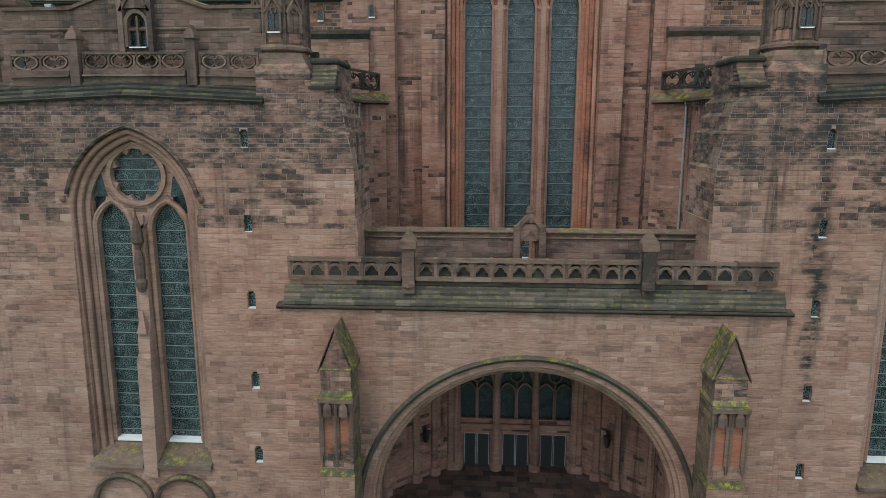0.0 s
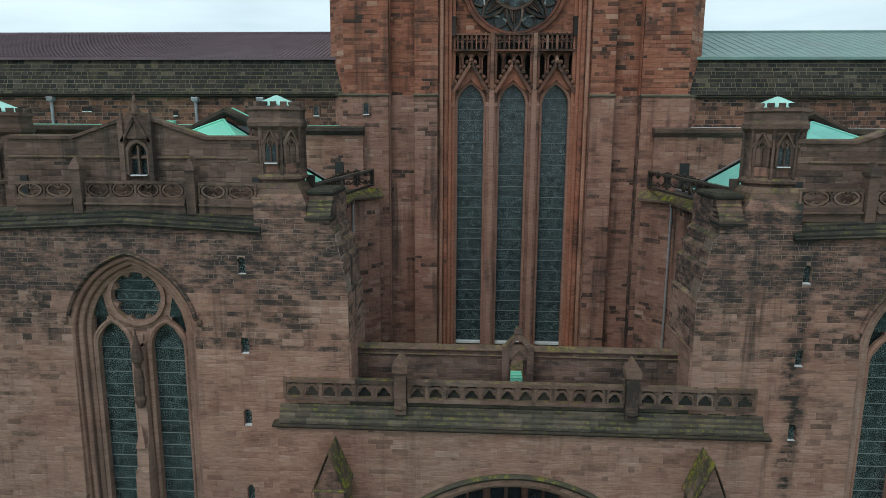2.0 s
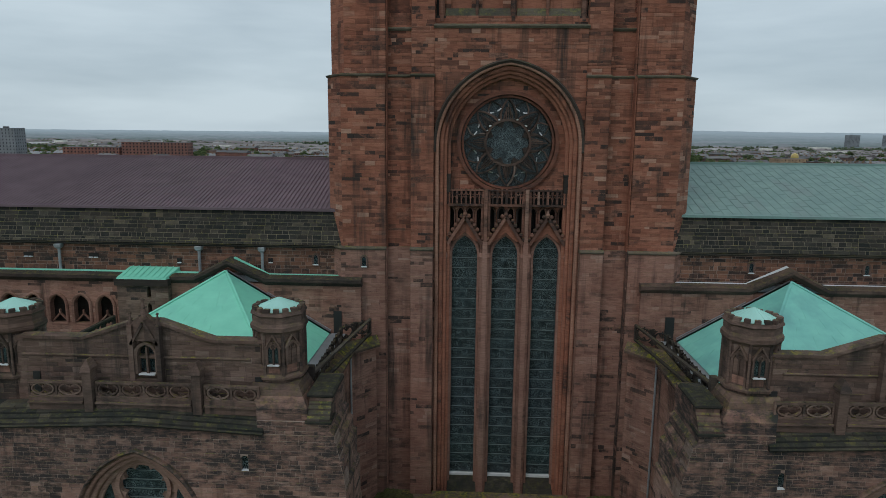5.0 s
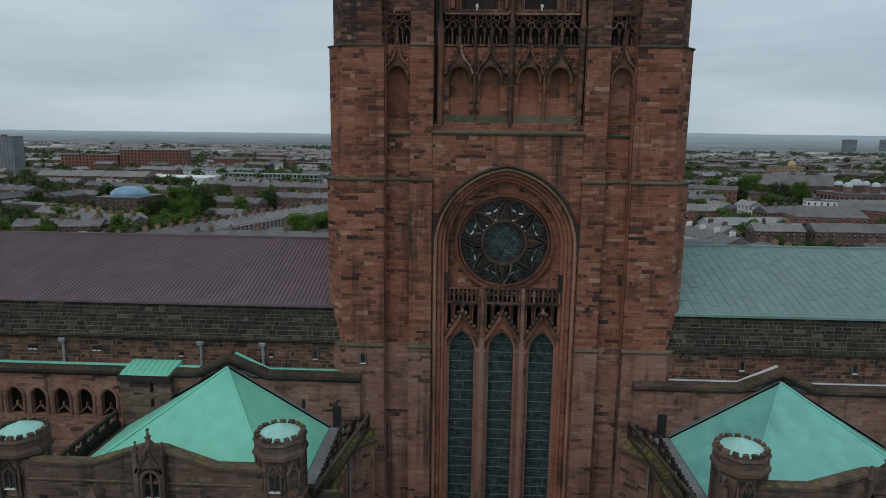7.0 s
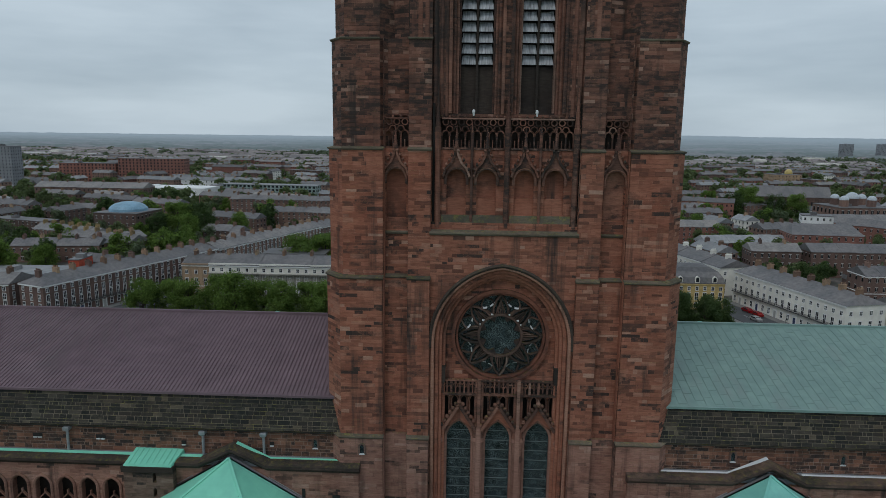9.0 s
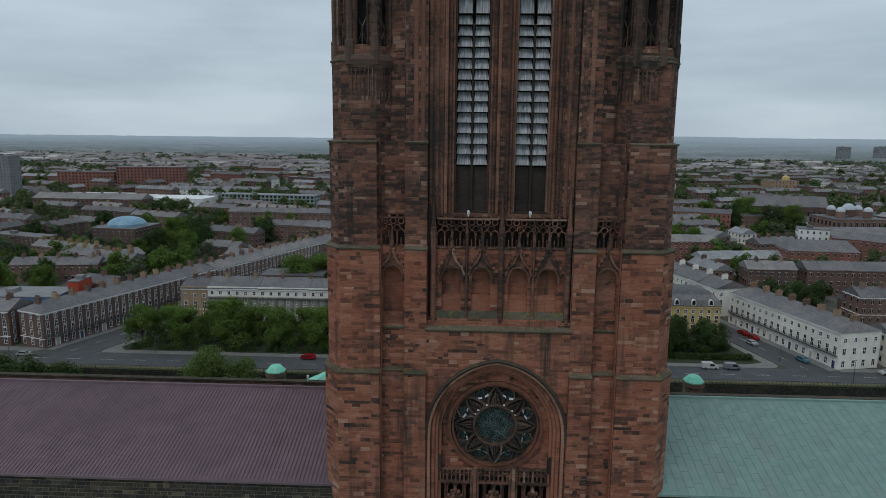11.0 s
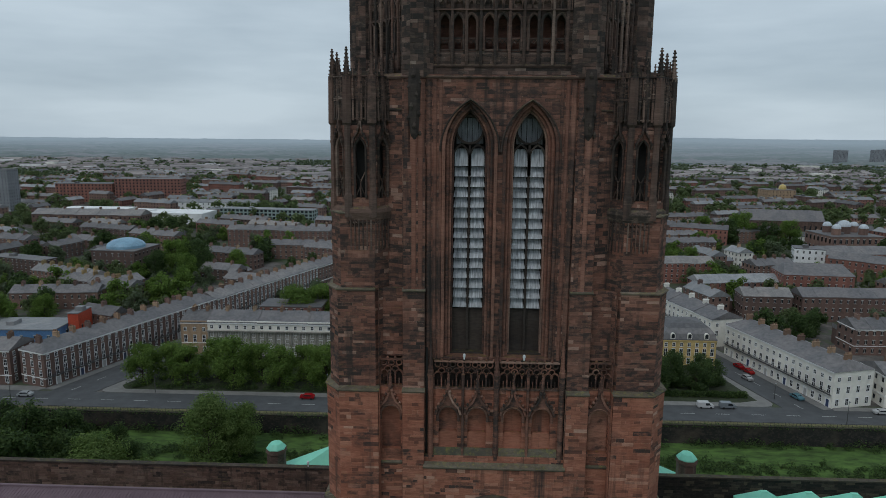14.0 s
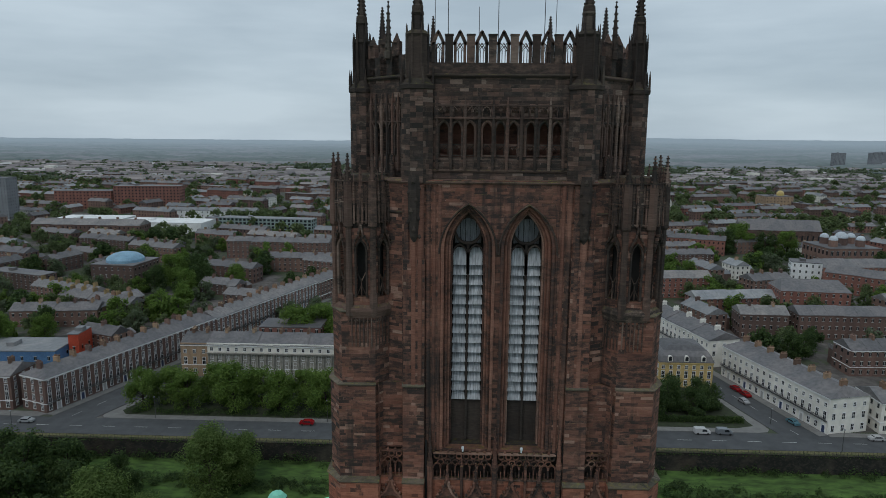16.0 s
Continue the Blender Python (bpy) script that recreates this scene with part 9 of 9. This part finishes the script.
for k in range(5000):
    x, y, z = r.uniform(57, 84), r.gauss(139.5, 0.6), ROAD + r.uniform(0.1, 1.7)
    s = r.uniform(0.15, 0.3)
    a = r.uniform(0, 6.28)
    u, v, p = Vector((math.cos(a), math.sin(a), 0)) * s, Vector((-math.sin(a) * 0.4, math.cos(a) * 0.4, 0.8)) * s, Vector((x, y, z))
    g.add([tuple(p - u), tuple(p + v), tuple(p + u), tuple(p - v)], [(0, 1, 2, 3)])
tagged(new("hedge", mesh_of(g, M_LEAF_DARK, "hedge", False)), "clipped dark green hedge beside the footway", "hedge", kind="stuff")

# ---- far town and woods ----
far = Geo()
woods = Geo()
r = random.Random(9)
for k in range(2700):
    y = 960 + 560 * r.random() ** 1.1
    x = r.uniform(-0.82, 0.82) * (y + 60)
    if -0.17 * (y + 50) < x < 0.15 * (y + 50):
        continue
    z = height(x, y)
    if r.random() < 0.55 and noise.noise(Vector((x * 0.0025, y * 0.0025, 3.0))) > -0.18:
        L, D, H = r.uniform(14, 46), r.uniform(8, 11), r.uniform(5, 9)
        if r.random() < 0.04:
            L, D, H = r.uniform(40, 90), r.uniform(20, 40), r.uniform(6, 10)
        a = 0.3 if r.random() < 0.6 else 1.4
        ca, sa = math.cos(a), math.sin(a)
        box = [(-L / 2, -D / 2), (L / 2, -D / 2), (L / 2, D / 2), (-L / 2, D / 2)]
        base = [(x + u * ca - v * sa, y + u * sa + v * ca, z - 1) for u, v in box]
        top = [(p[0], p[1], z + H) for p in base]
        far.loft([base, top], False)
        rg = [(x + u * ca, y + u * sa, z + H + 2.6) for u in (-L / 2, L / 2)]
        far.add(top + rg, [(0, 1, 5, 4), (2, 3, 4, 5), (1, 2, 5), (3, 0, 4)])
    else:
        for q in range(r.randrange(3, 7)):
            px, py, s = x + r.uniform(-30, 30), y + r.uniform(-30, 30), r.uniform(4, 8)
            for e in range(4):
                c = Vector((px + r.gauss(0, s * 0.5), py + r.gauss(0, s * 0.5), z + s * r.uniform(0.3, 1.2)))
                u = Vector((r.gauss(0, 1), r.gauss(0, 1), r.gauss(0, 0.6))).normalized() * s * 0.55
                v = u.orthogonal().normalized() * s * 0.55
                w = u.cross(v).normalized() * s * 0.4
                woods.add([tuple(c - u), tuple(c - v), tuple(c + u), tuple(c + v), tuple(c + w), tuple(c - w)],
                          [(0, 1, 4), (1, 2, 4), (2, 3, 4), (3, 0, 4), (1, 0, 5), (2, 1, 5), (3, 2, 5), (0, 3, 5)])
tagged(new("far_town", mesh_of(far, M_FAR_ROOF, "far_town", False)), "distant roofs of the town", "town", kind="stuff")
tagged(new("far_woods", mesh_of(woods, M_LEAF_GREY, "far_woods", False)), "distant dark trees between the roofs", "woods", kind="stuff")


# far land that closes the view: roofs and woods running together, painted paler as haze towards the horizon
m, n, l, b = mat("misty_far_land", 1.0)
q, pos = n.new("ShaderNodeSeparateXYZ"), n.new("ShaderNodeNewGeometry")
l.new(pos.outputs["Position"], q.inputs[0])
woodland = noise_(n, l, 0.0045, (0.5, 1, 1), 9, 0.40, 0.53, 0.7)
land = mixc(n, l, woodland, (0.245, 0.235, 0.240), (0.115, 0.145, 0.125))
land = mixc(n, l, noise_(n, l, 0.05, (0.5, 1, 1), 4, 0.3, 0.7), land, mixc(n, l, 1.0, land, (0.72, 0.72, 0.74), "MULTIPLY"))
# Haze is painted into the base colour: paler and bluer with distance.
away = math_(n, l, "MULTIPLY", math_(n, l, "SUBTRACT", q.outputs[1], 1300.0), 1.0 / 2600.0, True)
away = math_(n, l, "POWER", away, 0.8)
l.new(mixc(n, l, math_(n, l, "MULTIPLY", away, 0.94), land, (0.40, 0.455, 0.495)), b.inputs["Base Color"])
b.inputs["Specular IOR Level"].default_value = 0.0
g = Geo()
NX, NY = 300, 90
for j in range(NY + 1):
    f = j / NY
    for i in range(NX + 1):
        x = (i / NX - 0.5) * 2 * (1500 + 3200 * f)
        y = 1380 + 3220 * f ** 1.4
        y += (noise.noise(Vector((x * 0.004, 1.0, 0))) * 60 + noise.noise(Vector((x * 0.02, 1.0, 4))) * 25) * (1 - f)
        tuft = 8 * noise.noise(Vector((x * 0.011, y * 0.011, 1.0))) + 9 * noise.noise(Vector((x * 0.035, y * 0.03, 2.0)))
        z = height(x, y) + 3 + 44 * min(1.0, max(0.3, 0.8 + x / 1200)) * max(0.0, f - 0.35) ** 1.5 / 0.52 + max(-4, tuft) * (1 - 0.6 * f) + (0 if j else -14)
        g.v.append((x, y, z))
k = NX + 1
g.f = [(j * k + i, j * k + i + 1, (j + 1) * k + i + 1, (j + 1) * k + i) for j in range(NY) for i in range(NX)]
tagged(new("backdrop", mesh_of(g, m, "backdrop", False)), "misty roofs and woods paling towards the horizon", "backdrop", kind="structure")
sheds = Geo()
for k in range(10):
    y = r.uniform(1050, 1500)
    x = r.uniform(-0.75, 0.75) * y
    L, D, z = r.uniform(18, 44), r.uniform(10, 18), height(x, y)
    sheds.box(x - L / 2, x + L / 2, y - D / 2, y + D / 2, z - 1, z + r.uniform(9, 14))
tagged(new("far_sheds", mesh_of(sheds, M_STUCCO, "far_sheds", False)), "distant pale roofed sheds", "sheds", kind="stuff")


# ---- cars and street lamps ----
def car(at, d, colour, label, van=False):
    T = thing("van" if van else "car", (0, 0, 0), label, "van" if van else "car", "cars on the street", world=False)
    T.matrix_basis = Matrix.Translation((at[0], at[1], ROAD)) @ Matrix.Rotation(math.atan2(d[1], d[0]), 4, "Z")
    paint = plain("car_paint", colour, 0.25, 0.2, 0.05, 1.0, 0.0)
    L, W = (4.6, 1.85) if van else (4.3, 1.75)
    g = Geo()
    side = [(-L / 2, 0.35), (-L / 2, 0.95), (-L / 2 + 0.7, 1.0 if not van else 1.1), (-L / 2 + 1.35, 1.45 if not van else 1.85), (L / 2 - 1.0, 1.45 if not van else 1.9), (L / 2 - 0.1, 1.0 if not van else 1.8), (L / 2, 0.6), (L / 2, 0.35)]
    g.loft([[(x, -W / 2, z) for x, z in side], [(x, -W / 2 + 0.02, z) for x, z in side], [(x, W / 2 - 0.02, z) for x, z in side], [(x, W / 2, z) for x, z in side]])
    part("body", g, paint, T)
    g = Geo()
    top = 1.38 if not van else 1.7
    g.add([(-L / 2 + 0.8, -W / 2 + 0.1, 1.06), (-L / 2 + 0.8, W / 2 - 0.1, 1.06), (-L / 2 + 1.28, W / 2 - 0.15, top + 0.03), (-L / 2 + 1.28, -W / 2 + 0.15, top + 0.03)], [(0, 1, 2, 3)])
    for s in (-1, 1):
        y = s * (W / 2 + 0.012)
        g.add([(-L / 2 + 1.0, y, 1.0), (0.2 if van else L / 2 - 0.8, y, 1.0), (0.2 if van else L / 2 - 1.15, y, top), (-L / 2 + 1.4, y, top)], [(0, 1, 2, 3)])
    part("glazing", g, M_WGLASS, T)
    wheel = Geo()
    wheel.loft([[(0.32 * math.cos(i * 0.5236), y, 0.32 + 0.32 * math.sin(i * 0.5236)) for i in range(12)] for y in (-0.1, 0.1)])
    wheel = mesh_of(wheel, M_BLACK, "wheel")
    for x in (-L / 2 + 0.85, L / 2 - 0.85):
        for s in (-1, 1):
            placed("wheel", wheel, T, Matrix.Translation((x, s * (W / 2 - 0.06), 0)))


car((-49.3, 131.3), (1, 0), (0.35, 0.01, 0.015), "red parked car at the kerb")
car((68.5, 131.4), (-1, 0), (0.65, 0.65, 0.65), "white parked van at the kerb", True)
car((75.0, 131.4), (-1, 0), (0.22, 0.24, 0.26), "grey parked van at the kerb", True)
car((-134, 128.5), (-1, -0.05), (0.42, 0.44, 0.45), "silver car on the road")
n = Vector((DR.y, -DR.x))
car(B + DR * 36 - n * 4.2, DR, (0.30, 0.01, 0.015), "red car parked along the terrace")
car(B + DR * 31 - n * 4.2, DR, (0.35, 0.015, 0.015), "second red car parked along the terrace")
car(B + DR * 9 - n * 4.3, DR, (0.12, 0.25, 0.30), "teal car parked along the terrace")
car((118.0, 129.6), (1, 0), (0.6, 0.6, 0.6), "white car beside the cream terrace")
car((90.5, 155.0), DR, (0.4, 0.4, 0.4), "silver car beside the hedge")
for x, y, h in ((-96.5, 133.0, 7.0), (-133.0, 121.0, 7.0), (-43.5, 133.2, 7.0), (103.5, 121.2, 7.0), (119.5, 121.2, 8.0), (92.0, 139.0, 5.0)):
    T = thing("street_lamp", (x, y, ROAD), "slim grey street lamp on the footway", "street lamp", "street lamps")
    g = Geo()
    g.cone(x, y, [(ROAD, 0.12), (ROAD + 1.2, 0.1), (ROAD + h, 0.05)], 8)
    part("post", g, M_IRON, T)
    g = Geo()
    g.box(x - 0.12, x + 0.12, y - 0.5, y + 0.15, ROAD + h - 0.05, ROAD + h + 0.12)
    part("lamp_head", g, M_PIPE, T)

lay_pieces()
